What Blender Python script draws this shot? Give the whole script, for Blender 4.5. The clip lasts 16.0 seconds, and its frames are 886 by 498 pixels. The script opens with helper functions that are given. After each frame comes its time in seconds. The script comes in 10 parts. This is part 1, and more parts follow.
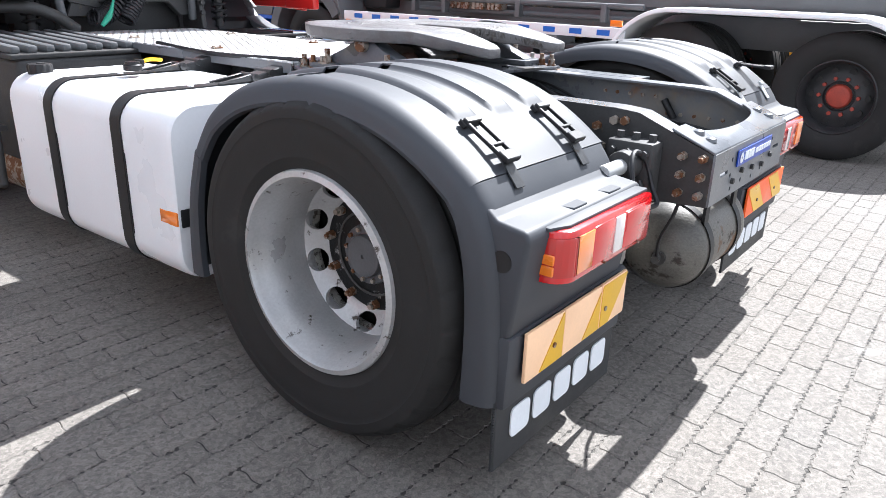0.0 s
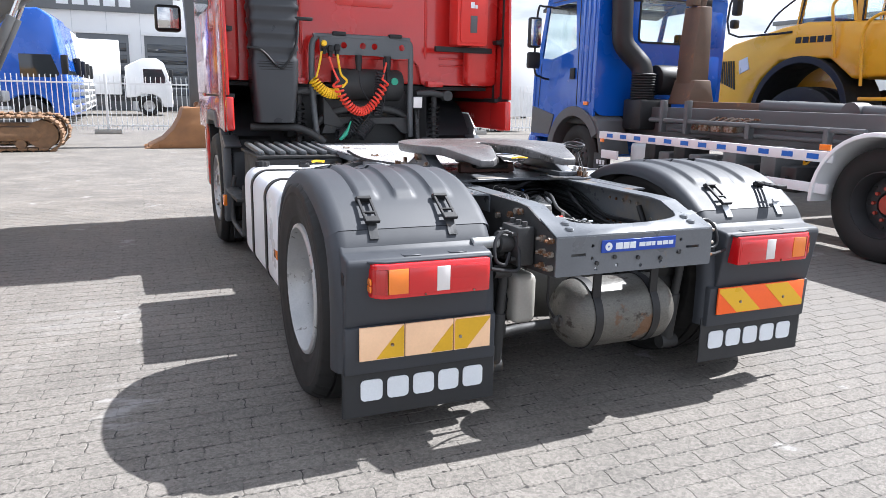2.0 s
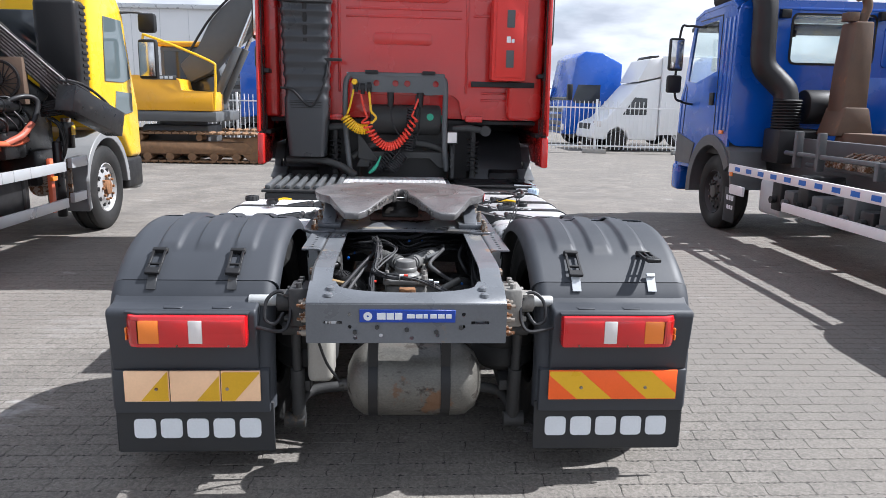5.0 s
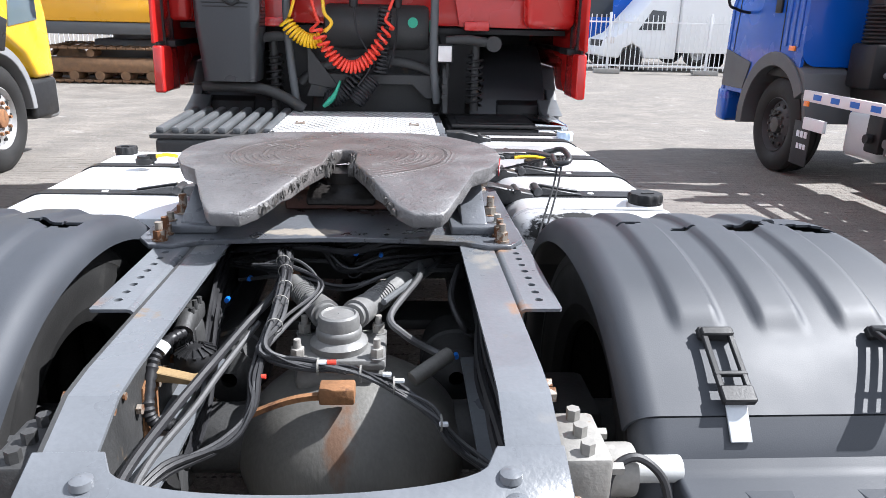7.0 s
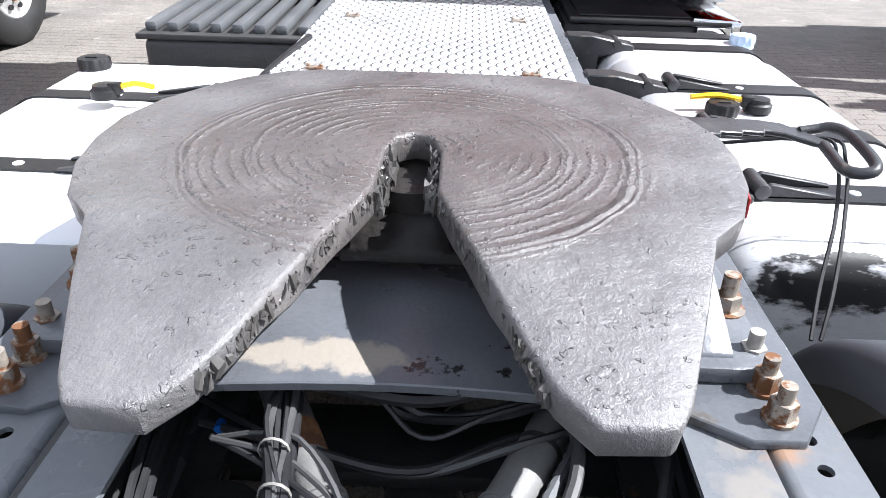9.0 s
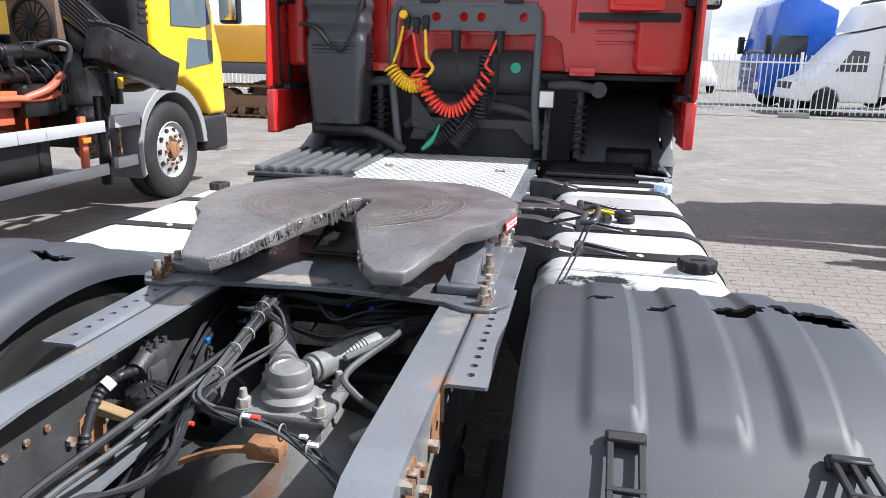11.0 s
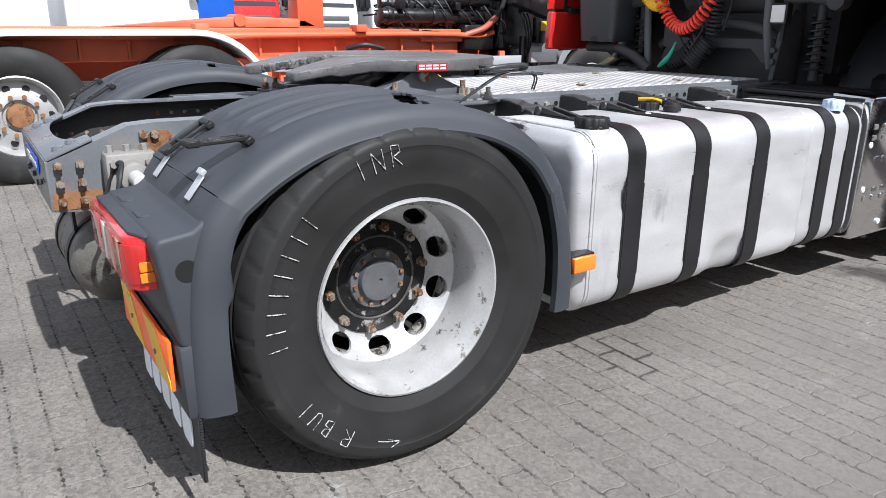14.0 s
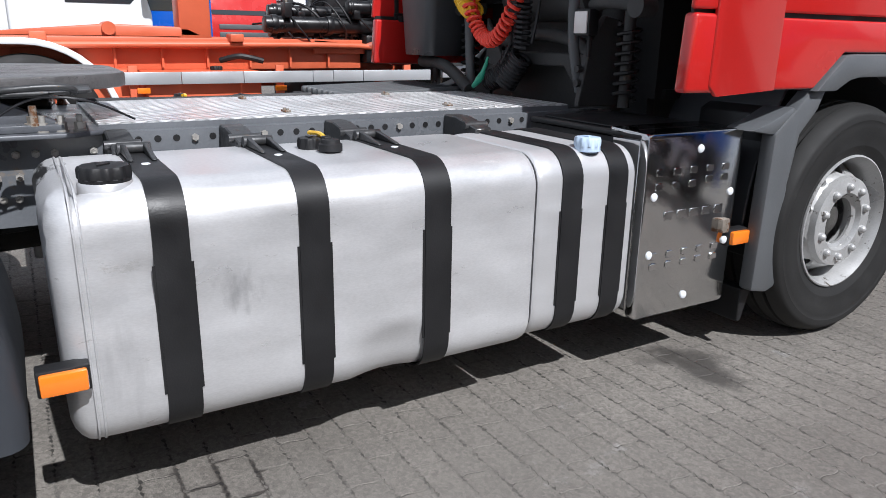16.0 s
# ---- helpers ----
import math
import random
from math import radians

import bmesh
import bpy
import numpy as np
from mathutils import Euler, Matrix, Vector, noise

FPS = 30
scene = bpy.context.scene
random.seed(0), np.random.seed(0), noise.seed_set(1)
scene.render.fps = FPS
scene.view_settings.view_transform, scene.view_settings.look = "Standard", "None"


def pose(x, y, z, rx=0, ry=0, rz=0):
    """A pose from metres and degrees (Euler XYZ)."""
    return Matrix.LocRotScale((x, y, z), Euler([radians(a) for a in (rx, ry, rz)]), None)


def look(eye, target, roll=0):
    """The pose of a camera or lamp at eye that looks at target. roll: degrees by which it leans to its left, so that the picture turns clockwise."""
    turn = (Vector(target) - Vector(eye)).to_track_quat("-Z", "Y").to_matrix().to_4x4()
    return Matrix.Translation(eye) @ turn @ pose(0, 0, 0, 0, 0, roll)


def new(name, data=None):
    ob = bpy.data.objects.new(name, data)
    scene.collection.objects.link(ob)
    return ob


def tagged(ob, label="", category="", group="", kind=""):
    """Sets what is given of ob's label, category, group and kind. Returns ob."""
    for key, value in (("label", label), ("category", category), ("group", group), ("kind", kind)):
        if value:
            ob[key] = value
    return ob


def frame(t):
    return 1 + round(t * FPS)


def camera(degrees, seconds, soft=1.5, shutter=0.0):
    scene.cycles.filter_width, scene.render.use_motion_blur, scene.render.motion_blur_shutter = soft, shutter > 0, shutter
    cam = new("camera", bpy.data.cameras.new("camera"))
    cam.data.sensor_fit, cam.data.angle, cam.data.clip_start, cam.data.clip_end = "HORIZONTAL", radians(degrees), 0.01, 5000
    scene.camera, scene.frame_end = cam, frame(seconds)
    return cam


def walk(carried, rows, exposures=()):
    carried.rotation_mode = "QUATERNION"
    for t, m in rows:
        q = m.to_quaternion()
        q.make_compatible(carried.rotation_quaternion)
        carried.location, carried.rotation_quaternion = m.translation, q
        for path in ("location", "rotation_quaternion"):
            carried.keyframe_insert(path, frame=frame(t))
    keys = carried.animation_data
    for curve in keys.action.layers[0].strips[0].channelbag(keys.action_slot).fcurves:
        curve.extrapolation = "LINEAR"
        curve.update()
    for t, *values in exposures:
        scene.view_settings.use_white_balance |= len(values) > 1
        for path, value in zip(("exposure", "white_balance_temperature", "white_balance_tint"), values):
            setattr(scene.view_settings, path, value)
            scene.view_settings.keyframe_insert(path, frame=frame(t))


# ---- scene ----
cam = camera(63.6, 16.0, soft=0.55)
PATH = [
    (0, (-2.416, -1.373, 1.257), (-0.925, -0.236, 0.561), 1.8),
    (0.5, (-2.316, -1.827, 1.288), (-1.065, -0.391, 0.678), 1.5),
    (1, (-2.14, -2.234, 1.274), (-1.14, -0.588, 0.736), 1.4),
    (1.5, (-2.024, -2.722, 1.321), (-1.141, -0.983, 0.879), 1.3),
    (2, (-1.844, -3.073, 1.356), (-1.066, -1.279, 0.935), 1.2),
    (2.5, (-1.606, -3.431, 1.442), (-0.914, -1.586, 1.103), 0.9),
    (3, (-1.269, -3.787, 1.556), (-0.606, -1.92, 1.286), 0.6),
    (3.5, (-0.9, -3.876, 1.619), (-0.311, -1.983, 1.351), 1.0),
    (4, (-0.524, -3.899, 1.598), (-0.132, -1.954, 1.348), 0.8),
    (4.5, (-0.211, -3.757, 1.587), (-0.05, -1.781, 1.323), 1.1),
    (4.7, (-0.111, -3.641, 1.593), (0.01, -1.67, 1.271), 1.2),
    (6.8, (0.168, -1.709, 1.504), (0.295, 0.206, 0.942), 0.8),
    (7, (0.156, -1.555, 1.49), (0.283, 0.344, 0.875), 1.4),
    (7.5, (0.119, -1.142, 1.432), (0.167, 0.656, 0.556), 1.7),
    (8, (0.122, -0.755, 1.437), (0.121, 0.912, 0.332), 1.6),
    (8.5, (0.085, -0.46, 1.458), (0.083, 1.2, 0.344), 1.8),
    (9, (0.065, -0.391, 1.483), (0.017, 1.352, 0.504), 1.5),
    (9.5, (0.051, -0.582, 1.518), (-0.01, 1.255, 0.729), 1.3),
    (9.7, (0.078, -0.71, 1.528), (0.002, 1.168, 0.846), 1.1),
    (11.8, (1.217, -1.645, 1.528), (0.524, 0.162, 1.021), 1.1),
    (12, (1.384, -1.658, 1.491), (0.585, 0.104, 0.983), 0.8),
    (12.5, (1.818, -1.596, 1.39), (0.715, -0.01, 0.874), 0.3),
    (13, (2.255, -1.517, 1.281), (0.937, -0.153, 0.644), 0.6),
    (13.5, (2.559, -1.31, 1.215), (1.103, -0.105, 0.562), 0.5),
    (14, (2.795, -0.952, 1.223), (1.21, 0.109, 0.622), 0.5),
    (14.5, (3.0, -0.548, 1.223), (1.348, 0.429, 0.658), 0.6),
    (15, (3.004, -0.138, 1.231), (1.34, 0.815, 0.661), 0.7),
    (15.5, (2.961, 0.285, 1.236), (1.302, 1.246, 0.668), 0.8),
    (16, (2.86, 0.687, 1.228), (1.212, 1.664, 0.655), 1.0),
]
walk(cam, [(t, look(eye, target, roll)) for t, eye, target, roll in PATH], exposures=[(t, e, 5880, 11) for t, e in ((0, 1.64), (0.7, 1.46), (1.5, 1.33), (2.5, 1.30), (3.5, 0.95), (4.7, 0.90), (6.8, 1.22), (7.5, 1.62), (9, 1.52), (9.7, 1.33), (11.8, 1.08), (12.5, 1.08), (13.0, 1.02), (13.4, 0.84), (14, 0.68), (14.6, 0.69), (15.1, 0.48), (16, 0.22))])

# ---- world, sun ----
SUN_DIR = Vector((0.85, 0.06, 1.0)).normalized()
world = bpy.data.worlds.new("world")
scene.world = world
world.use_nodes = True
wn, wl = world.node_tree.nodes, world.node_tree.links
wn.clear()
w_out = wn.new("ShaderNodeOutputWorld")
w_bg = wn.new("ShaderNodeBackground")
w_sky = wn.new("ShaderNodeTexSky")
w_sky.sky_type = "NISHITA"
w_sky.sun_disc = False
w_sky.sun_elevation = math.asin(SUN_DIR.z)
w_sky.sun_rotation = math.atan2(SUN_DIR.x, SUN_DIR.y)
w_sky.air_density, w_sky.dust_density, w_sky.ozone_density = 1.0, 1.0, 1.0
# broken white cloud over the blue
w_co = wn.new("ShaderNodeTexCoord")
w_sep = wn.new("ShaderNodeSeparateXYZ")
w_max = wn.new("ShaderNodeMath"); w_max.operation = "MAXIMUM"; w_max.inputs[1].default_value = 0.0
w_dx = wn.new("ShaderNodeMath"); w_dx.operation = "DIVIDE"
w_dy = wn.new("ShaderNodeMath"); w_dy.operation = "DIVIDE"
w_com = wn.new("ShaderNodeCombineXYZ")
w_noise = wn.new("ShaderNodeTexNoise")
w_noise.inputs["Scale"].default_value, w_noise.inputs["Detail"].default_value = 1.3, 7.0
w_ramp = wn.new("ShaderNodeValToRGB")
w_ramp.color_ramp.elements[0].position, w_ramp.color_ramp.elements[1].position = 0.36, 0.58
w_n2 = wn.new("ShaderNodeTexNoise")
w_n2.inputs["Scale"].default_value, w_n2.inputs["Detail"].default_value = 2.1, 5.0
w_r2 = wn.new("ShaderNodeValToRGB")
w_r2.color_ramp.elements[0].position, w_r2.color_ramp.elements[1].position = 0.34, 0.62
w_r2.color_ramp.elements[0].color, w_r2.color_ramp.elements[1].color = (6.6, 6.9, 7.5, 1), (12.8, 12.9, 13.1, 1)
w_mix = wn.new("ShaderNodeMix"); w_mix.data_type = "RGBA"
wl.new(w_co.outputs["Generated"], w_sep.inputs[0])
w_lift = wn.new("ShaderNodeMath"); w_lift.operation = "ADD"; w_lift.inputs[1].default_value = 0.22
wl.new(w_sep.outputs["Z"], w_max.inputs[0]); wl.new(w_max.outputs[0], w_lift.inputs[0])
wl.new(w_sep.outputs["X"], w_dx.inputs[0]); wl.new(w_lift.outputs[0], w_dx.inputs[1])
wl.new(w_sep.outputs["Y"], w_dy.inputs[0]); wl.new(w_lift.outputs[0], w_dy.inputs[1])
wl.new(w_dx.outputs[0], w_com.inputs["X"]); wl.new(w_dy.outputs[0], w_com.inputs["Y"])
wl.new(w_com.outputs[0], w_noise.inputs["Vector"]); wl.new(w_com.outputs[0], w_n2.inputs["Vector"])
w_low = wn.new("ShaderNodeMapRange")
w_low.inputs["From Min"].default_value, w_low.inputs["From Max"].default_value = 0.0, 0.75
w_low.inputs["To Min"].default_value, w_low.inputs["To Max"].default_value = 0.20, 0.0
w_sum = wn.new("ShaderNodeMath"); w_sum.operation = "ADD"
wl.new(w_max.outputs[0], w_low.inputs["Value"])
wl.new(w_noise.outputs["Fac"], w_sum.inputs[0]); wl.new(w_low.outputs[0], w_sum.inputs[1])
wl.new(w_sum.outputs[0], w_ramp.inputs[0]); wl.new(w_n2.outputs["Fac"], w_r2.inputs[0])
wl.new(w_ramp.outputs["Color"], w_mix.inputs["Factor"])
wl.new(w_sky.outputs[0], w_mix.inputs["A"]); wl.new(w_r2.outputs["Color"], w_mix.inputs["B"])
wl.new(w_mix.outputs["Result"], w_bg.inputs["Color"])
w_bg.inputs["Strength"].default_value = 0.051
wl.new(w_bg.outputs[0], w_out.inputs[0])

sun_lamp = bpy.data.lights.new("sun", "SUN")
sun_lamp.energy, sun_lamp.angle, sun_lamp.color = 5.0, radians(0.55), (1.0, 0.955, 0.89)
sun = new("sun", sun_lamp)
sun.matrix_world = look(SUN_DIR * 60, (0, 0, 0))

# ---- materials ----
def mat(name, color, rough=0.5, metal=0.0, var=0.12, scale=6.0, bump=0.02, fine=120.0, spots=None, spot_at=0.62, spot_scale=4.0, coat=0.0, stretch=(1, 1, 1), spec=0.5, per_object=0.0, rvar=0.12):
    """A surface with two scales of colour and gloss variation, fine relief and, where asked, stains of another colour."""
    m = bpy.data.materials.new(name)
    m.use_nodes = True
    n, l = m.node_tree.nodes, m.node_tree.links
    b = n["Principled BSDF"]
    co = n.new("ShaderNodeTexCoord")
    mp = n.new("ShaderNodeMapping"); mp.inputs["Scale"].default_value = stretch
    l.new(co.outputs["Object"], mp.inputs[0])
    big = n.new("ShaderNodeTexNoise"); big.inputs["Scale"].default_value, big.inputs["Detail"].default_value = scale, 5
    small = n.new("ShaderNodeTexNoise"); small.inputs["Scale"].default_value, small.inputs["Detail"].default_value = fine, 3
    l.new(mp.outputs[0], big.inputs["Vector"]); l.new(mp.outputs[0], small.inputs["Vector"])
    add = n.new("ShaderNodeMath"); add.operation = "ADD"
    l.new(big.outputs["Fac"], add.inputs[0])
    sm = n.new("ShaderNodeMath"); sm.operation = "MULTIPLY"; sm.inputs[1].default_value = 0.5
    l.new(small.outputs["Fac"], sm.inputs[0]); l.new(sm.outputs[0], add.inputs[1])
    rng = n.new("ShaderNodeMapRange")
    rng.inputs["From Min"].default_value, rng.inputs["From Max"].default_value = 0.45, 1.05
    rng.inputs["To Min"].default_value, rng.inputs["To Max"].default_value = 1 - var, 1 + var
    l.new(add.outputs[0], rng.inputs["Value"])
    val = rng.outputs[0]
    if per_object:
        oi = n.new("ShaderNodeObjectInfo")
        pr = n.new("ShaderNodeMapRange"); pr.inputs["To Min"].default_value, pr.inputs["To Max"].default_value = 1 - per_object, 1 + per_object
        l.new(oi.outputs["Random"], pr.inputs["Value"])
        mu = n.new("ShaderNodeMath"); mu.operation = "MULTIPLY"
        l.new(val, mu.inputs[0]); l.new(pr.outputs[0], mu.inputs[1]); val = mu.outputs[0]
    sc = n.new("ShaderNodeVectorMath"); sc.operation = "SCALE"
    sc.inputs[0].default_value = color[:3]
    l.new(val, sc.inputs["Scale"])
    src = sc.outputs[0]
    rg = n.new("ShaderNodeMapRange")
    rg.inputs["From Min"].default_value, rg.inputs["From Max"].default_value = 0.3, 0.7
    rg.inputs["To Min"].default_value, rg.inputs["To Max"].default_value = max(0.02, rough - rvar), min(1, rough + rvar)
    l.new(big.outputs["Fac"], rg.inputs["Value"])
    rsrc = rg.outputs[0]
    if spots:
        sn = n.new("ShaderNodeTexNoise"); sn.inputs["Scale"].default_value, sn.inputs["Detail"].default_value, sn.inputs["Roughness"].default_value = spot_scale, 8, 0.68
        l.new(mp.outputs[0], sn.inputs["Vector"])
        sr = n.new("ShaderNodeMapRange"); sr.inputs["From Min"].default_value, sr.inputs["From Max"].default_value = spot_at, spot_at + 0.06
        l.new(sn.outputs["Fac"], sr.inputs["Value"])
        mx = n.new("ShaderNodeMix"); mx.data_type = "RGBA"
        l.new(sr.outputs[0], mx.inputs["Factor"]); l.new(src, mx.inputs["A"]); mx.inputs["B"].default_value = (*spots, 1)
        src = mx.outputs["Result"]
        mr = n.new("ShaderNodeMix"); mr.inputs["B"].default_value = 0.85
        l.new(sr.outputs[0], mr.inputs["Factor"]); l.new(rsrc, mr.inputs["A"]); rsrc = mr.outputs["Result"]
    l.new(src, b.inputs["Base Color"]); l.new(rsrc, b.inputs["Roughness"])
    b.inputs["Metallic"].default_value, b.inputs["Coat Weight"].default_value = metal, coat
    b.inputs["Coat Roughness"].default_value = 0.06
    b.inputs["Specular IOR Level"].default_value = spec
    if bump:
        bp = n.new("ShaderNodeBump"); bp.inputs["Strength"].default_value, bp.inputs["Distance"].default_value = min(1, bump * 10), 0.004
        l.new(add.outputs[0], bp.inputs["Height"]); l.new(bp.outputs[0], b.inputs["Normal"])
    return m


def glass(name, color, rough=0.05):
    m = bpy.data.materials.new(name)
    m.use_nodes = True
    b = m.node_tree.nodes["Principled BSDF"]
    b.inputs["Base Color"].default_value = (*color, 1)
    b.inputs["Roughness"].default_value = rough
    b.inputs["Transmission Weight"].default_value = 0.0
    b.inputs["Specular IOR Level"].default_value = 0.8
    return m


PLASTIC = mat("mudguard_plastic", (0.033, 0.037, 0.045), 0.60, spec=0.55, var=0.25, scale=3, bump=0.008, fine=420, spots=(0.05, 0.052, 0.054), spot_at=0.66, spot_scale=3)
BLACK = mat("black_plastic", (0.011, 0.011, 0.012), 0.52, spec=0.4, var=0.25, bump=0.02, fine=200)
RUBBER = mat("tyre_rubber", (0.0155, 0.0152, 0.0150), 0.68, spec=0.35, var=0.35, scale=5, bump=0.02, fine=240, spots=(0.030, 0.029, 0.0275), spot_at=0.60, spot_scale=5)
FLAP = mat("flap_rubber", (0.020, 0.021, 0.023), 0.6, var=0.2, bump=0.03, fine=220)
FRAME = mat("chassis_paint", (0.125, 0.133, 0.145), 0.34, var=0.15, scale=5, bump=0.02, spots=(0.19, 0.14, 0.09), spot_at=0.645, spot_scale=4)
# dirty chassis parts; also serves the left rail, whose shade is in this colour
DARKFRAME = mat("chassis_dirt_and_shade", (0.034, 0.034, 0.034), 0.62, var=0.3, scale=9, bump=0.05, spots=(0.10, 0.075, 0.05), spot_at=0.63, spot_scale=7)
RUST = mat("rust", (0.22, 0.105, 0.045), 0.85, var=0.35, scale=18, bump=0.06, spots=(0.10, 0.045, 0.022), spot_at=0.55, spot_scale=12)
STEEL = mat("bolt_steel", (0.30, 0.265, 0.225), 0.5, 0.5, var=0.25, scale=30, bump=0.03, spots=(0.17, 0.08, 0.038), spot_at=0.48, spot_scale=22)
ALU = mat("tank_aluminium", (0.60, 0.60, 0.61), 0.40, 0.5, var=0.06, scale=2.5, bump=0.01, fine=90, stretch=(1, 1, 6), spots=(0.52, 0.52, 0.53), spot_at=0.70, spot_scale=2.2)
WHITE_PAINT = mat("white_tank_paint", (0.74, 0.75, 0.77), 0.33, var=0.04, scale=3, bump=0.006)
CHROME = mat("polished_steel", (0.62, 0.62, 0.62), 0.13, 1.0, var=0.08, scale=3, bump=0.008, rvar=0.07)
RIM = mat("silver_rim", (0.43, 0.43, 0.428), 0.36, 0.35, var=0.20, scale=6, bump=0.015, spots=(0.085, 0.072, 0.06), spot_at=0.605, spot_scale=19)
HUB = mat("hub_grease", (0.075, 0.072, 0.068), 0.5, 0.3, var=0.4, scale=20, bump=0.05, spots=(0.17, 0.085, 0.04), spot_at=0.6, spot_scale=16)
RED = mat("cab_red", (0.50, 0.018, 0.015), 0.24, var=0.06, scale=2, bump=0.004, coat=0.6)
RED_BOX = mat("extinguisher_red", (0.62, 0.030, 0.022), 0.38, var=0.05, bump=0.006)
LABEL_RED = mat("label_red", (0.30, 0.018, 0.02), 0.4, var=0.1, bump=0.004)
BLACK_GREASE = mat("black_grease", (0.018, 0.016, 0.015), 0.5, spec=0.3, var=0.5, scale=22, bump=0.09, fine=70, spots=(0.05, 0.044, 0.038), spot_at=0.62, spot_scale=16)
DARK_GREASE = mat("caked_grease", (0.085, 0.08, 0.076), 0.38, 0.2, var=0.4, scale=30, bump=0.06, fine=90)
CAST = mat("pale_cast_metal", (0.23, 0.222, 0.205), 0.6, 0.2, var=0.2, scale=14, bump=0.04, spots=(0.20, 0.14, 0.09), spot_at=0.66, spot_scale=10)
HANDLE_GREY = mat("worn_dark_steel", (0.055, 0.056, 0.058), 0.42, 0.4, var=0.3, scale=20, bump=0.03, spots=(0.12, 0.10, 0.085), spot_at=0.62, spot_scale=25)
ZINC = mat("dusty_zinc", (0.36, 0.345, 0.32), 0.5, 0.4, var=0.25, scale=30, bump=0.03, spots=(0.16, 0.09, 0.05), spot_at=0.62, spot_scale=40)
OLD_RED = mat("old_red_primer", (0.105, 0.048, 0.036), 0.7, var=0.35, scale=20, bump=0.05, spots=(0.04, 0.03, 0.025), spot_at=0.55, spot_scale=14)
DIFF = mat("axle_housing", (0.118, 0.114, 0.104), 0.55, 0.1, var=0.25, scale=7, bump=0.04, spots=(0.15, 0.085, 0.04), spot_at=0.61, spot_scale=3, stretch=(1, 1, 0.35))
FWSIDE = mat("coupling_paint", (0.10, 0.106, 0.118), 0.34, 0.1, var=0.2, scale=9, bump=0.03, spots=(0.07, 0.065, 0.06), spot_at=0.62, spot_scale=7)
AIR_TANK = mat("worn_air_tank", (0.105, 0.100, 0.088), 0.45, 0.2, var=0.45, scale=6, bump=0.06, spots=(0.045, 0.038, 0.032), spot_at=0.56, spot_scale=7, stretch=(0.8, 1, 1.3))
ARCH_PLASTIC = mat("arch_plastic", (0.095, 0.10, 0.106), 0.45, var=0.12, scale=4, bump=0.008)
LENS_RED = mat("red_lens", (0.58, 0.006, 0.010), 0.16, var=0.08, bump=0.01, fine=300, coat=0.8)
LENS_DEEP = mat("deep_red_lens", (0.42, 0.012, 0.010), 0.14, var=0.08, bump=0.01, fine=300, coat=0.8)
LENS_AMBER = mat("amber_lens", (0.84, 0.21, 0.015), 0.18, var=0.08, bump=0.01, fine=300, coat=0.8)
LENS_WHITE = mat("clear_lens", (0.72, 0.68, 0.66), 0.16, var=0.08, bump=0.01, fine=300, coat=0.8)
REFL_ORANGE = mat("reflex_orange", (0.95, 0.13, 0.015), 0.35, var=0.06, bump=0.004)
REFL_YELLOW = mat("reflex_yellow", (0.78, 0.44, 0.01), 0.35, var=0.06, bump=0.004)
REFL_CREAM = mat("reflex_faded_orange", (0.93, 0.60, 0.36), 0.4, var=0.07, bump=0.004)
REFL_MUSTARD = mat("reflex_faded_yellow", (0.68, 0.385, 0.008), 0.4, var=0.08, bump=0.004)
LETTER = mat("white_print", (0.72, 0.75, 0.78), 0.5, var=0.08, bump=0.01, spots=(0.3, 0.3, 0.3), spot_at=0.72, spot_scale=14)
STICKER = mat("blue_sticker", (0.012, 0.055, 0.36), 0.35, var=0.05, bump=0.003)
HOSE_Y = mat("yellow_hose", (0.80, 0.47, 0.01), 0.32, var=0.06, bump=0.004)
HOSE_R = mat("red_hose", (0.75, 0.055, 0.03), 0.32, var=0.06, bump=0.004)
CABLE = mat("black_cable", (0.017, 0.017, 0.019), 0.5, spec=0.4, var=0.3, scale=14, bump=0.02)
PALE_TUBE = mat("pale_grey_paint", (0.42, 0.425, 0.42), 0.45, var=0.12, scale=9, bump=0.02, spots=(0.20, 0.18, 0.15), spot_at=0.66, spot_scale=12)
GREY_TUBE = mat("grey_conduit", (0.056, 0.056, 0.058), 0.5, spec=0.5, var=0.2, scale=16, bump=0.02)
GREEN = mat("green_plug", (0.03, 0.32, 0.20), 0.4, var=0.1)
BLUE = mat("truck_blue", (0.007, 0.092, 0.48), 0.24, var=0.06, scale=2, bump=0.003, coat=0.6)
YELLOW = mat("machine_yellow", (0.74, 0.37, 0.012), 0.34, var=0.06, scale=2, bump=0.006, coat=0.2)
CAB_YELLOW = mat("cab_yellow", (0.84, 0.50, 0.01), 0.26, var=0.05, scale=2, bump=0.003, coat=0.5)
CRANE_BLACK = mat("crane_black", (0.008, 0.008, 0.009), 0.34, var=0.4, scale=9, bump=0.02, spots=(0.03, 0.026, 0.022), spot_at=0.62, spot_scale=8)
ORANGE = mat("hooklift_orange", (0.60, 0.125, 0.055), 0.45, var=0.12, scale=4, bump=0.015, spots=(0.36, 0.10, 0.05), spot_at=0.68, spot_scale=4)
DUCT = mat("duct_plastic", (0.030, 0.032, 0.036), 0.36, var=0.15, scale=4, bump=0.015)
MACHINE_GREY = mat("machine_grey", (0.085, 0.09, 0.095), 0.5, var=0.12, scale=4, bump=0.02)
TRACK = mat("track_rust", (0.20, 0.115, 0.06), 0.8, var=0.35, scale=9, bump=0.06)
BUCKET = mat("bucket_rust", (0.26, 0.125, 0.052), 0.7, var=0.3, scale=3, bump=0.05, spots=(0.14, 0.075, 0.04), spot_at=0.6, spot_scale=3)
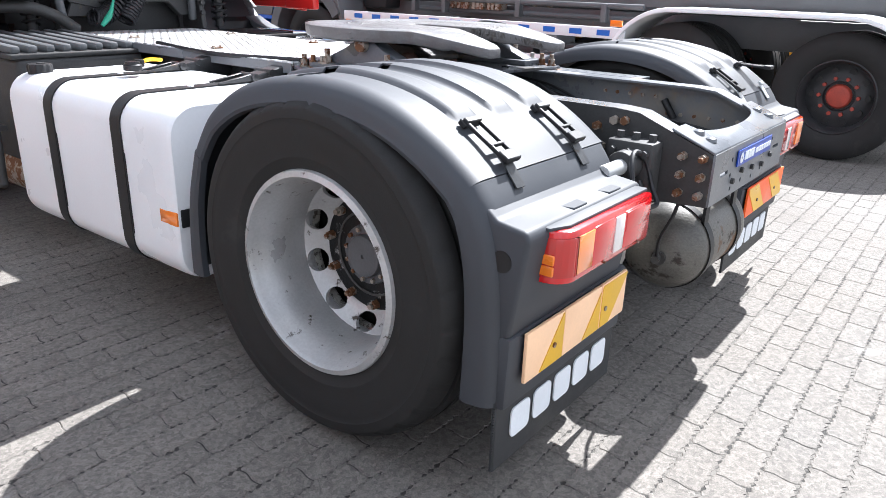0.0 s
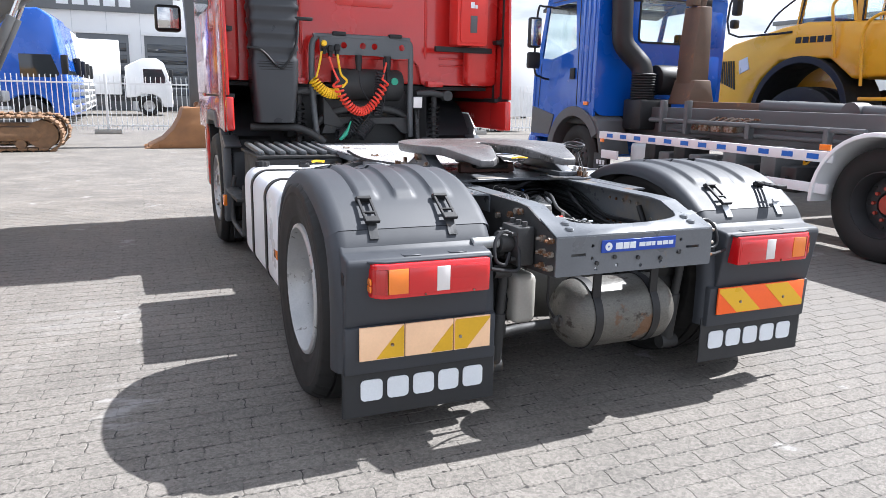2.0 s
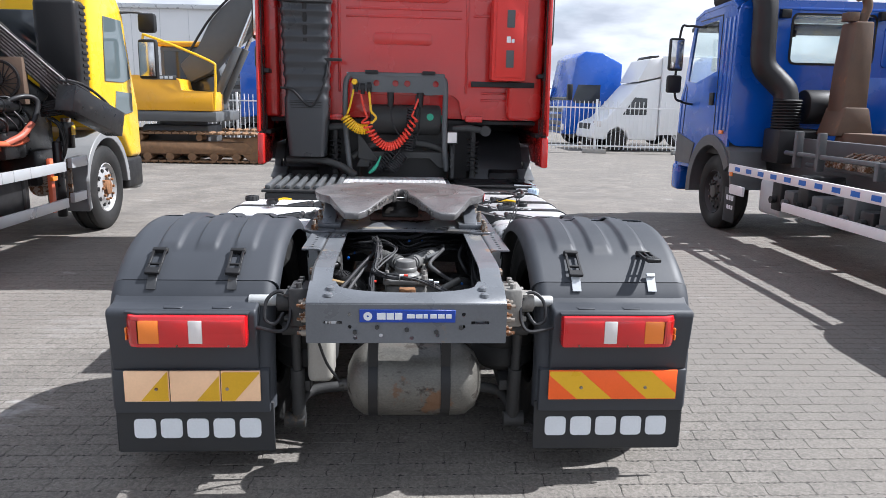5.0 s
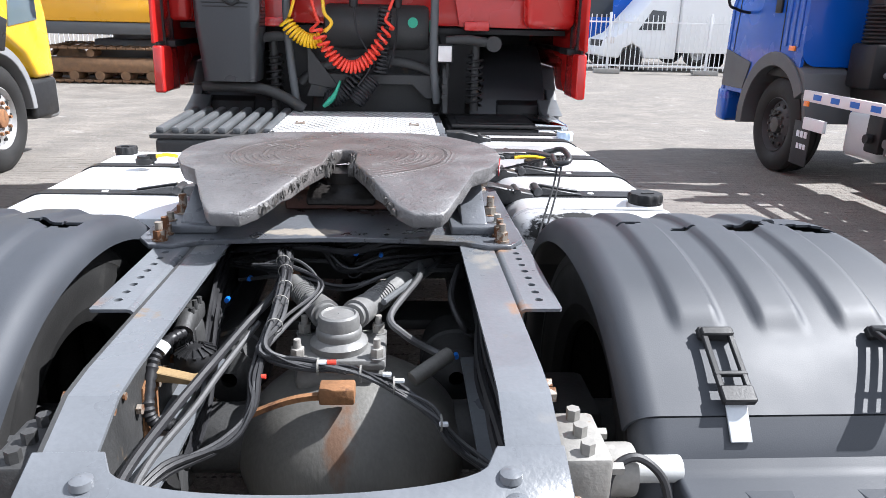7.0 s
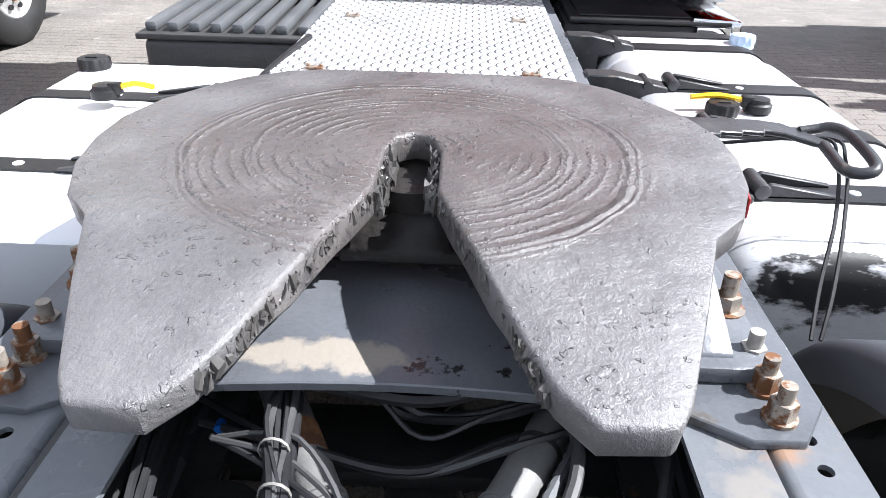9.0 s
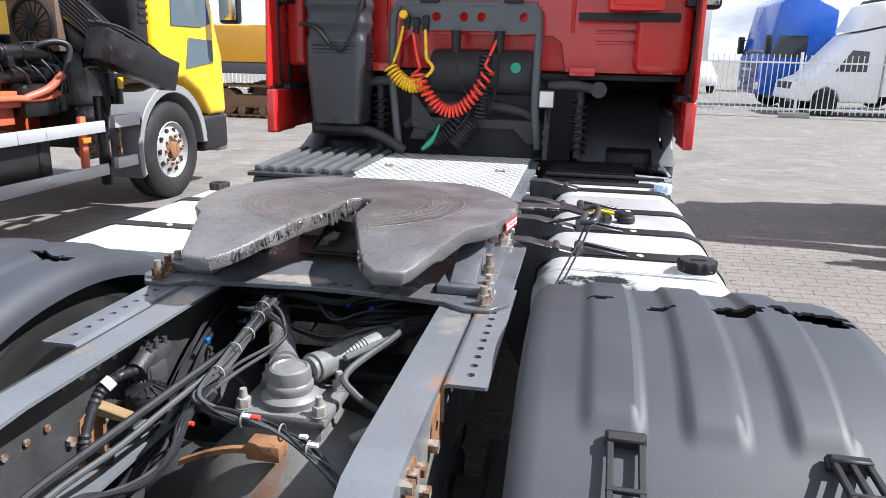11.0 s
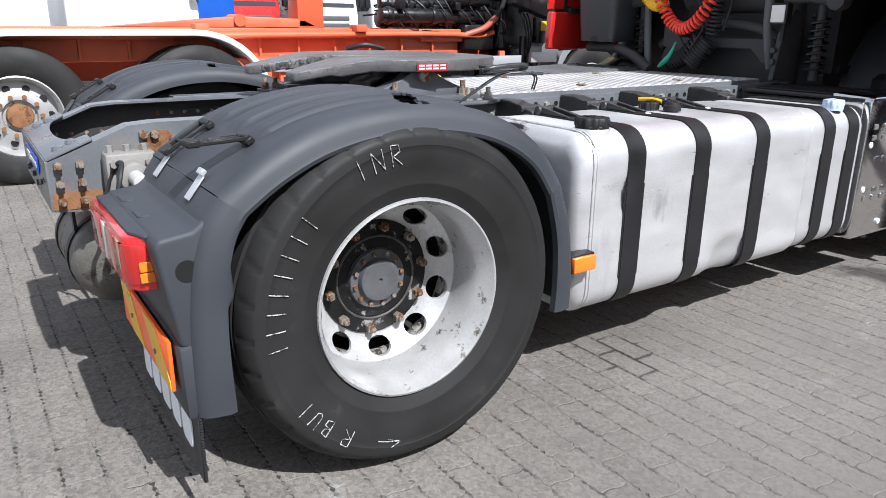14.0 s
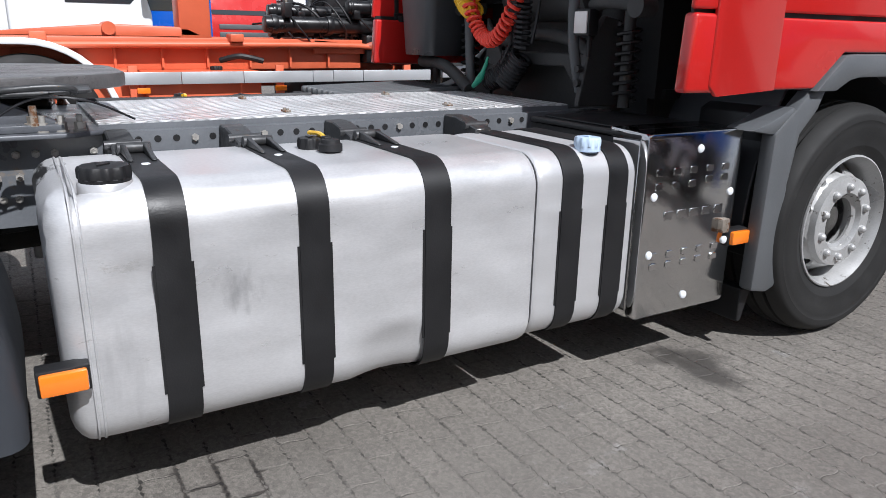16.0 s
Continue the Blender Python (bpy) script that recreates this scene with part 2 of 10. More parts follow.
WHITE = mat("white_paint", (0.78, 0.79, 0.80), 0.4, var=0.04, scale=2, bump=0.004)
FENCE_W = mat("fence_white", (0.76, 0.77, 0.78), 0.45, var=0.06, bump=0.004)
CONCRETE = mat("concrete", (0.34, 0.33, 0.31), 0.85, var=0.15, scale=8, bump=0.05)
FACADE = mat("facade_panel", (0.70, 0.71, 0.72), 0.5, var=0.04, scale=0.6, bump=0.004)
DARKWIN = glass("dark_window", (0.03, 0.035, 0.04), 0.06)
WINDOW = glass("cab_glass", (0.10, 0.13, 0.14), 0.04)
SIGN_GREY = mat("sign_grey", (0.12, 0.13, 0.14), 0.45, var=0.06)
CHALK = mat("chalk", (0.40, 0.40, 0.39), 0.9, var=0.3, scale=60, bump=0.02, spots=(0.06, 0.06, 0.06), spot_at=0.50, spot_scale=90)
RAILS = mat("hooklift_grey", (0.075, 0.078, 0.082), 0.5, var=0.2, scale=4, bump=0.02, spots=(0.16, 0.10, 0.06), spot_at=0.68, spot_scale=5)
RUSTARM = mat("rusty_arm", (0.11, 0.072, 0.05), 0.7, var=0.3, scale=5, bump=0.04, spots=(0.20, 0.11, 0.06), spot_at=0.6, spot_scale=4)
TAPE_WHITE = mat("marking_white", (0.70, 0.71, 0.73), 0.4, var=0.06)
TAPE_BLUE = mat("marking_blue", (0.01, 0.12, 0.50), 0.4, var=0.06)
SKIRT = mat("silver_side_rail", (0.50, 0.52, 0.54), 0.35, 0.4, var=0.08, scale=3, bump=0.006)


def tread_plate():
    """Aluminium floor plate with raised diamonds."""
    m = mat("tread_plate", (0.72, 0.725, 0.73), 0.36, 0.35, var=0.06, scale=3, bump=0)
    n, l = m.node_tree.nodes, m.node_tree.links
    co = n.new("ShaderNodeTexCoord")
    sq = n.new("ShaderNodeVectorMath"); sq.operation = "MULTIPLY"; sq.inputs[1].default_value = (1.25, 0.75, 0)
    mp = n.new("ShaderNodeMapping"); mp.inputs["Rotation"].default_value = (0, 0, radians(45))
    wv = n.new("ShaderNodeTexVoronoi"); wv.voronoi_dimensions = "2D"; wv.inputs["Scale"].default_value, wv.inputs["Randomness"].default_value = 24, 0.0
    l.new(co.outputs["Object"], sq.inputs[0]); l.new(sq.outputs[0], mp.inputs[0]); l.new(mp.outputs[0], wv.inputs["Vector"])
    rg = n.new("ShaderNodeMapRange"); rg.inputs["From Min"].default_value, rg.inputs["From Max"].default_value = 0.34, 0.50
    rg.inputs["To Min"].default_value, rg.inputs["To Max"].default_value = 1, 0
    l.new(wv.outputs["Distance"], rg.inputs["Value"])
    bp = n.new("ShaderNodeBump"); bp.inputs["Strength"].default_value, bp.inputs["Distance"].default_value = 1.0, 0.007
    l.new(rg.outputs[0], bp.inputs["Height"]); l.new(bp.outputs[0], n["Principled BSDF"].inputs["Normal"])
    b = n["Principled BSDF"]
    # relief shading put into the colour: darker between diamonds, lighter on top
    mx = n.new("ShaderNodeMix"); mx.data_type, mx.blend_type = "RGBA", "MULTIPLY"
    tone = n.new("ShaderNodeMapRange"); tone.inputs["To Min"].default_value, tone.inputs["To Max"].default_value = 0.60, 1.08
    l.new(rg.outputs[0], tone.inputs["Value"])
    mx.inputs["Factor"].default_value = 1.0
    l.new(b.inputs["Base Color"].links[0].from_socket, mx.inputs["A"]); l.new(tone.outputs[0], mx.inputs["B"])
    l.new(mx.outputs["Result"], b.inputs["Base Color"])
    return m


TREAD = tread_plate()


def stain(m, centre, size, color, rough=None, ragged=0.5, scale=5.0, soft=0.25, most=1.0, stretch=(1, 1, 1)):
    """Adds one ragged stain to a material, about a place in the world."""
    n, l = m.node_tree.nodes, m.node_tree.links
    b = n["Principled BSDF"]
    ge = n.new("ShaderNodeNewGeometry")
    su = n.new("ShaderNodeVectorMath"); su.operation = "SUBTRACT"; su.inputs[1].default_value = centre
    di = n.new("ShaderNodeVectorMath"); di.operation = "DIVIDE"; di.inputs[1].default_value = size
    ln = n.new("ShaderNodeVectorMath"); ln.operation = "LENGTH"
    mp = n.new("ShaderNodeMapping"); mp.inputs["Scale"].default_value = stretch
    no = n.new("ShaderNodeTexNoise"); no.inputs["Scale"].default_value, no.inputs["Detail"].default_value, no.inputs["Roughness"].default_value = scale, 6, 0.62
    l.new(ge.outputs["Position"], su.inputs[0]); l.new(su.outputs[0], di.inputs[0]); l.new(di.outputs[0], ln.inputs[0])
    l.new(ge.outputs["Position"], mp.inputs[0]); l.new(mp.outputs[0], no.inputs["Vector"])
    ad = n.new("ShaderNodeMath"); ad.operation = "MULTIPLY_ADD"
    ad.inputs[1].default_value = 4 * ragged
    l.new(no.outputs["Fac"], ad.inputs[0]); l.new(ln.outputs["Value"], ad.inputs[2])
    rg = n.new("ShaderNodeMapRange")
    mid = 1.0 + 2 * ragged - ragged
    rg.inputs["From Min"].default_value, rg.inputs["From Max"].default_value = mid - soft, mid + soft
    rg.inputs["To Min"].default_value, rg.inputs["To Max"].default_value = most, 0.0
    l.new(ad.outputs[0], rg.inputs["Value"])
    mx = n.new("ShaderNodeMix"); mx.data_type = "RGBA"
    l.new(rg.outputs[0], mx.inputs["Factor"]); l.new(b.inputs["Base Color"].links[0].from_socket, mx.inputs["A"])
    mx.inputs["B"].default_value = (*color, 1)
    l.new(mx.outputs["Result"], b.inputs["Base Color"])
    if rough is not None:
        mr = n.new("ShaderNodeMix"); mr.inputs["B"].default_value = rough
        l.new(rg.outputs[0], mr.inputs["Factor"]); l.new(b.inputs["Roughness"].links[0].from_socket, mr.inputs["A"])
        l.new(mr.outputs["Result"], b.inputs["Roughness"])
    return m


def coupling_top():
    """Steel plate under old grease: circular scuffs round the kingpin, drops and lumps."""
    m = mat("coupling_top", (0.112, 0.109, 0.110), 0.38, 0.1, spec=0.7, var=0.25, scale=8, bump=0, spots=(0.13, 0.12, 0.115), spot_at=0.60, spot_scale=4)
    n, l = m.node_tree.nodes, m.node_tree.links
    b = n["Principled BSDF"]
    ge = n.new("ShaderNodeNewGeometry")
    mp = n.new("ShaderNodeMapping"); mp.inputs["Location"].default_value = (0.011, -0.63, 0); mp.inputs["Scale"].default_value = (1.0, 1.05, 0.0)
    l.new(ge.outputs["Position"], mp.inputs[0])
    wv = n.new("ShaderNodeTexWave"); wv.wave_type, wv.rings_direction = "RINGS", "Z"
    wv.inputs["Scale"].default_value, wv.inputs["Distortion"].default_value, wv.inputs["Detail"].default_value, wv.inputs["Detail Scale"].default_value = 15.0, 2.2, 5.0, 9.0
    l.new(mp.outputs[0], wv.inputs["Vector"])
    ln = n.new("ShaderNodeVectorMath"); ln.operation = "LENGTH"
    l.new(mp.outputs[0], ln.inputs[0])
    fade = n.new("ShaderNodeMapRange"); fade.inputs["From Min"].default_value, fade.inputs["From Max"].default_value = 0.31, 0.37
    fade.inputs["To Min"].default_value, fade.inputs["To Max"].default_value = 1.0, 0.0
    l.new(ln.outputs["Value"], fade.inputs["Value"])
    noi = n.new("ShaderNodeTexNoise"); noi.inputs["Scale"].default_value, noi.inputs["Detail"].default_value, noi.inputs["Roughness"].default_value = 26, 7, 0.7
    l.new(ge.outputs["Position"], noi.inputs["Vector"])
    drop = n.new("ShaderNodeTexNoise"); drop.inputs["Scale"].default_value, drop.inputs["Detail"].default_value = 74, 2.5
    l.new(ge.outputs["Position"], drop.inputs["Vector"])
    dr = n.new("ShaderNodeMapRange"); dr.inputs["From Min"].default_value, dr.inputs["From Max"].default_value = 0.635, 0.67
    l.new(drop.outputs["Fac"], dr.inputs["Value"])
    cl = n.new("ShaderNodeTexNoise"); cl.inputs["Scale"].default_value = 5
    l.new(ge.outputs["Position"], cl.inputs["Vector"])
    keep = n.new("ShaderNodeMapRange"); keep.inputs["From Min"].default_value, keep.inputs["From Max"].default_value = 0.42, 0.58
    l.new(cl.outputs["Fac"], keep.inputs["Value"])
    dm = n.new("ShaderNodeMath"); dm.operation = "MULTIPLY"; l.new(dr.outputs[0], dm.inputs[0]); l.new(keep.outputs[0], dm.inputs[1])
    crest = n.new("ShaderNodeMath"); crest.operation = "POWER"; crest.inputs[1].default_value = 3.0; l.new(wv.outputs["Fac"], crest.inputs[0])
    ring = n.new("ShaderNodeMath"); ring.operation = "MULTIPLY"; l.new(crest.outputs[0], ring.inputs[0]); l.new(fade.outputs[0], ring.inputs[1])
    patch = n.new("ShaderNodeTexNoise"); patch.inputs["Scale"].default_value, patch.inputs["Detail"].default_value = 9, 3
    l.new(ge.outputs["Position"], patch.inputs["Vector"])
    pr = n.new("ShaderNodeMapRange"); pr.inputs["From Min"].default_value, pr.inputs["From Max"].default_value = 0.42, 0.6
    l.new(patch.outputs["Fac"], pr.inputs["Value"])
    ring2 = n.new("ShaderNodeMath"); ring2.operation = "MULTIPLY"; l.new(ring.outputs[0], ring2.inputs[0]); l.new(pr.outputs[0], ring2.inputs[1])
    h1 = n.new("ShaderNodeMath"); h1.operation = "MULTIPLY_ADD"; h1.inputs[1].default_value = 0.48
    l.new(ring2.outputs[0], h1.inputs[0]); l.new(noi.outputs["Fac"], h1.inputs[2])
    # two deep scores where the trailer's plate has turned
    wob = n.new("ShaderNodeTexNoise"); wob.inputs["Scale"].default_value, wob.inputs["Detail"].default_value = 8, 4
    l.new(ge.outputs["Position"], wob.inputs["Vector"])
    off = n.new("ShaderNodeMath"); off.operation = "MULTIPLY_ADD"; off.inputs[1].default_value = 0.035
    l.new(wob.outputs["Fac"], off.inputs[0]); l.new(ln.outputs["Value"], off.inputs[2])
    for radius, wide, deep in ((0.250, 0.007, 0.9), (0.338, 0.010, 1.3), (0.352, 0.005, 0.7)):
        di = n.new("ShaderNodeMath"); di.operation = "SUBTRACT"; di.inputs[1].default_value = radius
        ab = n.new("ShaderNodeMath"); ab.operation = "ABSOLUTE"
        rr = n.new("ShaderNodeMapRange"); rr.inputs["From Max"].default_value, rr.inputs["To Min"].default_value, rr.inputs["To Max"].default_value = wide, deep, 0.0
        l.new(off.outputs[0], di.inputs[0]); l.new(di.outputs[0], ab.inputs[0]); l.new(ab.outputs[0], rr.inputs["Value"])
        pm = n.new("ShaderNodeMath"); pm.operation = "MULTIPLY"; l.new(rr.outputs[0], pm.inputs[0]); l.new(noi.outputs["Fac"], pm.inputs[1])
        hs = n.new("ShaderNodeMath"); hs.operation = "ADD"; l.new(h1.outputs[0], hs.inputs[0]); l.new(pm.outputs[0], hs.inputs[1])
        h1 = hs
    h2 = n.new("ShaderNodeMath"); h2.operation = "MULTIPLY_ADD"; h2.inputs[1].default_value = 0.6
    l.new(dm.outputs[0], h2.inputs[0]); l.new(h1.outputs[0], h2.inputs[2])
    bp = n.new("ShaderNodeBump"); bp.inputs["Strength"].default_value, bp.inputs["Distance"].default_value = 1.0, 0.006
    l.new(h2.outputs[0], bp.inputs["Height"]); l.new(bp.outputs[0], b.inputs["Normal"])
    # brown grease inside the scuffed circle
    mx = n.new("ShaderNodeMix"); mx.data_type = "RGBA"
    ff = n.new("ShaderNodeMath"); ff.operation = "MULTIPLY"; ff.inputs[1].default_value = 0.75
    l.new(fade.outputs[0], ff.inputs[0]); l.new(ff.outputs[0], mx.inputs["Factor"])
    l.new(b.inputs["Base Color"].links[0].from_socket, mx.inputs["A"]); mx.inputs["B"].default_value = (0.088, 0.078, 0.074, 1)
    l.new(mx.outputs["Result"], b.inputs["Base Color"])
    return m


TOP_PLATE = coupling_top()

# ---- mesh helpers ----
def absorb(bm, tmp, m=None):
    """Copies the geometry of tmp into bm, moved by m."""
    vs = [bm.verts.new(m @ v.co if m else v.co) for v in tmp.verts]
    tmp.verts.index_update()
    for f in tmp.faces:
        try:
            bm.faces.new([vs[v.index] for v in f.verts])
        except ValueError:
            pass
    tmp.free()
    return bm


def box(bm, x0, x1, y0, y1, z0, z1, b=0.0, seg=2, m=None):
    t = bmesh.new()
    bmesh.ops.create_cube(t, size=1)
    for v in t.verts:
        v.co = Vector(((x0 + x1) / 2 + v.co.x * (x1 - x0), (y0 + y1) / 2 + v.co.y * (y1 - y0), (z0 + z1) / 2 + v.co.z * (z1 - z0)))
    if b:
        bmesh.ops.bevel(t, geom=t.edges[:], offset=b, segments=seg, profile=0.5, affect="EDGES", clamp_overlap=True)
    return absorb(bm, t, m)


def along(p0, p1):
    p0, p1 = Vector(p0), Vector(p1)
    return Matrix.Translation((p0 + p1) / 2) @ (p1 - p0).to_track_quat("Z", "Y").to_matrix().to_4x4(), (p1 - p0).length


def cyl(bm, p0, p1, r, r2=None, seg=16, b=0.0):
    m, h = along(p0, p1)
    t = bmesh.new()
    bmesh.ops.create_cone(t, cap_ends=True, segments=seg, radius1=r, radius2=r if r2 is None else r2, depth=h)
    if b:
        bmesh.ops.bevel(t, geom=[e for e in t.edges if len(e.link_faces) == 2 and any(len(f.verts) > 4 for f in e.link_faces)], offset=b, segments=2, profile=0.5, affect="EDGES")
    return absorb(bm, t, m)


def beam(bm, p0, p1, w, h, b=0.0, up=(0, 0, 1)):
    """A square bar from p0 to p1, w across and h along up."""
    p0, p1, up = Vector(p0), Vector(p1), Vector(up)
    d = (p1 - p0).normalized()
    s = d.cross(up).normalized()
    u = s.cross(d)
    m = Matrix((s, d, u)).transposed().to_4x4()
    m.translation = (p0 + p1) / 2
    n = (p1 - p0).length
    return box(bm, -w / 2, w / 2, -n / 2, n / 2, -h / 2, h / 2, b, 2, m)


def smooth_line(pts, n=6):
    pts = [Vector(p) for p in pts]
    out = []
    for i in range(len(pts) - 1):
        a, b, c, d = pts[max(i - 1, 0)], pts[i], pts[i + 1], pts[min(i + 2, len(pts) - 1)]
        for k in range(n):
            t = k / n
            out.append(0.5 * ((2 * b) + (c - a) * t + (2 * a - 5 * b + 4 * c - d) * t * t + (3 * b - a - 3 * c + d) * t ** 3))
    return out + [pts[-1]]


def tube(bm, pts, r, seg=8, n=6, cap=True):
    line = smooth_line(pts, n) if n > 1 else [Vector(p) for p in pts]
    rings, up = [], Vector((0.13, 0.21, 0.97)).normalized()
    for i, p in enumerate(line):
        d = (line[min(i + 1, len(line) - 1)] - line[max(i - 1, 0)]).normalized()
        s = d.cross(up)
        s = s.normalized() if s.length > 1e-4 else Vector((1, 0, 0))
        up = s.cross(d).normalized()
        rr = r[i] if isinstance(r, (list, tuple)) else r
        rings.append([bm.verts.new(p + rr * (s * math.cos(a) + up * math.sin(a))) for a in (2 * math.pi * k / seg for k in range(seg))])
    for a, b in zip(rings, rings[1:]):
        for k in range(seg):
            bm.faces.new((a[k], a[(k + 1) % seg], b[(k + 1) % seg], b[k]))
    if cap:
        bm.faces.new(rings[0][::-1]); bm.faces.new(rings[-1])
    return bm


def prism(bm, pts, axis, a, b, bev=0.0, seg=2):
    """A polygon drawn in the plane across axis and pushed from a to b."""
    def at(p, d):
        return Vector({"x": (d, p[0], p[1]), "y": (p[0], d, p[1]), "z": (p[0], p[1], d)}[axis])
    t = bmesh.new()
    lo, hi = [t.verts.new(at(p, a)) for p in pts], [t.verts.new(at(p, b)) for p in pts]
    t.faces.new(lo[::-1]); t.faces.new(hi)
    for i in range(len(pts)):
        j = (i + 1) % len(pts)
        t.faces.new((lo[i], lo[j], hi[j], hi[i]))
    bmesh.ops.recalc_face_normals(t, faces=t.faces[:])
    if bev:
        bmesh.ops.bevel(t, geom=t.edges[:], offset=bev, segments=seg, profile=0.5, affect="EDGES", clamp_overlap=True)
    return absorb(bm, t)


def lathe(bm, prof, centre, axis="x", seg=48, sign=1, close=False):
    """Turns a profile of (along, radius) round an axis through centre."""
    c = Vector(centre)
    rings = []
    for a, r in prof:
        ring = []
        for k in range(seg):
            w = 2 * math.pi * k / seg
            u, v = r * math.cos(w), r * math.sin(w)
            p = {"x": (sign * a, u, v), "y": (u, sign * a, v), "z": (u, v, sign * a)}[axis]
            ring.append(bm.verts.new(c + Vector(p)))
        rings.append(ring)
    pairs = list(zip(rings, rings[1:])) + ([(rings[-1], rings[0])] if close else [])
    for a, b in pairs:
        for k in range(seg):
            bm.faces.new((a[k], a[(k + 1) % seg], b[(k + 1) % seg], b[k]))
    bm.normal_update()
    return bm


def rounded(w, h, r, n=5):
    """The outline of a rounded rectangle about the origin."""
    pts = []
    for cx, cy, a0 in ((w / 2 - r, h / 2 - r, 0), (-w / 2 + r, h / 2 - r, 90), (-w / 2 + r, -h / 2 + r, 180), (w / 2 - r, -h / 2 + r, 270)):
        for k in range(n + 1):
            a = radians(a0 + 90 * k / n)
            pts.append((cx + r * math.cos(a), cy + r * math.sin(a)))
    return pts


SHIFT = Vector((0, 0, 0))


def part(name, bm, material, parent, label="", sharp=38, normals=True):
    """Links a bmesh as one mesh object under a thing or under a part, moved by the group's SHIFT."""
    if SHIFT.length > 0:
        for v in bm.verts:
            v.co += SHIFT
    while parent.parent and parent.parent.parent:
        parent = parent.parent
    me = bpy.data.meshes.new(name)
    if normals:
        bmesh.ops.recalc_face_normals(bm, faces=bm.faces[:])
    bm.to_mesh(me)
    bm.free()
    me.materials.append(material)
    me.shade_smooth()
    me.set_sharp_from_angle(angle=radians(sharp))
    ob = new(name, me)
    ob.parent = parent
    if label:
        tagged(ob, label)
    return ob


def each(name, bm, material, parent, label="", gap=0.0015):
    """Links every loose piece of a bmesh as a part of its own; pieces that touch stay together."""
    bm.verts.index_update()
    left, groups = set(bm.verts), []
    while left:
        todo, isle = [left.pop()], []
        while todo:
            v = todo.pop()
            isle.append(v)
            for e in v.link_edges:
                o = e.other_vert(v)
                if o in left:
                    left.discard(o)
                    todo.append(o)
        lo = [min(v.co[i] for v in isle) - gap for i in range(3)]
        hi = [max(v.co[i] for v in isle) + gap for i in range(3)]
        groups.append([lo, hi, isle])
    done = False
    while not done:
        done = True
        for i in range(len(groups)):
            for j in range(i + 1, len(groups)):
                a, b = groups[i], groups[j]
                if all(a[0][k] <= b[1][k] and b[0][k] <= a[1][k] for k in range(3)):
                    groups[i] = [[min(a[0][k], b[0][k]) for k in range(3)], [max(a[1][k], b[1][k]) for k in range(3)], a[2] + b[2]]
                    del groups[j]
                    done = False
                    break
            if not done:
                break
    groups.sort(key=lambda g: tuple(round(c, 4) for c in g[0]))
    out = []
    for _, _, isle in groups:
        t, idx = B(), {}
        for v in isle:
            idx[v] = t.verts.new(v.co)
        for f in {f for v in isle for f in v.link_faces}:
            t.faces.new([idx[v] for v in f.verts])
        out.append(part(name, t, material, parent, label))
    bm.free()
    return out


def piece(name, me, material, parent, m):
    """A part that shares its mesh with others."""
    ob = new(name, me)
    if not me.materials:
        me.materials.append(material)
    ob.parent = parent
    ob.matrix_basis = m
    return ob


def thing(name, label, category, x=0, y=0, z=0, group="", rz=0):
    return tagged(_at(new(name), pose(x, y, z, 0, 0, rz)), label, category, group)


def _at(ob, m):
    ob.matrix_basis = m
    return ob


def mirror(bm):
    """Flips a bmesh from the right side of the vehicle to its left."""
    for v in bm.verts:
        v.co.x = -v.co.x
    bmesh.ops.reverse_faces(bm, faces=bm.faces[:])
    return bm


def B():
    return bmesh.new()

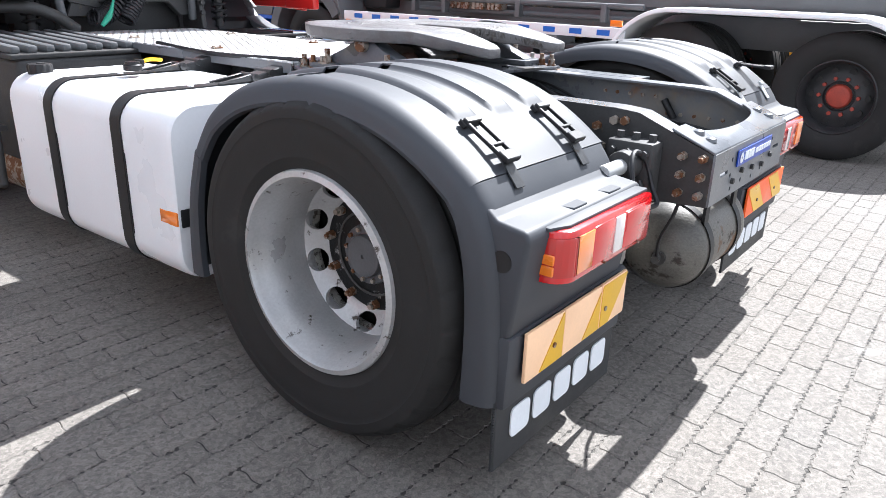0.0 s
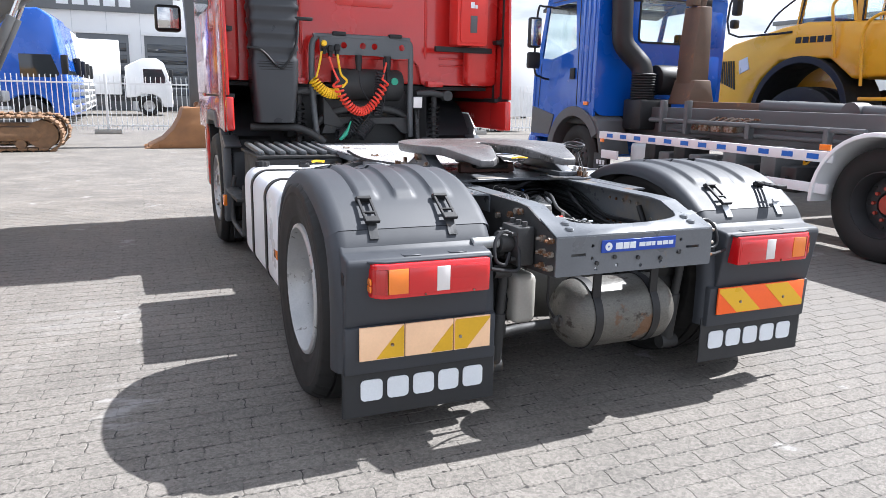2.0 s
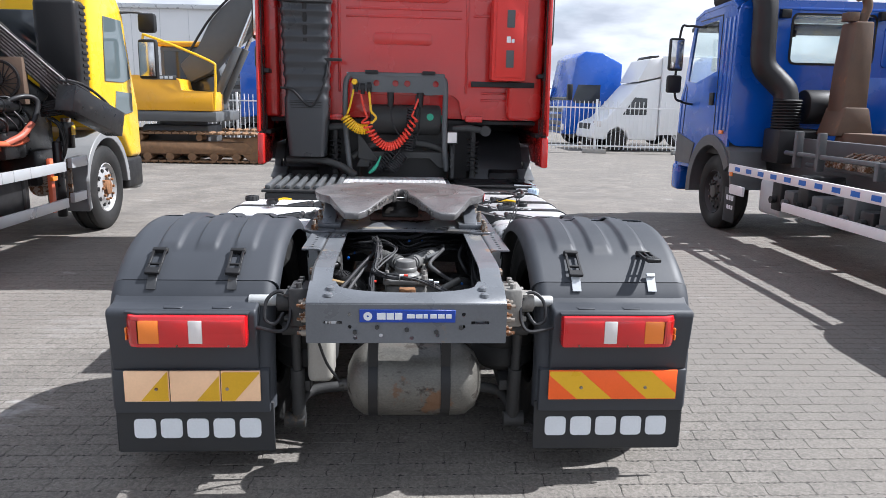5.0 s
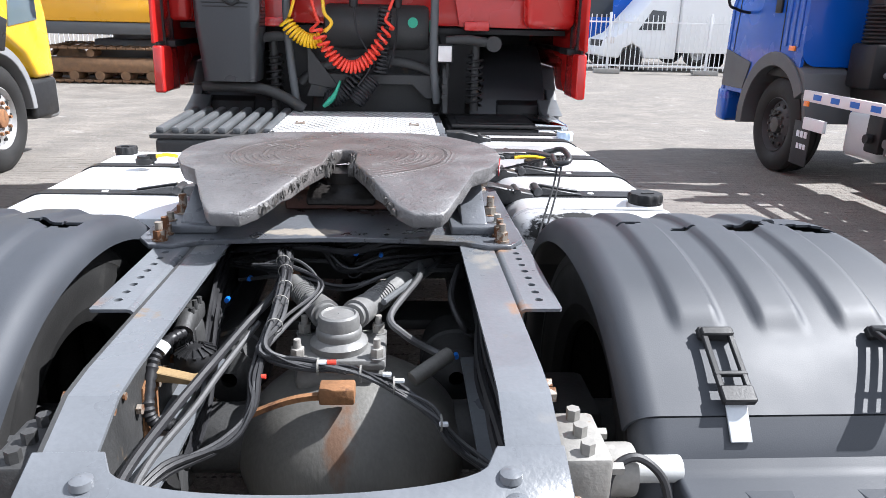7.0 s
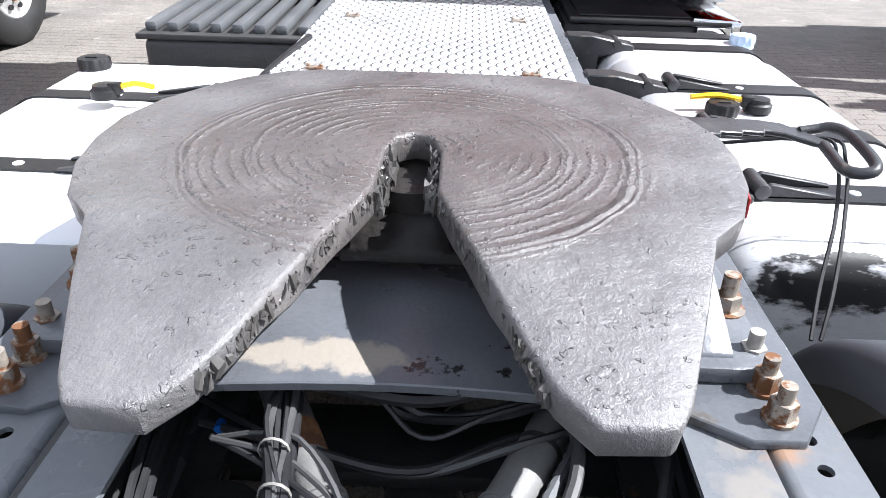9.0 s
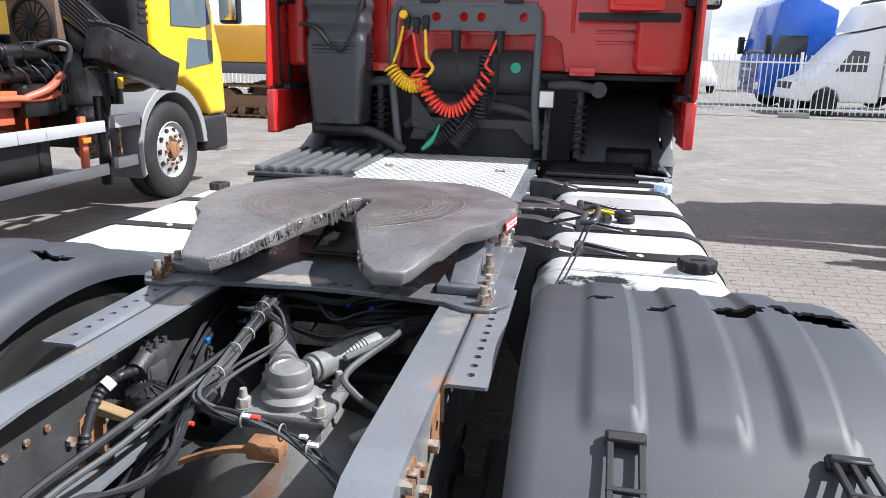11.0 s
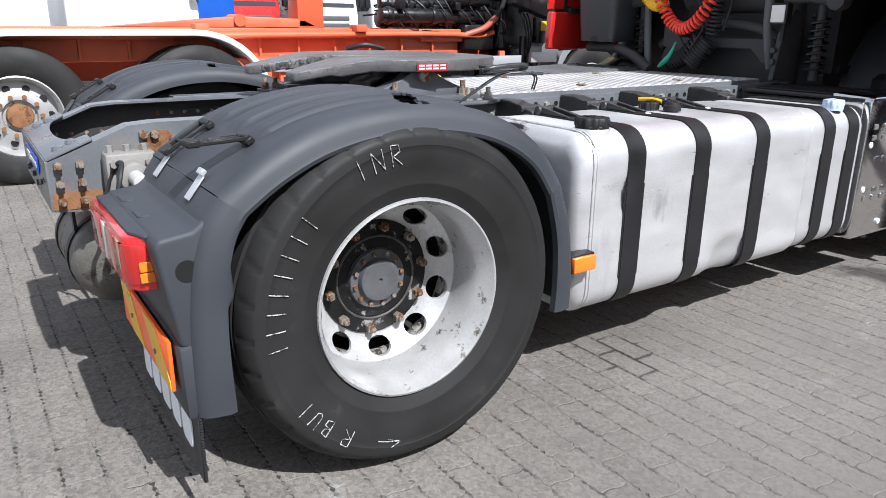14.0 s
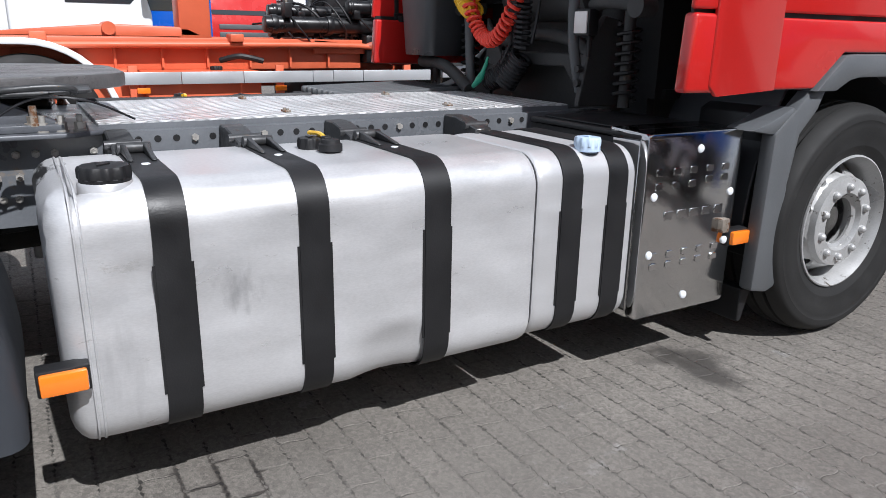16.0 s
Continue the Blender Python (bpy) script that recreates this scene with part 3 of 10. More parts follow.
# ---- ground ----
def paving_material(cells):
    """Grey concrete block paving; cells: whether the joints are drawn by the material, for the far ground."""
    m = mat("paving_far" if cells else "paving_block", (0.159, 0.1458, 0.130), 0.85, var=0.27, scale=1.3, bump=0.07, fine=210, spots=(0.26, 0.253, 0.243), spot_at=0.62, spot_scale=2.2)
    n, l = m.node_tree.nodes, m.node_tree.links
    b = n["Principled BSDF"]
    ge = n.new("ShaderNodeNewGeometry")
    for nd in n:
        if nd.bl_idname == "ShaderNodeMapping":
            l.new(ge.outputs["Position"], nd.inputs[0])
    src = b.inputs["Base Color"].links[0].from_socket
    if cells:
        co = n.new("ShaderNodeTexCoord")
        br = n.new("ShaderNodeTexBrick")
        br.inputs["Scale"].default_value = 1.0
        br.inputs["Brick Width"].default_value, br.inputs["Row Height"].default_value = 0.208, 0.1015
        br.inputs["Mortar Size"].default_value, br.inputs["Mortar Smooth"].default_value = 0.003, 0.6
        br.inputs["Color1"].default_value, br.inputs["Color2"].default_value = (0.86, 0.86, 0.86, 1), (1.12, 1.11, 1.1, 1)
        br.inputs["Mortar"].default_value = (0.66, 0.64, 0.61, 1)
        l.new(co.outputs["Object"], br.inputs["Vector"])
        tint = br.outputs["Color"]
    else:
        oi = n.new("ShaderNodeObjectInfo")
        su = n.new("ShaderNodeMath"); su.operation = "ADD"
        fr = n.new("ShaderNodeMath"); fr.operation = "FRACT"
        l.new(ge.outputs["Random Per Island"], su.inputs[0]); l.new(oi.outputs["Random"], su.inputs[1]); l.new(su.outputs[0], fr.inputs[0])
        mr = n.new("ShaderNodeMapRange"); mr.inputs["To Min"].default_value, mr.inputs["To Max"].default_value = 0.95, 1.05
        l.new(fr.outputs[0], mr.inputs["Value"])
        tint = mr.outputs[0]
    # stone speckle in the concrete
    sp = n.new("ShaderNodeTexNoise"); sp.inputs["Scale"].default_value, sp.inputs["Detail"].default_value, sp.inputs["Roughness"].default_value = 240, 3, 0.75
    l.new(ge.outputs["Position"], sp.inputs["Vector"])
    sr = n.new("ShaderNodeMapRange"); sr.inputs["From Min"].default_value, sr.inputs["From Max"].default_value = 0.3, 0.7
    sr.inputs["To Min"].default_value, sr.inputs["To Max"].default_value = 0.58, 1.38
    l.new(sp.outputs["Fac"], sr.inputs["Value"])
    # pale stones and dark pits of a few millimetres
    vo = n.new("ShaderNodeTexVoronoi"); vo.inputs["Scale"].default_value = 95
    l.new(ge.outputs["Position"], vo.inputs["Vector"])
    sx = n.new("ShaderNodeSeparateColor"); l.new(vo.outputs["Color"], sx.inputs[0])
    vr = n.new("ShaderNodeMapRange"); vr.inputs["From Min"].default_value, vr.inputs["From Max"].default_value = 0.0, 1.0
    vr.inputs["To Min"].default_value, vr.inputs["To Max"].default_value = 0.74, 1.26
    l.new(sx.outputs[0], vr.inputs["Value"])
    sq = n.new("ShaderNodeMath"); sq.operation = "MULTIPLY"
    l.new(sr.outputs[0], sq.inputs[0]); l.new(vr.outputs[0], sq.inputs[1])
    m0 = n.new("ShaderNodeMix"); m0.data_type, m0.blend_type = "RGBA", "MULTIPLY"
    m0.inputs["Factor"].default_value = 1.0
    l.new(src, m0.inputs["A"]); l.new(sq.outputs[0], m0.inputs["B"])
    src = m0.outputs["Result"]
    mx = n.new("ShaderNodeMix"); mx.data_type, mx.blend_type = "RGBA", "MULTIPLY"
    mx.inputs["Factor"].default_value = 1.0
    l.new(src, mx.inputs["A"]); l.new(tint, mx.inputs["B"])
    l.new(mx.outputs["Result"], b.inputs["Base Color"])
    return m


PAVE_FAR, PAVE = paving_material(True), paving_material(False)
JOINT = mat("joint_sand", (0.150, 0.140, 0.126), 0.95, var=0.3, scale=20, bump=0.08, fine=300, spots=(0.03, 0.028, 0.025), spot_at=0.47, spot_scale=12)
# a broad darker area to the right, then oil, tyre rubber and lime marks on the paving
for surface in (PAVE, JOINT):
    stain(surface, (2.5, 1.4, 0), (1.9, 3.6, 9), (0.140, 0.129, 0.116), ragged=0.5, scale=0.9, soft=0.5, most=0.75)
    stain(surface, (1.13, 2.86, 0), (0.36, 0.22, 9), (0.045, 0.041, 0.038), 0.5, ragged=0.45, scale=5, soft=0.2, most=0.85)
    stain(surface, (1.07, 1.03, 0), (0.26, 0.18, 9), (0.095, 0.082, 0.074), ragged=1.0, scale=12, soft=0.3, most=0.55)
    stain(surface, (-1.96, 0.09, 0), (0.26, 0.42, 9), (0.36, 0.35, 0.34), ragged=0.9, scale=7, soft=0.3, most=0.7, stretch=(0.7, 1.6, 1))
    stain(surface, (-2.2, 1.6, 0), (0.9, 0.8, 9), (0.27, 0.262, 0.25), ragged=1.0, scale=4, soft=0.4, most=0.4, stretch=(0.5, 2.5, 1))
    stain(surface, (0.3, -1.9, 0), (0.9, 0.5, 9), (0.08, 0.076, 0.072), ragged=1.1, scale=6, soft=0.25, most=0.6)
stain(JOINT, (1.07, 1.03, 0), (0.26, 0.19, 9), (0.018, 0.016, 0.015), ragged=0.4, scale=9, soft=0.15, most=1.0)


def joint_dirt(m, origin):
    """Dirt that has crept from the joints into the block edges, black where oil dripped."""
    n, l = m.node_tree.nodes, m.node_tree.links
    b = n["Principled BSDF"]
    ge = n.new("ShaderNodeNewGeometry")
    wob = n.new("ShaderNodeTexNoise"); wob.inputs["Scale"].default_value = 60
    l.new(ge.outputs["Position"], wob.inputs["Vector"])
    wm = n.new("ShaderNodeVectorMath"); wm.operation = "MULTIPLY_ADD"
    wm.inputs[1].default_value = (0.016, 0.016, 0)
    l.new(wob.outputs["Color"], wm.inputs[0]); l.new(ge.outputs["Position"], wm.inputs[2])
    su = n.new("ShaderNodeVectorMath"); su.operation = "SUBTRACT"
    su.inputs[1].default_value = (origin[0] + 0.008, origin[1] + 0.1015 + 0.008, 0)
    l.new(wm.outputs[0], su.inputs[0])
    br = n.new("ShaderNodeTexBrick"); br.inputs["Scale"].default_value = 1.0
    br.inputs["Brick Width"].default_value, br.inputs["Row Height"].default_value = 0.208, 0.1015
    br.inputs["Mortar Size"].default_value, br.inputs["Mortar Smooth"].default_value = 0.011, 0.8
    l.new(su.outputs[0], br.inputs["Vector"])
    no = n.new("ShaderNodeTexNoise"); no.inputs["Scale"].default_value, no.inputs["Detail"].default_value = 7, 5
    l.new(ge.outputs["Position"], no.inputs["Vector"])
    nr = n.new("ShaderNodeMapRange"); nr.inputs["From Min"].default_value, nr.inputs["From Max"].default_value = 0.42, 0.62
    nr.inputs["To Max"].default_value = 0.20
    l.new(no.outputs["Fac"], nr.inputs["Value"])
    s2 = n.new("ShaderNodeVectorMath"); s2.operation = "SUBTRACT"; s2.inputs[1].default_value = (1.07, 1.03, 0)
    d2 = n.new("ShaderNodeVectorMath"); d2.operation = "DIVIDE"; d2.inputs[1].default_value = (0.21, 0.17, 9)
    ln = n.new("ShaderNodeVectorMath"); ln.operation = "LENGTH"
    l.new(ge.outputs["Position"], s2.inputs[0]); l.new(s2.outputs[0], d2.inputs[0]); l.new(d2.outputs[0], ln.inputs[0])
    ar = n.new("ShaderNodeMath"); ar.operation = "MULTIPLY_ADD"; ar.inputs[1].default_value = 1.2
    l.new(no.outputs["Fac"], ar.inputs[0]); l.new(ln.outputs["Value"], ar.inputs[2])
    zr = n.new("ShaderNodeMapRange"); zr.inputs["From Min"].default_value, zr.inputs["From Max"].default_value = 1.40, 1.60
    zr.inputs["To Min"].default_value, zr.inputs["To Max"].default_value = 1.0, 0.0
    l.new(ar.outputs[0], zr.inputs["Value"])
    mm = n.new("ShaderNodeMath"); mm.operation = "MAXIMUM"; l.new(nr.outputs[0], mm.inputs[0]); l.new(zr.outputs[0], mm.inputs[1])
    mu = n.new("ShaderNodeMath"); mu.operation = "MULTIPLY"; l.new(mm.outputs[0], mu.inputs[0]); l.new(br.outputs["Fac"], mu.inputs[1])
    mx = n.new("ShaderNodeMix"); mx.data_type = "RGBA"
    l.new(mu.outputs[0], mx.inputs["Factor"]); l.new(b.inputs["Base Color"].links[0].from_socket, mx.inputs["A"])
    mx.inputs["B"].default_value = (0.040, 0.034, 0.030, 1)
    l.new(mx.outputs["Result"], b.inputs["Base Color"])


joint_dirt(PAVE, (-3.646, -2.807))
# the near paving lies in a shallow bed cut into the one sheet of ground
BED = (-3.646, 4.882, -2.807, 6.2265)


def ground():
    x0, x1, y0, y1 = BED
    f = 900
    bm = B()
    q = lambda *p: bm.faces.new([bm.verts.new(v) for v in p])
    q((-f, -f, 0), (f, -f, 0), (f, y0, 0), (-f, y0, 0))
    q((-f, y1, 0), (f, y1, 0), (f, f, 0), (-f, f, 0))
    q((-f, y0, 0), (x0, y0, 0), (x0, y1, 0), (-f, y1, 0))
    q((x1, y0, 0), (f, y0, 0), (f, y1, 0), (x1, y1, 0))
    me = bpy.data.meshes.new("ground")
    bm.to_mesh(me); bm.free()
    me.materials.append(PAVE_FAR)
    g = tagged(new("ground", me), "grey concrete block paving of a large open yard", "ground", kind="structure")
    bm = B()
    box(bm, x0 - 0.05, x1 + 0.05, y0 - 0.05, y1 + 0.05, -0.1, -0.0021)
    part("joint_bed", bm, JOINT, g)
    return g


GROUND = ground()

# ---- the tractor unit ----
truck = thing("tractor_truck", "red two-axle tractor truck with bare chassis and coupling plate", "truck", 0.02)


ZW = 0.499


def tyre(bm, cx, r=0.499, half=0.1545, sign=1, y=0.0, z=ZW, cuts=True):
    side = [(0.105, 0.282), (0.124, 0.285), (0.131, 0.297), (0.141, 0.325), (0.142, 0.327), (0.1417, 0.330), (0.150, 0.370), (0.153, 0.395), (half, 0.412), (0.1538, 0.428), (0.155, 0.430), (0.1545, 0.434), (0.1535, 0.450), (0.1515, 0.458), (0.147, 0.4635), (0.134, 0.474), (0.118, 0.483), (0.104, 0.489)]
    grooves = [(0.098, 0.490), (0.096, 0.478), (0.086, 0.478), (0.084, 0.4935), (0.040, 0.4985), (0.038, 0.485), (0.026, 0.485), (0.024, 0.5)]
    half_prof = side + grooves
    prof = half_prof + [(-a, q) for a, q in reversed(half_prof)]
    prof = [(a, q * r / 0.5 if q > 0.30 else q) for a, q in prof]
    seg = 288 if cuts else 120
    lathe(bm, prof, (cx, y, z), "x", seg, sign)
    if not cuts:
        return bm
    # cuts across the shoulders
    bm.verts.ensure_lookup_table()
    for i, (a, q) in enumerate(prof):
        if abs(a) < 0.1 or q < 0.46 or abs(a) > 0.149:
            continue
        for k in range(0, seg, 9):
            v = bm.verts[i * seg + (k + (1 if abs(a) > 0.13 else 0)) % seg]
            d = Vector((0, v.co.y - y, v.co.z - z)).normalized()
            v.co -= d * 0.006
    return bm


def disc(bm, cx, y, z, rings, holes, sign, hole_r, hole_at, seg=60):
    """A pressed wheel disc with round hand holes; rings: (radius, outward) from rim to hub."""
    t = B()
    edges = []
    def loop(c, r, n):
        vs = [t.verts.new((0, c[0] + r * math.cos(2 * math.pi * k / n), c[1] + r * math.sin(2 * math.pi * k / n))) for k in range(n)]
        edges.extend(t.edges.new((vs[k], vs[(k + 1) % n])) for k in range(n))
        return vs
    def oval(c, a, r):
        pts = [(0.80 * r * math.cos(2 * math.pi * k / 18), 1.15 * r * math.sin(2 * math.pi * k / 18)) for k in range(18)]
        vs = [t.verts.new((0, c[0] + u * math.cos(a) - v * math.sin(a), c[1] + u * math.sin(a) + v * math.cos(a))) for u, v in pts]
        edges.extend(t.edges.new((vs[k], vs[(k + 1) % 18])) for k in range(18))
        return vs
    loop((0, 0), rings[0][0], seg); loop((0, 0), rings[-1][0], seg)
    walls = []
    for k in range(holes):
        a = 2 * math.pi * (k + 0.5) / holes
        walls.append(oval((hole_at * math.cos(a), hole_at * math.sin(a)), a, hole_r))
    bmesh.ops.triangle_fill(t, use_beauty=True, edges=edges)
    bmesh.ops.subdivide_edges(t, edges=[e for e in t.edges if e.calc_length() > 0.05], cuts=2)
    bmesh.ops.triangulate(t, faces=t.faces[:])
    rs = sorted(rings)
    for v in t.verts:
        v.co.x = sign * np.interp(math.hypot(v.co.y, v.co.z), [q[0] for q in rs], [q[1] for q in rs])
    bmesh.ops.solidify(t, geom=t.faces[:], thickness=0.012 * sign)
    return absorb(bm, t, Matrix.Translation((cx, y, z)))


def nuts(bm, cx, y, z, n, at, r, h, sign, turn=0.0, stud=0.0):
    for k in range(n):
        a = 2 * math.pi * (k + turn) / n
        p = Vector((cx, y + at * math.cos(a), z + at * math.sin(a)))
        cyl(bm, p, p + Vector((sign * h, 0, 0)), r, r * 0.93, 6)
        if stud:
            cyl(bm, p, p + Vector((sign * (h + stud), 0, 0)), r * 0.55, seg=8)


DUSTY = mat("dusty_casting", (0.165, 0.164, 0.160), 0.45, 0.1, var=0.22, scale=12, bump=0.03, spots=(0.20, 0.15, 0.10), spot_at=0.64, spot_scale=9)
HUB_GREY = mat("hub_grey", (0.085, 0.087, 0.092), 0.42, var=0.2, scale=18, bump=0.03, spots=(0.14, 0.12, 0.10), spot_at=0.66, spot_scale=24)
CHIPPED = mat("chipped_black_paint", (0.007, 0.007, 0.007), 0.42, var=0.3, scale=20, bump=0.03, spots=(0.30, 0.29, 0.28), spot_at=0.585, spot_scale=19, rvar=0.1, spec=0.3)


CHIPPED_SEAM = mat("dirty_seam", (0.20, 0.19, 0.17), 0.7, var=0.4, scale=40, bump=0.15, fine=90, spots=(0.03, 0.025, 0.02), spot_at=0.5, spot_scale=45)


STROKES = {
    "I": [[(0.5, 0), (0.5, 1)]], "N": [[(0.1, 0), (0.12, 1), (0.85, 0.02), (0.9, 1)]],
    "B": [[(0.15, 0), (0.12, 1), (0.7, 0.9), (0.68, 0.6), (0.15, 0.5), (0.85, 0.4), (0.8, 0.08), (0.15, 0)]],
    "U": [[(0.1, 1), (0.15, 0.2), (0.4, 0), (0.75, 0.1), (0.85, 1)]], "<": [[(0.95, 0.3), (0, 0.42), (0.35, 0.95)], [(0.02, 0.4), (0.55, 0.16)]],
    "R": [[(0.12, 0), (0.15, 1), (0.7, 0.95), (0.75, 0.62), (0.2, 0.48), (0.85, 0)]]}


def chalk(word, start, span, rad, tall, x, wheel):
    """Chalk letters round the sidewall; angles in degrees from the front, over the top."""
    rng = random.Random(len(word))
    step = span / len(word)
    for k, c in enumerate(word):
        bm = B()
        for line in STROKES[c]:
            pts = []
            for (u0, v0), (u1, v1) in zip(line, line[1:]):
                for s in np.linspace(0, 1, 5):
                    u, v = u0 + (u1 - u0) * s, v0 + (v1 - v0) * s
                    a = radians(start - step * (k + 0.12 + 0.72 * u))
                    q = rad - tall / 2 + tall * v + rng.uniform(-0.0006, 0.0006)
                    bow = 0.0018 * (1 - ((q - 0.42) / 0.035) ** 2)
                    pts.append((x + bow, q * math.cos(a), ZW + q * math.sin(a)))
            tube(bm, pts, 0.0015, 5, 1)
        part("chalk_letter", bm, CHALK, wheel)


def rear_wheel(sign, name):
    w = new("wheel"); w.parent = truck
    tagged(w, "twin rear wheel with worn black tyres and silver steel rims")
    cx = sign * 1.080
    part("tyre", tyre(B(), cx, sign=sign), RUBBER, w)
    part("tyre", tyre(B(), cx - sign * 0.345, sign=sign), RUBBER, w)
    bm = lathe(B(), [(0.126, 0.2860), (0.133, 0.284), (0.135, 0.278), (0.128, 0.274), (0.10, 0.269), (0.085, 0.257), (0.02, 0.251), (-0.06, 0.249), (-0.09, 0.257), (-0.12, 0.276)], (cx, 0, ZW), "x", 72, sign)
    bmesh.ops.solidify(bm, geom=bm.faces[:], thickness=0.008)
    part("rim", bm, RIM, w, "silver steel rim with chipped paint")
    cx -= sign * 0.055
    bm = disc(B(), cx - sign * 0.035, 0, ZW, [(0.251, 0.040), (0.240, 0.030), (0.213, 0.002), (0.185, -0.016), (0.15, -0.020), (0.141, -0.020)], 10, sign, 0.0325, 0.2155)
    part("disc", bm, RIM, w, "silver wheel disc with round hand holes")
    bm = B()
    cyl(bm, (cx - sign * 0.2, 0, ZW), (cx - sign * 0.052, 0, ZW), 0.205, seg=40)
    part("brake_drum", bm, HUB, w)
    bm = lathe(B(), [(-0.056, 0.251), (-0.053, 0.2415), (-0.040, 0.2405), (-0.030, 0.243), (-0.026, 0.2515)], (cx, 0, ZW), "x", 60, sign)
    part("disc_seam", bm, CHIPPED_SEAM, w, "dirty welded seam round the disc")
    if sign > 0:
        for word, start, span, rad, tall in (("INR", 117, 22, 0.415, 0.054), ("IIIIIIII", 189, 54, 0.405, 0.050), ("R", 240, 8, 0.412, 0.046), ("BUI", 229, 19, 0.408, 0.046), ("<", 263, 15, 0.415, 0.034)):
            chalk(word, start, span, rad, tall, cx + 0.2100, w)
    bm = B()
    cyl(bm, (cx - sign * 0.10, 0, ZW), (cx - sign * 0.034, 0, ZW), 0.1765, seg=60, b=0.003)
    part("hub_flange", bm, CHIPPED, w, "hub flange with chipped glossy black paint")
    bm = lathe(B(), [(-0.040, 0.132), (-0.031, 0.132), (-0.029, 0.130), (-0.029, 0.127), (-0.031, 0.125), (-0.040, 0.125)], (cx, 0, ZW), "x", 60, sign)
    part("flange_ring", bm, HUB, w)
    bm = cyl(B(), (cx - sign * 0.06, 0, ZW), (cx - sign * 0.018, 0, ZW), 0.094, 0.091, 48, 0.005)
    cover = part("hub_cover", bm, HUB_GREY, w, "grey hub cover")
    bm = B()
    nuts(bm, cx - sign * 0.019, 0, ZW, 12, 0.079, 0.0078, 0.010, sign, 0.3)
    each("cover_bolt", bm, STEEL, cover)
    bm = lathe(B(), [(-0.03, 0.066), (-0.008, 0.066), (0.000, 0.062), (0.002, 0.054), (0.000, 0.048), (0.000, 0.007), (-0.006, 0.005), (-0.006, 0.0005)], (cx, 0, ZW), "x", 48, sign)
    part("hub_cap", bm, HUB_GREY, w)
    bm = B()
    nuts(bm, cx - sign * 0.040, 0, ZW, 10, 0.158, 0.0155, 0.026, sign, 0.25, 0.012)
    each("wheel_nut", bm, STEEL, w)
    return w


FRONT_Y = 3.64


def front_wheel(sign, y=FRONT_Y):
    w = new("wheel"); w.parent = truck
    tagged(w, "front wheel with silver steel rim and domed hub")
    cx = sign * 1.048
    part("tyre", tyre(B(), cx, sign=sign, y=y, cuts=False), RUBBER, w)
    bm = lathe(B(), [(0.126, 0.2860), (0.133, 0.284), (0.135, 0.278), (0.122, 0.272), (0.085, 0.257), (0.02, 0.251), (-0.12, 0.276)], (cx, y, ZW), "x", 72, sign)
    bmesh.ops.solidify(bm, geom=bm.faces[:], thickness=0.008)
    part("rim", bm, RIM, w)
    bm = disc(B(), cx + sign * 0.03, y, ZW, [(0.258, -0.03), (0.230, 0.012), (0.195, 0.075), (0.165, 0.09), (0.105, 0.09), (0.10, 0.07)], 10, sign, 0.027, 0.222)
    part("disc", bm, RIM, w)
    bm = lathe(B(), [(0.095, 0.195), (0.125, 0.19), (0.128, 0.175), (0.128, 0.125), (0.11, 0.115), (0.06, 0.11)], (cx, y, ZW), "x", 48, sign)
    bmesh.ops.solidify(bm, geom=bm.faces[:], thickness=0.005)
    trim = part("wheel_trim", bm, RIM, w, "silver wheel nut ring")
    for k in range(10):
        a = 2 * math.pi * (k + 0.5) / 10
        at = (cx, y + 0.152 * math.cos(a), ZW + 0.152 * math.sin(a))
        bm = lathe(B(), [(0.120, 0.0175), (0.133, 0.0175), (0.141, 0.0150), (0.147, 0.009), (0.149, 0.0005)], at, "x", 12, sign)
        part("nut_cap", bm, RIM, trim)
    bm = B()
    cyl(bm, (cx - sign * 0.05, y, ZW), (cx + sign * 0.035, y, ZW), 0.108, seg=32, b=0.006)
    cyl(bm, (cx - sign * 0.1, y, ZW), (cx + sign * 0.070, y, ZW), 0.066, 0.060, seg=32, b=0.008)
    cyl(bm, (cx - sign * 0.18, y, ZW), (cx - sign * 0.06, y, ZW), 0.2, seg=32)
    part("hub", bm, HUB, w)


for sgn in (1, -1):
    rear_wheel(sgn, "rear")
    front_wheel(sgn)

# weathering of the chassis paint
for place, size, tone in (((0.42, 0.20, 0.92), (0.05, 0.05, 0.03), (0.22, 0.12, 0.06)), ((0.41, -0.185, 0.90), (0.04, 0.06, 0.08), (0.21, 0.105, 0.045)), ((-0.475, -0.16, 0.90), (0.07, 0.05, 0.06), (0.20, 0.10, 0.045)), ((0.37, 0.12, 0.905), (0.06, 0.13, 0.05), (0.17, 0.155, 0.135)), ((0.37, -0.32, 0.875), (0.05, 0.14, 0.05), (0.18, 0.145, 0.10)), ((-0.34, 0.20, 0.905), (0.06, 0.10, 0.05), (0.16, 0.155, 0.15))):
    stain(FRAME, place, size, tone, 0.8, ragged=0.5, scale=30, soft=0.25, most=0.75)
stain(FRAME, (0.405, -0.30, 0.80), (0.05, 0.50, 0.13), (0.215, 0.185, 0.145), 0.75, ragged=0.7, scale=9, soft=0.4, most=0.7)
stain(FRAME, (0.405, -0.70, 0.70), (0.05, 0.10, 0.07), (0.20, 0.10, 0.05), 0.85, ragged=0.6, scale=22, soft=0.2, most=0.8)
# tan strip on the mounting plate, sunlight put into its colour
stain(FWSIDE, (-0.10, 0.31, 0.913), (0.17, 0.06, 0.05), (0.27, 0.24, 0.20), 0.75, ragged=0.3, scale=14, soft=0.06, most=0.85)
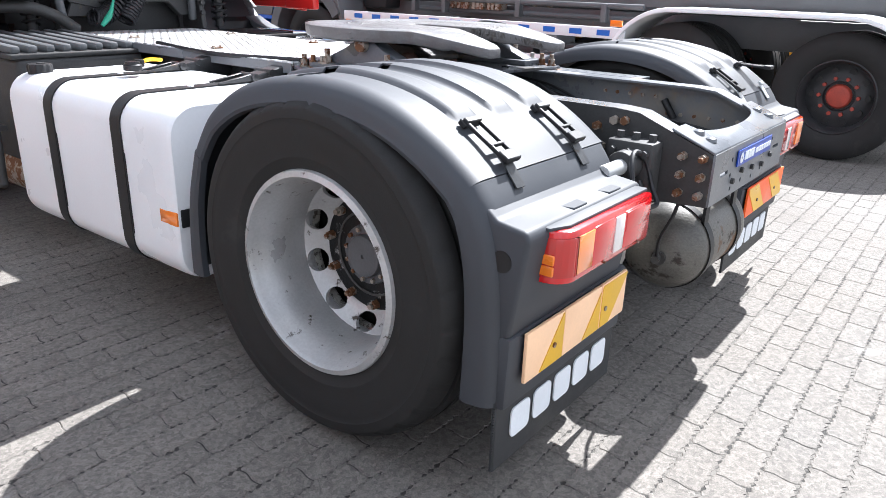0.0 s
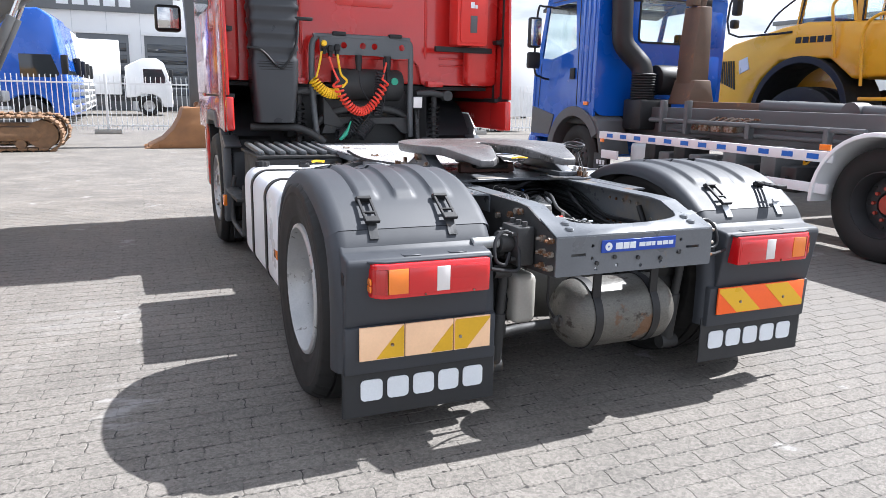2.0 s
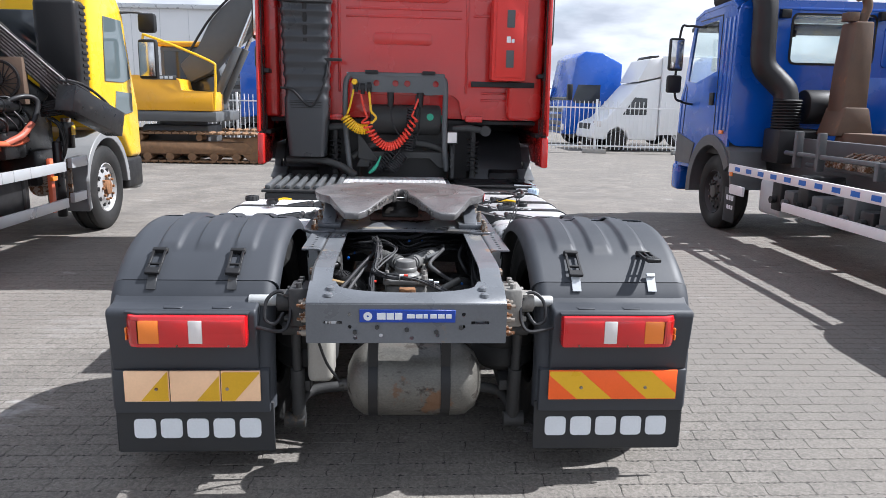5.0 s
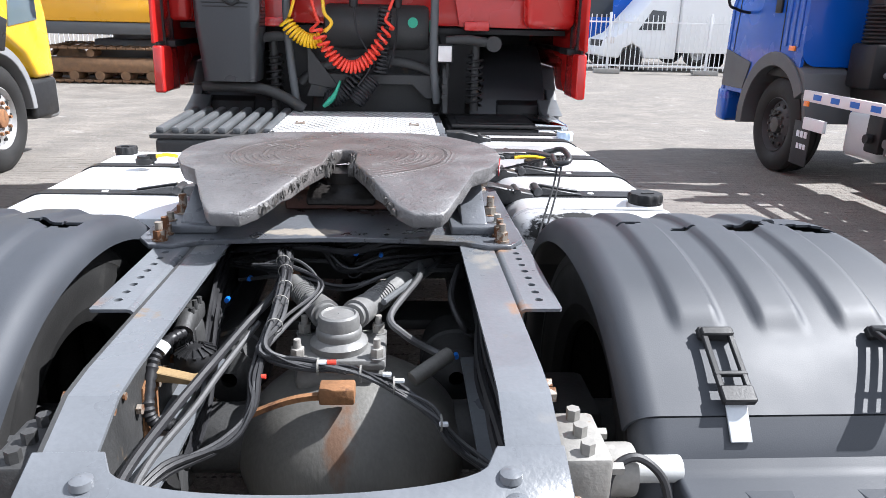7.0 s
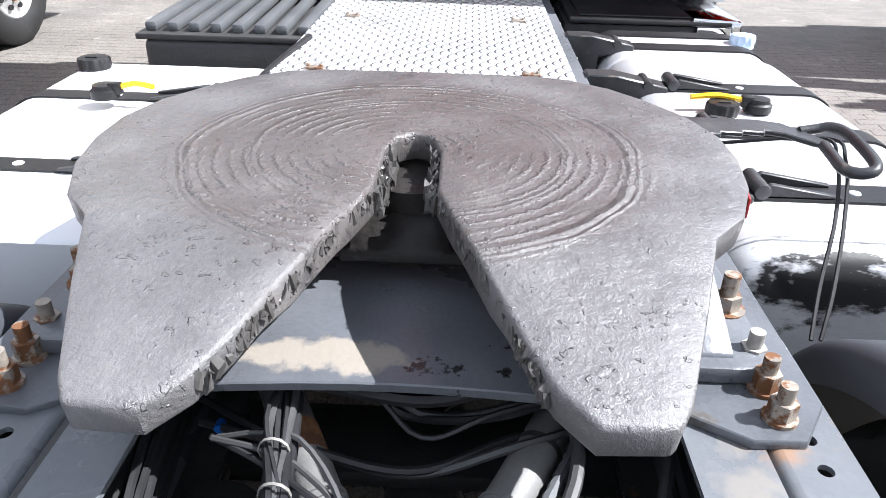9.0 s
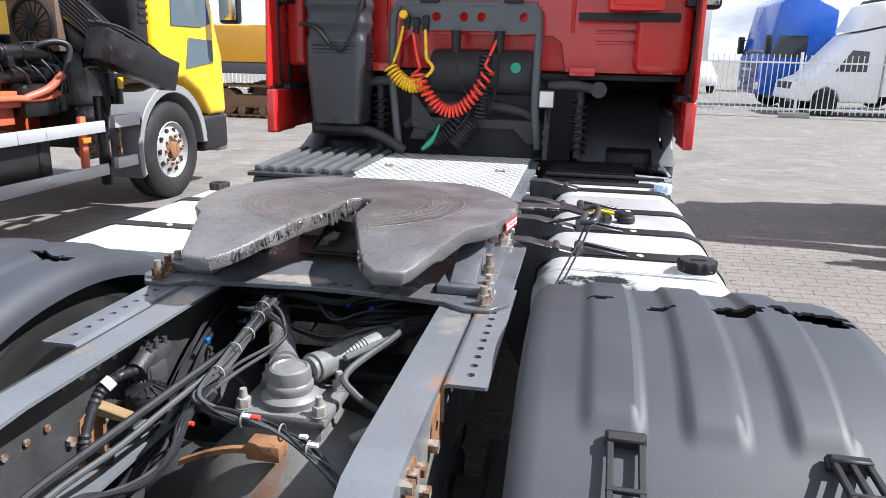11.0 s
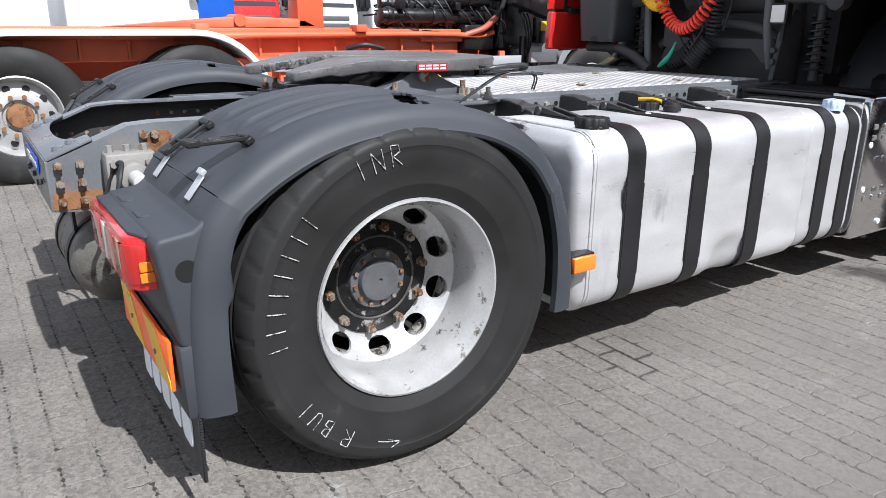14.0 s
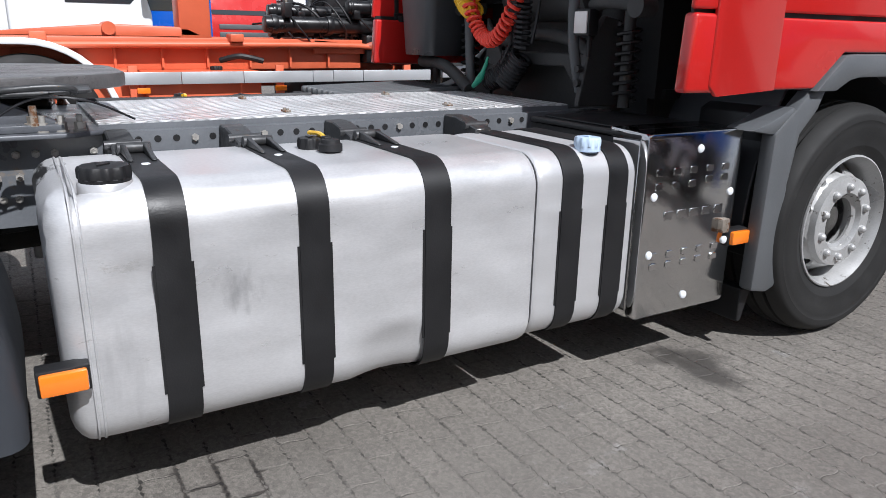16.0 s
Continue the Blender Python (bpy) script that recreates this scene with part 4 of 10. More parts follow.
# wet black oil, its colour also holding the shade between the plate's tips
stain(FWSIDE, (0.08, 0.30, 0.913), (0.22, 0.12, 0.05), (0.015, 0.014, 0.013), 0.2, ragged=0.9, scale=26, soft=0.08, most=0.9)
# mudguards
ARCH = [(0.615, 0.345), (0.615, 0.45), (0.595, 0.61), (0.545, 0.765), (0.452, 0.887), (0.30, 0.978), (0.11, 1.022), (-0.08, 1.024), (-0.25, 0.992), (-0.39, 0.930), (-0.505, 0.851)]
REAR = [(-0.506, 0.848), (-0.540, 0.80), (-0.565, 0.74), (-0.585, 0.66), (-0.598, 0.55), (-0.602, 0.44), (-0.602, 0.315)]


def resample(pts, n):
    line = [Vector((0, *p)) for p in pts]
    line = smooth_line(line, 12)
    d = [0]
    for a, b in zip(line, line[1:]):
        d.append(d[-1] + (b - a).length)
    return [(np.interp(s, d, [p.y for p in line]), np.interp(s, d, [p.z for p in line])) for s in np.linspace(0, d[-1], n)]


def shell(prof, n, x_in, x_out, skirt0, skirt1, ribs=False, holes=(), r=0.055):
    """A bent sheet with a rounded outer edge and a side skirt, right-hand."""
    pts = resample(prof, n)
    lip = 0.045
    xs = list(np.linspace(x_in + lip, x_out - r, 72))
    rag = random.Random(7)
    bm, rows = B(), []
    for i, (y, z) in enumerate(pts):
        a, b = pts[max(i - 1, 0)], pts[min(i + 1, n - 1)]
        t = Vector((0, b[0] - a[0], b[1] - a[1])).normalized()
        nrm = Vector((0, t.z, -t.y))
        if nrm.z < -0.2 or (abs(nrm.z) < 0.2 and nrm.y * (y - 0.04) < 0):
            nrm = -nrm
        sk = skirt0 + (skirt1 - skirt0) * i / (n - 1)
        row = [bm.verts.new(Vector((x_in, y, z)) - nrm * (lip + 0.018))]
        for k in range(5):
            w = radians(90 - 90 * k / 5)
            row.append(bm.verts.new(Vector((x_in + lip - lip * math.sin(w), y, z)) - nrm * lip * (1 - math.cos(w))))
        for x in xs:
            h = 0.0
            if ribs:
                k = min(1, max(0, (0.30 - y) / 0.06)) * min(1, max(0, (y + 0.368) / 0.04))
                d = min(abs(x - c) for c in (0.70, 0.862, 1.02))
                h = 0.013 * k * min(1, max(0, (0.050 - d) / 0.014))
            row.append(bm.verts.new(Vector((x, y, z)) + nrm * h))
        for k in range(1, 6):
            w = radians(90 * k / 5)
            row.append(bm.verts.new(Vector((x_out - r + r * math.sin(w), y, z)) - nrm * r * (1 - math.cos(w))))
        row.append(bm.verts.new(Vector((x_out + 0.004, y, z)) - nrm * (r + sk * 0.5)))
        row.append(bm.verts.new(Vector((x_out, y, z)) - nrm * (r + sk)))
        row.append(bm.verts.new(Vector((x_out - 0.02, y, z)) - nrm * (r + sk + 0.004)))
        rows.append(row)
    for i in range(n - 1):
        for k in range(len(rows[0]) - 1):
            if 6 <= k < len(xs) + 6 and any(((xs[k - 6] - hx) / rx) ** 2 + ((pts[i][0] - hy) / ry) ** 2 < rag.uniform(0.75, 1.2) for hx, hy, rx, ry in holes):
                continue
            bm.faces.new((rows[i][k], rows[i][k + 1], rows[i + 1][k + 1], rows[i + 1][k]))
    bmesh.ops.recalc_face_normals(bm, faces=bm.faces[:])
    bmesh.ops.solidify(bm, geom=bm.faces[:], thickness=0.006)
    return bm


def on_slope(y0, z0, y1, z1, x):
    """Axes for things laid on the sloping cover: across, down the slope, outward."""
    d = Vector((0, y1 - y0, z1 - z0)).normalized()
    n = Vector((0, d.z, -d.y))
    n = -n if n.z < 0 else n
    m = Matrix((Vector((1, 0, 0)), d, n)).transposed().to_4x4()
    m.translation = Vector((x, y0, z0))
    return m


def stripes(parent, x0, x1, z0, z1, y, base, band, slant, pitch, start, screws=(0.25, 0.75)):
    bm = B()
    box(bm, x0, x1, y - 0.004, y + 0.006, z0, z1, 0.002)
    plate = part("marker_plate", bm, base, parent, "reflective plate with diagonal stripes")
    h = z1 - z0 - 0.008
    bm = B()
    k = start
    while k < (x1 - x0) + h:
        a = [(x0 + k, z0 + 0.004), (x0 + k + pitch / 2, z0 + 0.004), (x0 + k + pitch / 2 + slant, z1 - 0.004), (x0 + k + slant, z1 - 0.004)]
        # clip to the plate
        poly = a
        for lim, sg in ((x0 + 0.003, 1), (x1 - 0.003, -1)):
            out = []
            for p, q in zip(poly, poly[1:] + poly[:1]):
                ip, iq = sg * (p[0] - lim) >= 0, sg * (q[0] - lim) >= 0
                if ip:
                    out.append(p)
                if ip != iq:
                    s = (lim - p[0]) / (q[0] - p[0])
                    out.append((lim, p[1] + s * (q[1] - p[1])))
            poly = out
            if not poly:
                break
        if len(poly) > 2:
            prism(bm, poly, "y", y - 0.006, y - 0.003)
        k += pitch
    each("stripe", bm, band, plate)
    bm = B()
    for fx in screws:
        x = x0 + fx * (x1 - x0)
        cyl(bm, (x, y - 0.010, (z0 + z1) / 2 - 0.01), (x, y, (z0 + z1) / 2 - 0.01), 0.007, seg=10)
    if screws:
        each("screw", bm, STEEL, plate)
    return plate


def brand_bars(parent, x0, x1, z0, z1, y, material, tall=0.004, name="lettering"):
    """Five plain blocks in place of a maker's name."""
    bm = B()
    w = (x1 - x0) / 5
    for k in range(5):
        c, g = x0 + (k + 0.5) * w, w * 0.41
        prism(bm, [(c + px, (z0 + z1) / 2 + pz) for px, pz in rounded(2 * g, z1 - z0, 0.018, 3)], "y", y - tall, y)
    return each("print_block", bm, material, parent)


def latch(bm, metal, x, lift):
    m = on_slope(-0.376, 0.941, -0.50, 0.856, x)
    box(bm, -0.032, 0.032, -0.012, 0.012, 0.0, 0.016, 0.003, 1, m)
    r = m @ Matrix.Translation((0, 0.0, 0.012)) @ Matrix.Rotation(radians(lift), 4, "X")
    for dx in (-0.024, 0, 0.024) if lift > 10 else (-0.024, 0.024):
        box(bm, dx - 0.0055, dx + 0.0055, 0, 0.125, -0.002, 0.008, 0.002, 1, r)
    box(bm, -0.03, 0.03, 0.085, 0.094, -0.002, 0.009, 0.002, 1, r)
    box(bm, -0.03, 0.03, 0.115, 0.148, -0.004, 0.012, 0.003, 1, r)
    box(bm, -0.03, 0.03, -0.006, 0.012, -0.004, 0.012, 0.003, 1, r)
    m2 = on_slope(-0.497, 0.860, -0.540, 0.805, x)
    box(metal, -0.019, 0.019, -0.01, 0.058, 0.002, 0.006, 0.001, 1, m2)
    box(metal, -0.019, 0.019, -0.025, -0.008, 0.004, 0.016, 0.002, 1, m2)


def mudguard(sign):
    right = sign > 0
    f = (lambda b: b) if right else mirror
    g = new("mudguard"); g.parent = truck
    tagged(g, "dark grey plastic mudguard over the twin wheels")
    holes = ((0.68, 0.05, 0.032, 0.012), (0.80, 0.03, 0.030, 0.012), (0.955, 0.055, 0.050, 0.034), (1.09, 0.065, 0.075, 0.038), (1.13, 0.04, 0.035, 0.03)) if right else ((0.61, 0.05, 0.060, 0.024), (0.66, 0.05, 0.03, 0.014), (0.80, 0.04, 0.035, 0.012), (0.92, 0.03, 0.045, 0.016), (1.10, 0.08, 0.075, 0.028))
    part("cover", f(shell(ARCH[3:], 100, 0.535, 1.215, 0.018, 0.022, True, holes)), PLASTIC, g)
    part("front_section", f(shell(ARCH[:4], 24, 0.545, 1.217, 0.04, 0.018)), PLASTIC, g)
    part("rear_section", f(shell(REAR, 34, 0.545, 1.217, 0.022, 0.04)), PLASTIC, g)
    # raised housing that carries the lamp
    SHIFT.y = -0.03
    bm = B()
    prism(bm, [(-0.46, 0.835), (-0.535, 0.775), (-0.612, 0.765), (-0.622, 0.745), (-0.600, 0.60), (-0.585, 0.50), (-0.52, 0.48), (-0.45, 0.6)], "x", 0.60, 1.188, 0.040, 5)
    prism(bm, [(-0.50, 0.52), (-0.592, 0.50), (-0.586, 0.31), (-0.50, 0.31)], "x", 0.56, 1.19, 0.01, 2)
    part("lamp_housing", f(bm), PLASTIC, g)
    bm = B()
    for x in (0.74, 0.93):
        bm = B()
        prism(bm, [(x - 0.045, -0.560), (x + 0.045, -0.560), (x + 0.034, -0.606), (x - 0.034, -0.606)], "z", 0.764, 0.770, 0.002, 1)
        part("hinge_tab", f(bm), PLASTIC, g)
    bm = B()
    cyl(bm, (1.165, -0.555, 0.685), (1.1895, -0.555, 0.685), 0.026, seg=20)
    part("hole_rim", f(bm), BLACK, g)
    SHIFT.y = 0
    for i, x in enumerate((0.72, 1.045)):
        bm, metal = B(), B()
        latch(bm, metal, x, 32 if (right and i) else 3)
        part("latch", f(bm), BLACK, g, "black rubber tension latch")
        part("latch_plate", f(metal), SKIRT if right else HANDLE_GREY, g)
    # mudflap and its lettering
    SHIFT.y = -0.03
    bm = B()
    box(bm, 0.548, 1.190, -0.566, -0.556, 0.128, 0.350, 0.003, 1)
    flap = part("mudflap", f(bm), FLAP, g, "black rubber mudflap with white print")
    x0, x1 = (0.588, 1.137) if right else (-1.133, -0.594)
    brand_bars(flap, x0, x1, 0.194, 0.280, -0.567, LETTER)
    bm = B()
    for k in range(26):
        z = 0.134 + k * 0.0075
        box(bm, 1.188, 1.195, -0.564, -0.558, z, z + 0.005)
    tagged(part("worn_edge", f(bm), FLAP, flap), kind="stuff")
    if right:
        stripes(g, 0.597, 1.144, 0.374, 0.503, -0.604, REFL_ORANGE, REFL_YELLOW, -0.137, 0.30, 0.12)
    else:
        for a, b, st, sc in ((-1.138, -0.960, 0.065, (0.72,)), (-0.956, -0.756, 0.105, ()), (-0.752, -0.594, -0.095, (0.16,))):
            stripes(g, a, b, 0.372, 0.503, -0.604, REFL_CREAM, REFL_MUSTARD, 0.105, 0.30, st, sc)
    # tail lamp with a rounded outer corner
    out, back = 1.105, -0.575
    def lamp_slab(x0, x1, z0, z1, grow, bev):
        """A stretch of the lamp's rounded plan between two cuts."""
        y = -0.668 - grow
        pts = [(x0, y), (min(x1, out - 0.06), y)]
        if x1 > out - 0.05:
            pts += [(out - 0.06 + (0.06 + grow) * math.sin(radians(w)), -0.608 - (0.06 + grow) * math.cos(radians(w))) for w in range(0, 91, 15)]
            pts += [(out + grow, back)]
        else:
            pts += [(x1, y), (x1, back)]
        pts = [p for i, p in enumerate(pts) if i == 0 or (Vector(p) - Vector(pts[i - 1])).length > 1e-4]
        return prism(B(), pts + [(x0, back)], "z", z0, z1, bev, 2)
    lamp_body = part("tail_lamp", f(lamp_slab(0.632, out, 0.622, 0.752, -0.002, 0.016)), LENS_RED, g, "red amber and clear rear lamp cluster")
    for a, b, mt in ((0.640, 0.799, LENS_RED), (0.801, 0.854, LENS_WHITE), (0.856, 0.966, LENS_RED), (0.968, 1.052, LENS_AMBER), (1.054, out, LENS_DEEP)):
        tall = (0.640, 0.734) if mt is not LENS_RED else (0.637, 0.737)
        part("lens", f(lamp_slab(a, b, *tall, 0.0 if mt is LENS_RED else 0.0012, 0.002)), mt, lamp_body)
    part("lens", f(lamp_slab(0.648, 0.792, 0.682, 0.733, 0.0016, 0.001)), LENS_RED, lamp_body)
    for z in (0.645, 0.672):
        bm = box(B(), out - 0.004, out + 0.0035, -0.640, -0.585, z, z + 0.024, 0.002, 1)
        part("lens", f(bm), LENS_AMBER, lamp_body)
    bm = prism(B(), [(0.625, -0.575), (out + 0.006, -0.575), (out + 0.006, -0.625), (out - 0.05, -0.648), (0.625, -0.648)], "z", 0.750, 0.760, 0.004, 2)
    part("lamp_hood", f(bm), PLASTIC, g)
    bm = B()
    for x in (0.70, 0.90):
        cyl(bm, (x, -0.665, 0.631), (x, -0.671, 0.631), 0.004, seg=8)
    each("screw", f(bm), STEEL, lamp_body)
    SHIFT.y = 0
    # tube that holds the guard to the chassis
    bm = B()
    cyl(bm, (0.46, -0.55, 0.778), (0.612 if right else 0.645, -0.55, 0.778), 0.023, seg=18, b=0.003)
    part("support_tube", f(bm), PALE_TUBE, g, "pale grey tube that carries the mudguard")
    bm = tube(B(), [(0.50, -0.60, 0.74), (0.53, -0.625, 0.70), (0.57, -0.62, 0.72), (0.565, -0.60, 0.79), (0.52, -0.585, 0.825), (0.475, -0.60, 0.80), (0.47, -0.63, 0.72), (0.50, -0.66, 0.68), (0.60, -0.64, 0.69)], 0.0075, 8)
    part("lamp_cable", f(bm), CABLE, g)
    bm = B()
    cyl(bm, (0.47, -0.55, 0.778), (0.53, -0.55, 0.778), 0.045, seg=20, b=0.006)
    box(bm, 0.395, 0.475, -0.62, -0.475, 0.685, 0.845, 0.01)
    for y in (-0.60, -0.55, -0.50):
        cyl(bm, (0.435, y, 0.845), (0.435, y, 0.865), 0.012, seg=6)
        for z in (0.715, 0.815):
            cyl(bm, (0.47, y, z), (0.495, y, z), 0.011, seg=6)
    # the left bracket takes the darker chassis colour
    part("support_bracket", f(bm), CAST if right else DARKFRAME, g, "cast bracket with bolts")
    # side marker at the front foot
    mx, my, mz = (1.13, 0.698, 0.462) if right else (1.165, 0.722, 0.502)
    bm = box(B(), mx - 0.03, mx + 0.02, my - 0.056, my + 0.056, mz - 0.032, mz + 0.032, 0.005)
    mk = part("side_marker", f(bm), BLACK, g)
    bm = box(B(), mx + 0.010, mx + 0.036, my - 0.050, my + 0.050, mz - 0.026, mz + 0.026, 0.006)
    part("lens", f(bm), LENS_AMBER, mk)


for sgn in (1, -1):
    mudguard(sgn)

# chassis
def rail(sign):
    top = [(-0.765, 0.822), (-0.70, 0.846), (-0.53, 0.914), (-0.45, 0.920), (3.3, 0.920)]
    bot = [(3.3, 0.66), (-0.3, 0.645), (-0.765, 0.667)]
    f = (lambda b: b) if sign > 0 else mirror
    bm = B()
    prism(bm, top + bot, "x", 0.378, 0.386)
    # left web coloured darker than the right to stand for its shaded side
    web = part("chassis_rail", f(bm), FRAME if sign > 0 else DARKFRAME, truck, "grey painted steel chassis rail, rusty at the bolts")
    bm = B()
    for line in (top, bot[::-1]):
        up = line is top
        for (y0, z0), (y1, z1) in zip(line, line[1:]):
            o = -0.008 if up else 0.0
            prism(bm, [(y0, z0 + o), (y1, z1 + o), (y1, z1 + o + 0.008), (y0, z0 + o + 0.008)], "x", 0.30, 0.378)
    part("flange", f(bm), FRAME, web)
    # bolts on the outer face
    bm, rng = B(), random.Random(5 + sign)
    for y in (-0.74, -0.68):
        for z in (0.70, 0.755, 0.81):
            cyl(bm, (0.384, y, z), (0.408, y, z), 0.013, seg=6); cyl(bm, (0.408, y, z), (0.425, y, z), 0.007, seg=8)
    for y, z in ((-0.49, 0.886), (-0.456, 0.884), (-0.42, 0.80), (-0.40, 0.86), (-0.36, 0.79), (-0.33, 0.72), (-0.43, 0.70), (-0.29, 0.84)):
        cyl(bm, (0.384, y, z), (0.404, y, z), 0.014, seg=6)
    each("bolt", f(bm), STEEL, web)
    bm, holes = B(), B()
    for k in range(34):
        y = 0.95 + k * 0.058
        if k % 9 in (4, 8):
            cyl(bm, (0.384, y, 0.893), (0.398, y, 0.893), 0.012, seg=6)
        else:
            cyl(holes, (0.384, y, 0.893), (0.3872, y, 0.893), 0.0115, seg=12)
    each("bolt_hole", f(holes), BLACK, web)
    for k in range(13):
        for z in (0.868, 0.80, 0.735):
            if rng.random() > 0.25:
                y = 0.30 + 0.052 * k + rng.uniform(-0.006, 0.006)
                cyl(bm, (0.384, y, z), (0.400, y, z), 0.012, seg=6); cyl(bm, (0.398, y, z), (0.410, y, z), 0.007, seg=8)
    each("bolt", f(bm), ZINC, web)
    bm = B()
    for y in np.arange(-0.66, -0.05, 0.055):
        cyl(bm, (0.376, y, 0.80 if y < -0.3 else 0.86), (0.372, y, 0.80 if y < -0.3 else 0.86), 0.008, seg=8)
        if rng.random() > 0.4:
            cyl(bm, (0.376, y, 0.74), (0.366, y, 0.74), 0.011, seg=6)
    each("bolt_head", f(bm), STEEL, web)
    bm = B()
    prism(bm, [(-0.765, 0.675), (-0.55, 0.668), (-0.55, 0.715), (-0.66, 0.73), (-0.765, 0.725)], "x", 0.386, 0.3885)
    for cy, cz, w, h, tilt in ((-0.455, 0.842, 0.13, 0.085, 0.75), (-0.15, 0.862, 0.27, 0.095, 0.12)):
        pts = [(cy + px * math.cos(tilt) - pz * math.sin(tilt), cz + px * math.sin(tilt) + pz * math.cos(tilt)) for px, pz in rounded(w, h, h * 0.48, 6)]
        prism(bm, [(p, min(q, 0.895 if p < -0.3 else 0.910)) for p, q in pts], "x", 0.386, 0.3885)
    if sign > 0:
        each("rust_patch", f(bm), RUST, web, "flaking rust")
    else:
        bm.free()
    bm = B()
    for k in range(4):
        cyl(bm, (0.3885, -0.235 + 0.055 * k, 0.852 + 0.006 * k), (0.3895, -0.235 + 0.055 * k, 0.852 + 0.006 * k), 0.010, seg=12)
    each("bolt_hole", f(bm), BLACK, web)
    # perforated angle beside the rail
    bm = B()
    n = 9
    t = B()
    edges = []
    def loop(vs):
        edges.extend(t.edges.new((vs[i], vs[(i + 1) % len(vs)])) for i in range(len(vs)))
    loop([t.verts.new((px, py, 0.922)) for px, py in ((0.404, -0.20), (0.474, -0.20), (0.478, -0.196), (0.478, 0.396), (0.474, 0.40), (0.404, 0.40))])
    for k in range(n):
        loop([t.verts.new((0.438 + 0.009 * math.cos(a), -0.15 + k * 0.045 + 0.009 * math.sin(a), 0.922)) for a in (2 * math.pi * i / 12 for i in range(12))])
    bmesh.ops.triangle_fill(t, use_beauty=True, edges=edges)
    bmesh.ops.solidify(t, geom=t.faces[:], thickness=0.007)
    absorb(bm, t)
    bend = [(0.404 - 0.016 * math.sin(k * math.pi / 10), 0.906 + 0.016 * math.cos(k * math.pi / 10)) for k in range(6)]
    inner = [(0.404 - 0.009 * math.sin(k * math.pi / 10), 0.906 + 0.009 * math.cos(k * math.pi / 10)) for k in range(5, -1, -1)]
    prism(bm, bend + [(0.388, 0.84), (0.395, 0.84)] + inner, "y", -0.20, 0.40)
    part("angle_bracket", f(bm), FRAME, truck, "perforated steel angle with rusty ends")


for sgn in (1, -1):
    rail(sgn)


def rear_crossmember():
    c = new("rear_crossmember"); c.parent = truck
    tagged(c, "grey steel rear crossmember with a blue sticker")
    bm = B()
    pts = rounded(0.775, 0.155, 0.006, 2)
    t, edges = B(), []
    def loop(vs):
        edges.extend(t.edges.new((vs[i], vs[(i + 1) % len(vs)])) for i in range(len(vs)))
    loop([t.verts.new((px, -0.795, 0.747 + pz)) for px, pz in pts])
    for sx in (-1, 1):
        loop([t.verts.new((sx * 0.285 + dx, -0.795, 0.752 + dz)) for dx, dz in ((-0.035, -0.006), (0.035, -0.006), (0.035, 0.006), (-0.035, 0.006))])
    for x, z in ((-0.20, 0.69), (-0.1, 0.70), (0.02, 0.69), (0.12, 0.70), (0.22, 0.735), (-0.22, 0.735), (0.22, 0.785), (-0.22, 0.785)):
        loop([t.verts.new((x + 0.008 * math.cos(a), -0.795, z + 0.008 * math.sin(a))) for a in (2 * math.pi * i / 10 for i in range(10))])
    bmesh.ops.triangle_fill(t, use_beauty=True, edges=edges)
    bmesh.ops.solidify(t, geom=t.faces[:], thickness=0.007)
    absorb(bm, t)
    part("face_plate", bm, FRAME, c)
    # sloping top flange with its inner edge cut to a curve
    def slope(y):
        return 0.824 + 0.40 * (y + 0.795)
    outer = [(-0.388, -0.799), (0.388, -0.799), (0.388, -0.665), (0.285, -0.665)]
    arc = [(0.272 * math.cos(radians(a)), -0.690 - 0.045 * math.sin(radians(a))) for a in range(0, 181, 10)]
    bm = prism(B(), outer + arc + [(-0.285, -0.665), (-0.388, -0.665)], "z", 0.0, 0.008, 0.002, 1)
    for v in bm.verts:
        v.co.z += slope(v.co.y)
    part("top_flange", bm, FRAME, c)
    bm = box(B(), -0.37, 0.37, -0.79, -0.70, 0.668, 0.676)
    part("bottom_flange", bm, FRAME, c)
    bm = B()
    for x, y in ((0.305, -0.755), (0.30, -0.715), (-0.305, -0.755), (-0.30, -0.715)):
        lathe(bm, [(0.004, 0.018), (0.015, 0.016), (0.019, 0.008), (0.020, 0.0005)], (x, y, slope(y)), "z", 16)
    each("rivet", bm, FRAME, c)
    bm = box(B(), -0.182, 0.187, -0.8085, -0.8035, 0.755, 0.805, 0.001, 1)
    st = part("sticker", bm, STICKER, c, "blue sticker with white print")
    bm = B()
    lathe(bm, [(-0.8105, 0.004), (-0.8105, 0.017)], (-0.150, 0, 0.780), "y", 20)
    for x0, x1, h in ((-0.115, -0.082, 0.013), (-0.078, -0.05, 0.013), (-0.046, -0.018, 0.013), (0.0, 0.03, 0.008), (0.034, 0.06, 0.008), (0.064, 0.08, 0.008), (0.09, 0.115, 0.008), (0.12, 0.145, 0.008), (0.15, 0.172, 0.008)):
        box(bm, x0, x1, -0.8105, -0.8085, 0.780 - h, 0.780 + h)
    each("print_bar", bm, LETTER, st)
    bm = B()
    for x in (-0.20, -0.115, 0.0, 0.115, 0.21):
        cyl(bm, (x, -0.800, 0.725 + 0.01 * math.sin(40 * x)), (x, -0.812, 0.725 + 0.01 * math.sin(40 * x)), 0.009, seg=6)
    each("bolt", bm, DARKFRAME, c)


SHIFT.y = 0.03
rear_crossmember()
SHIFT.y = SHIFT.z = 0


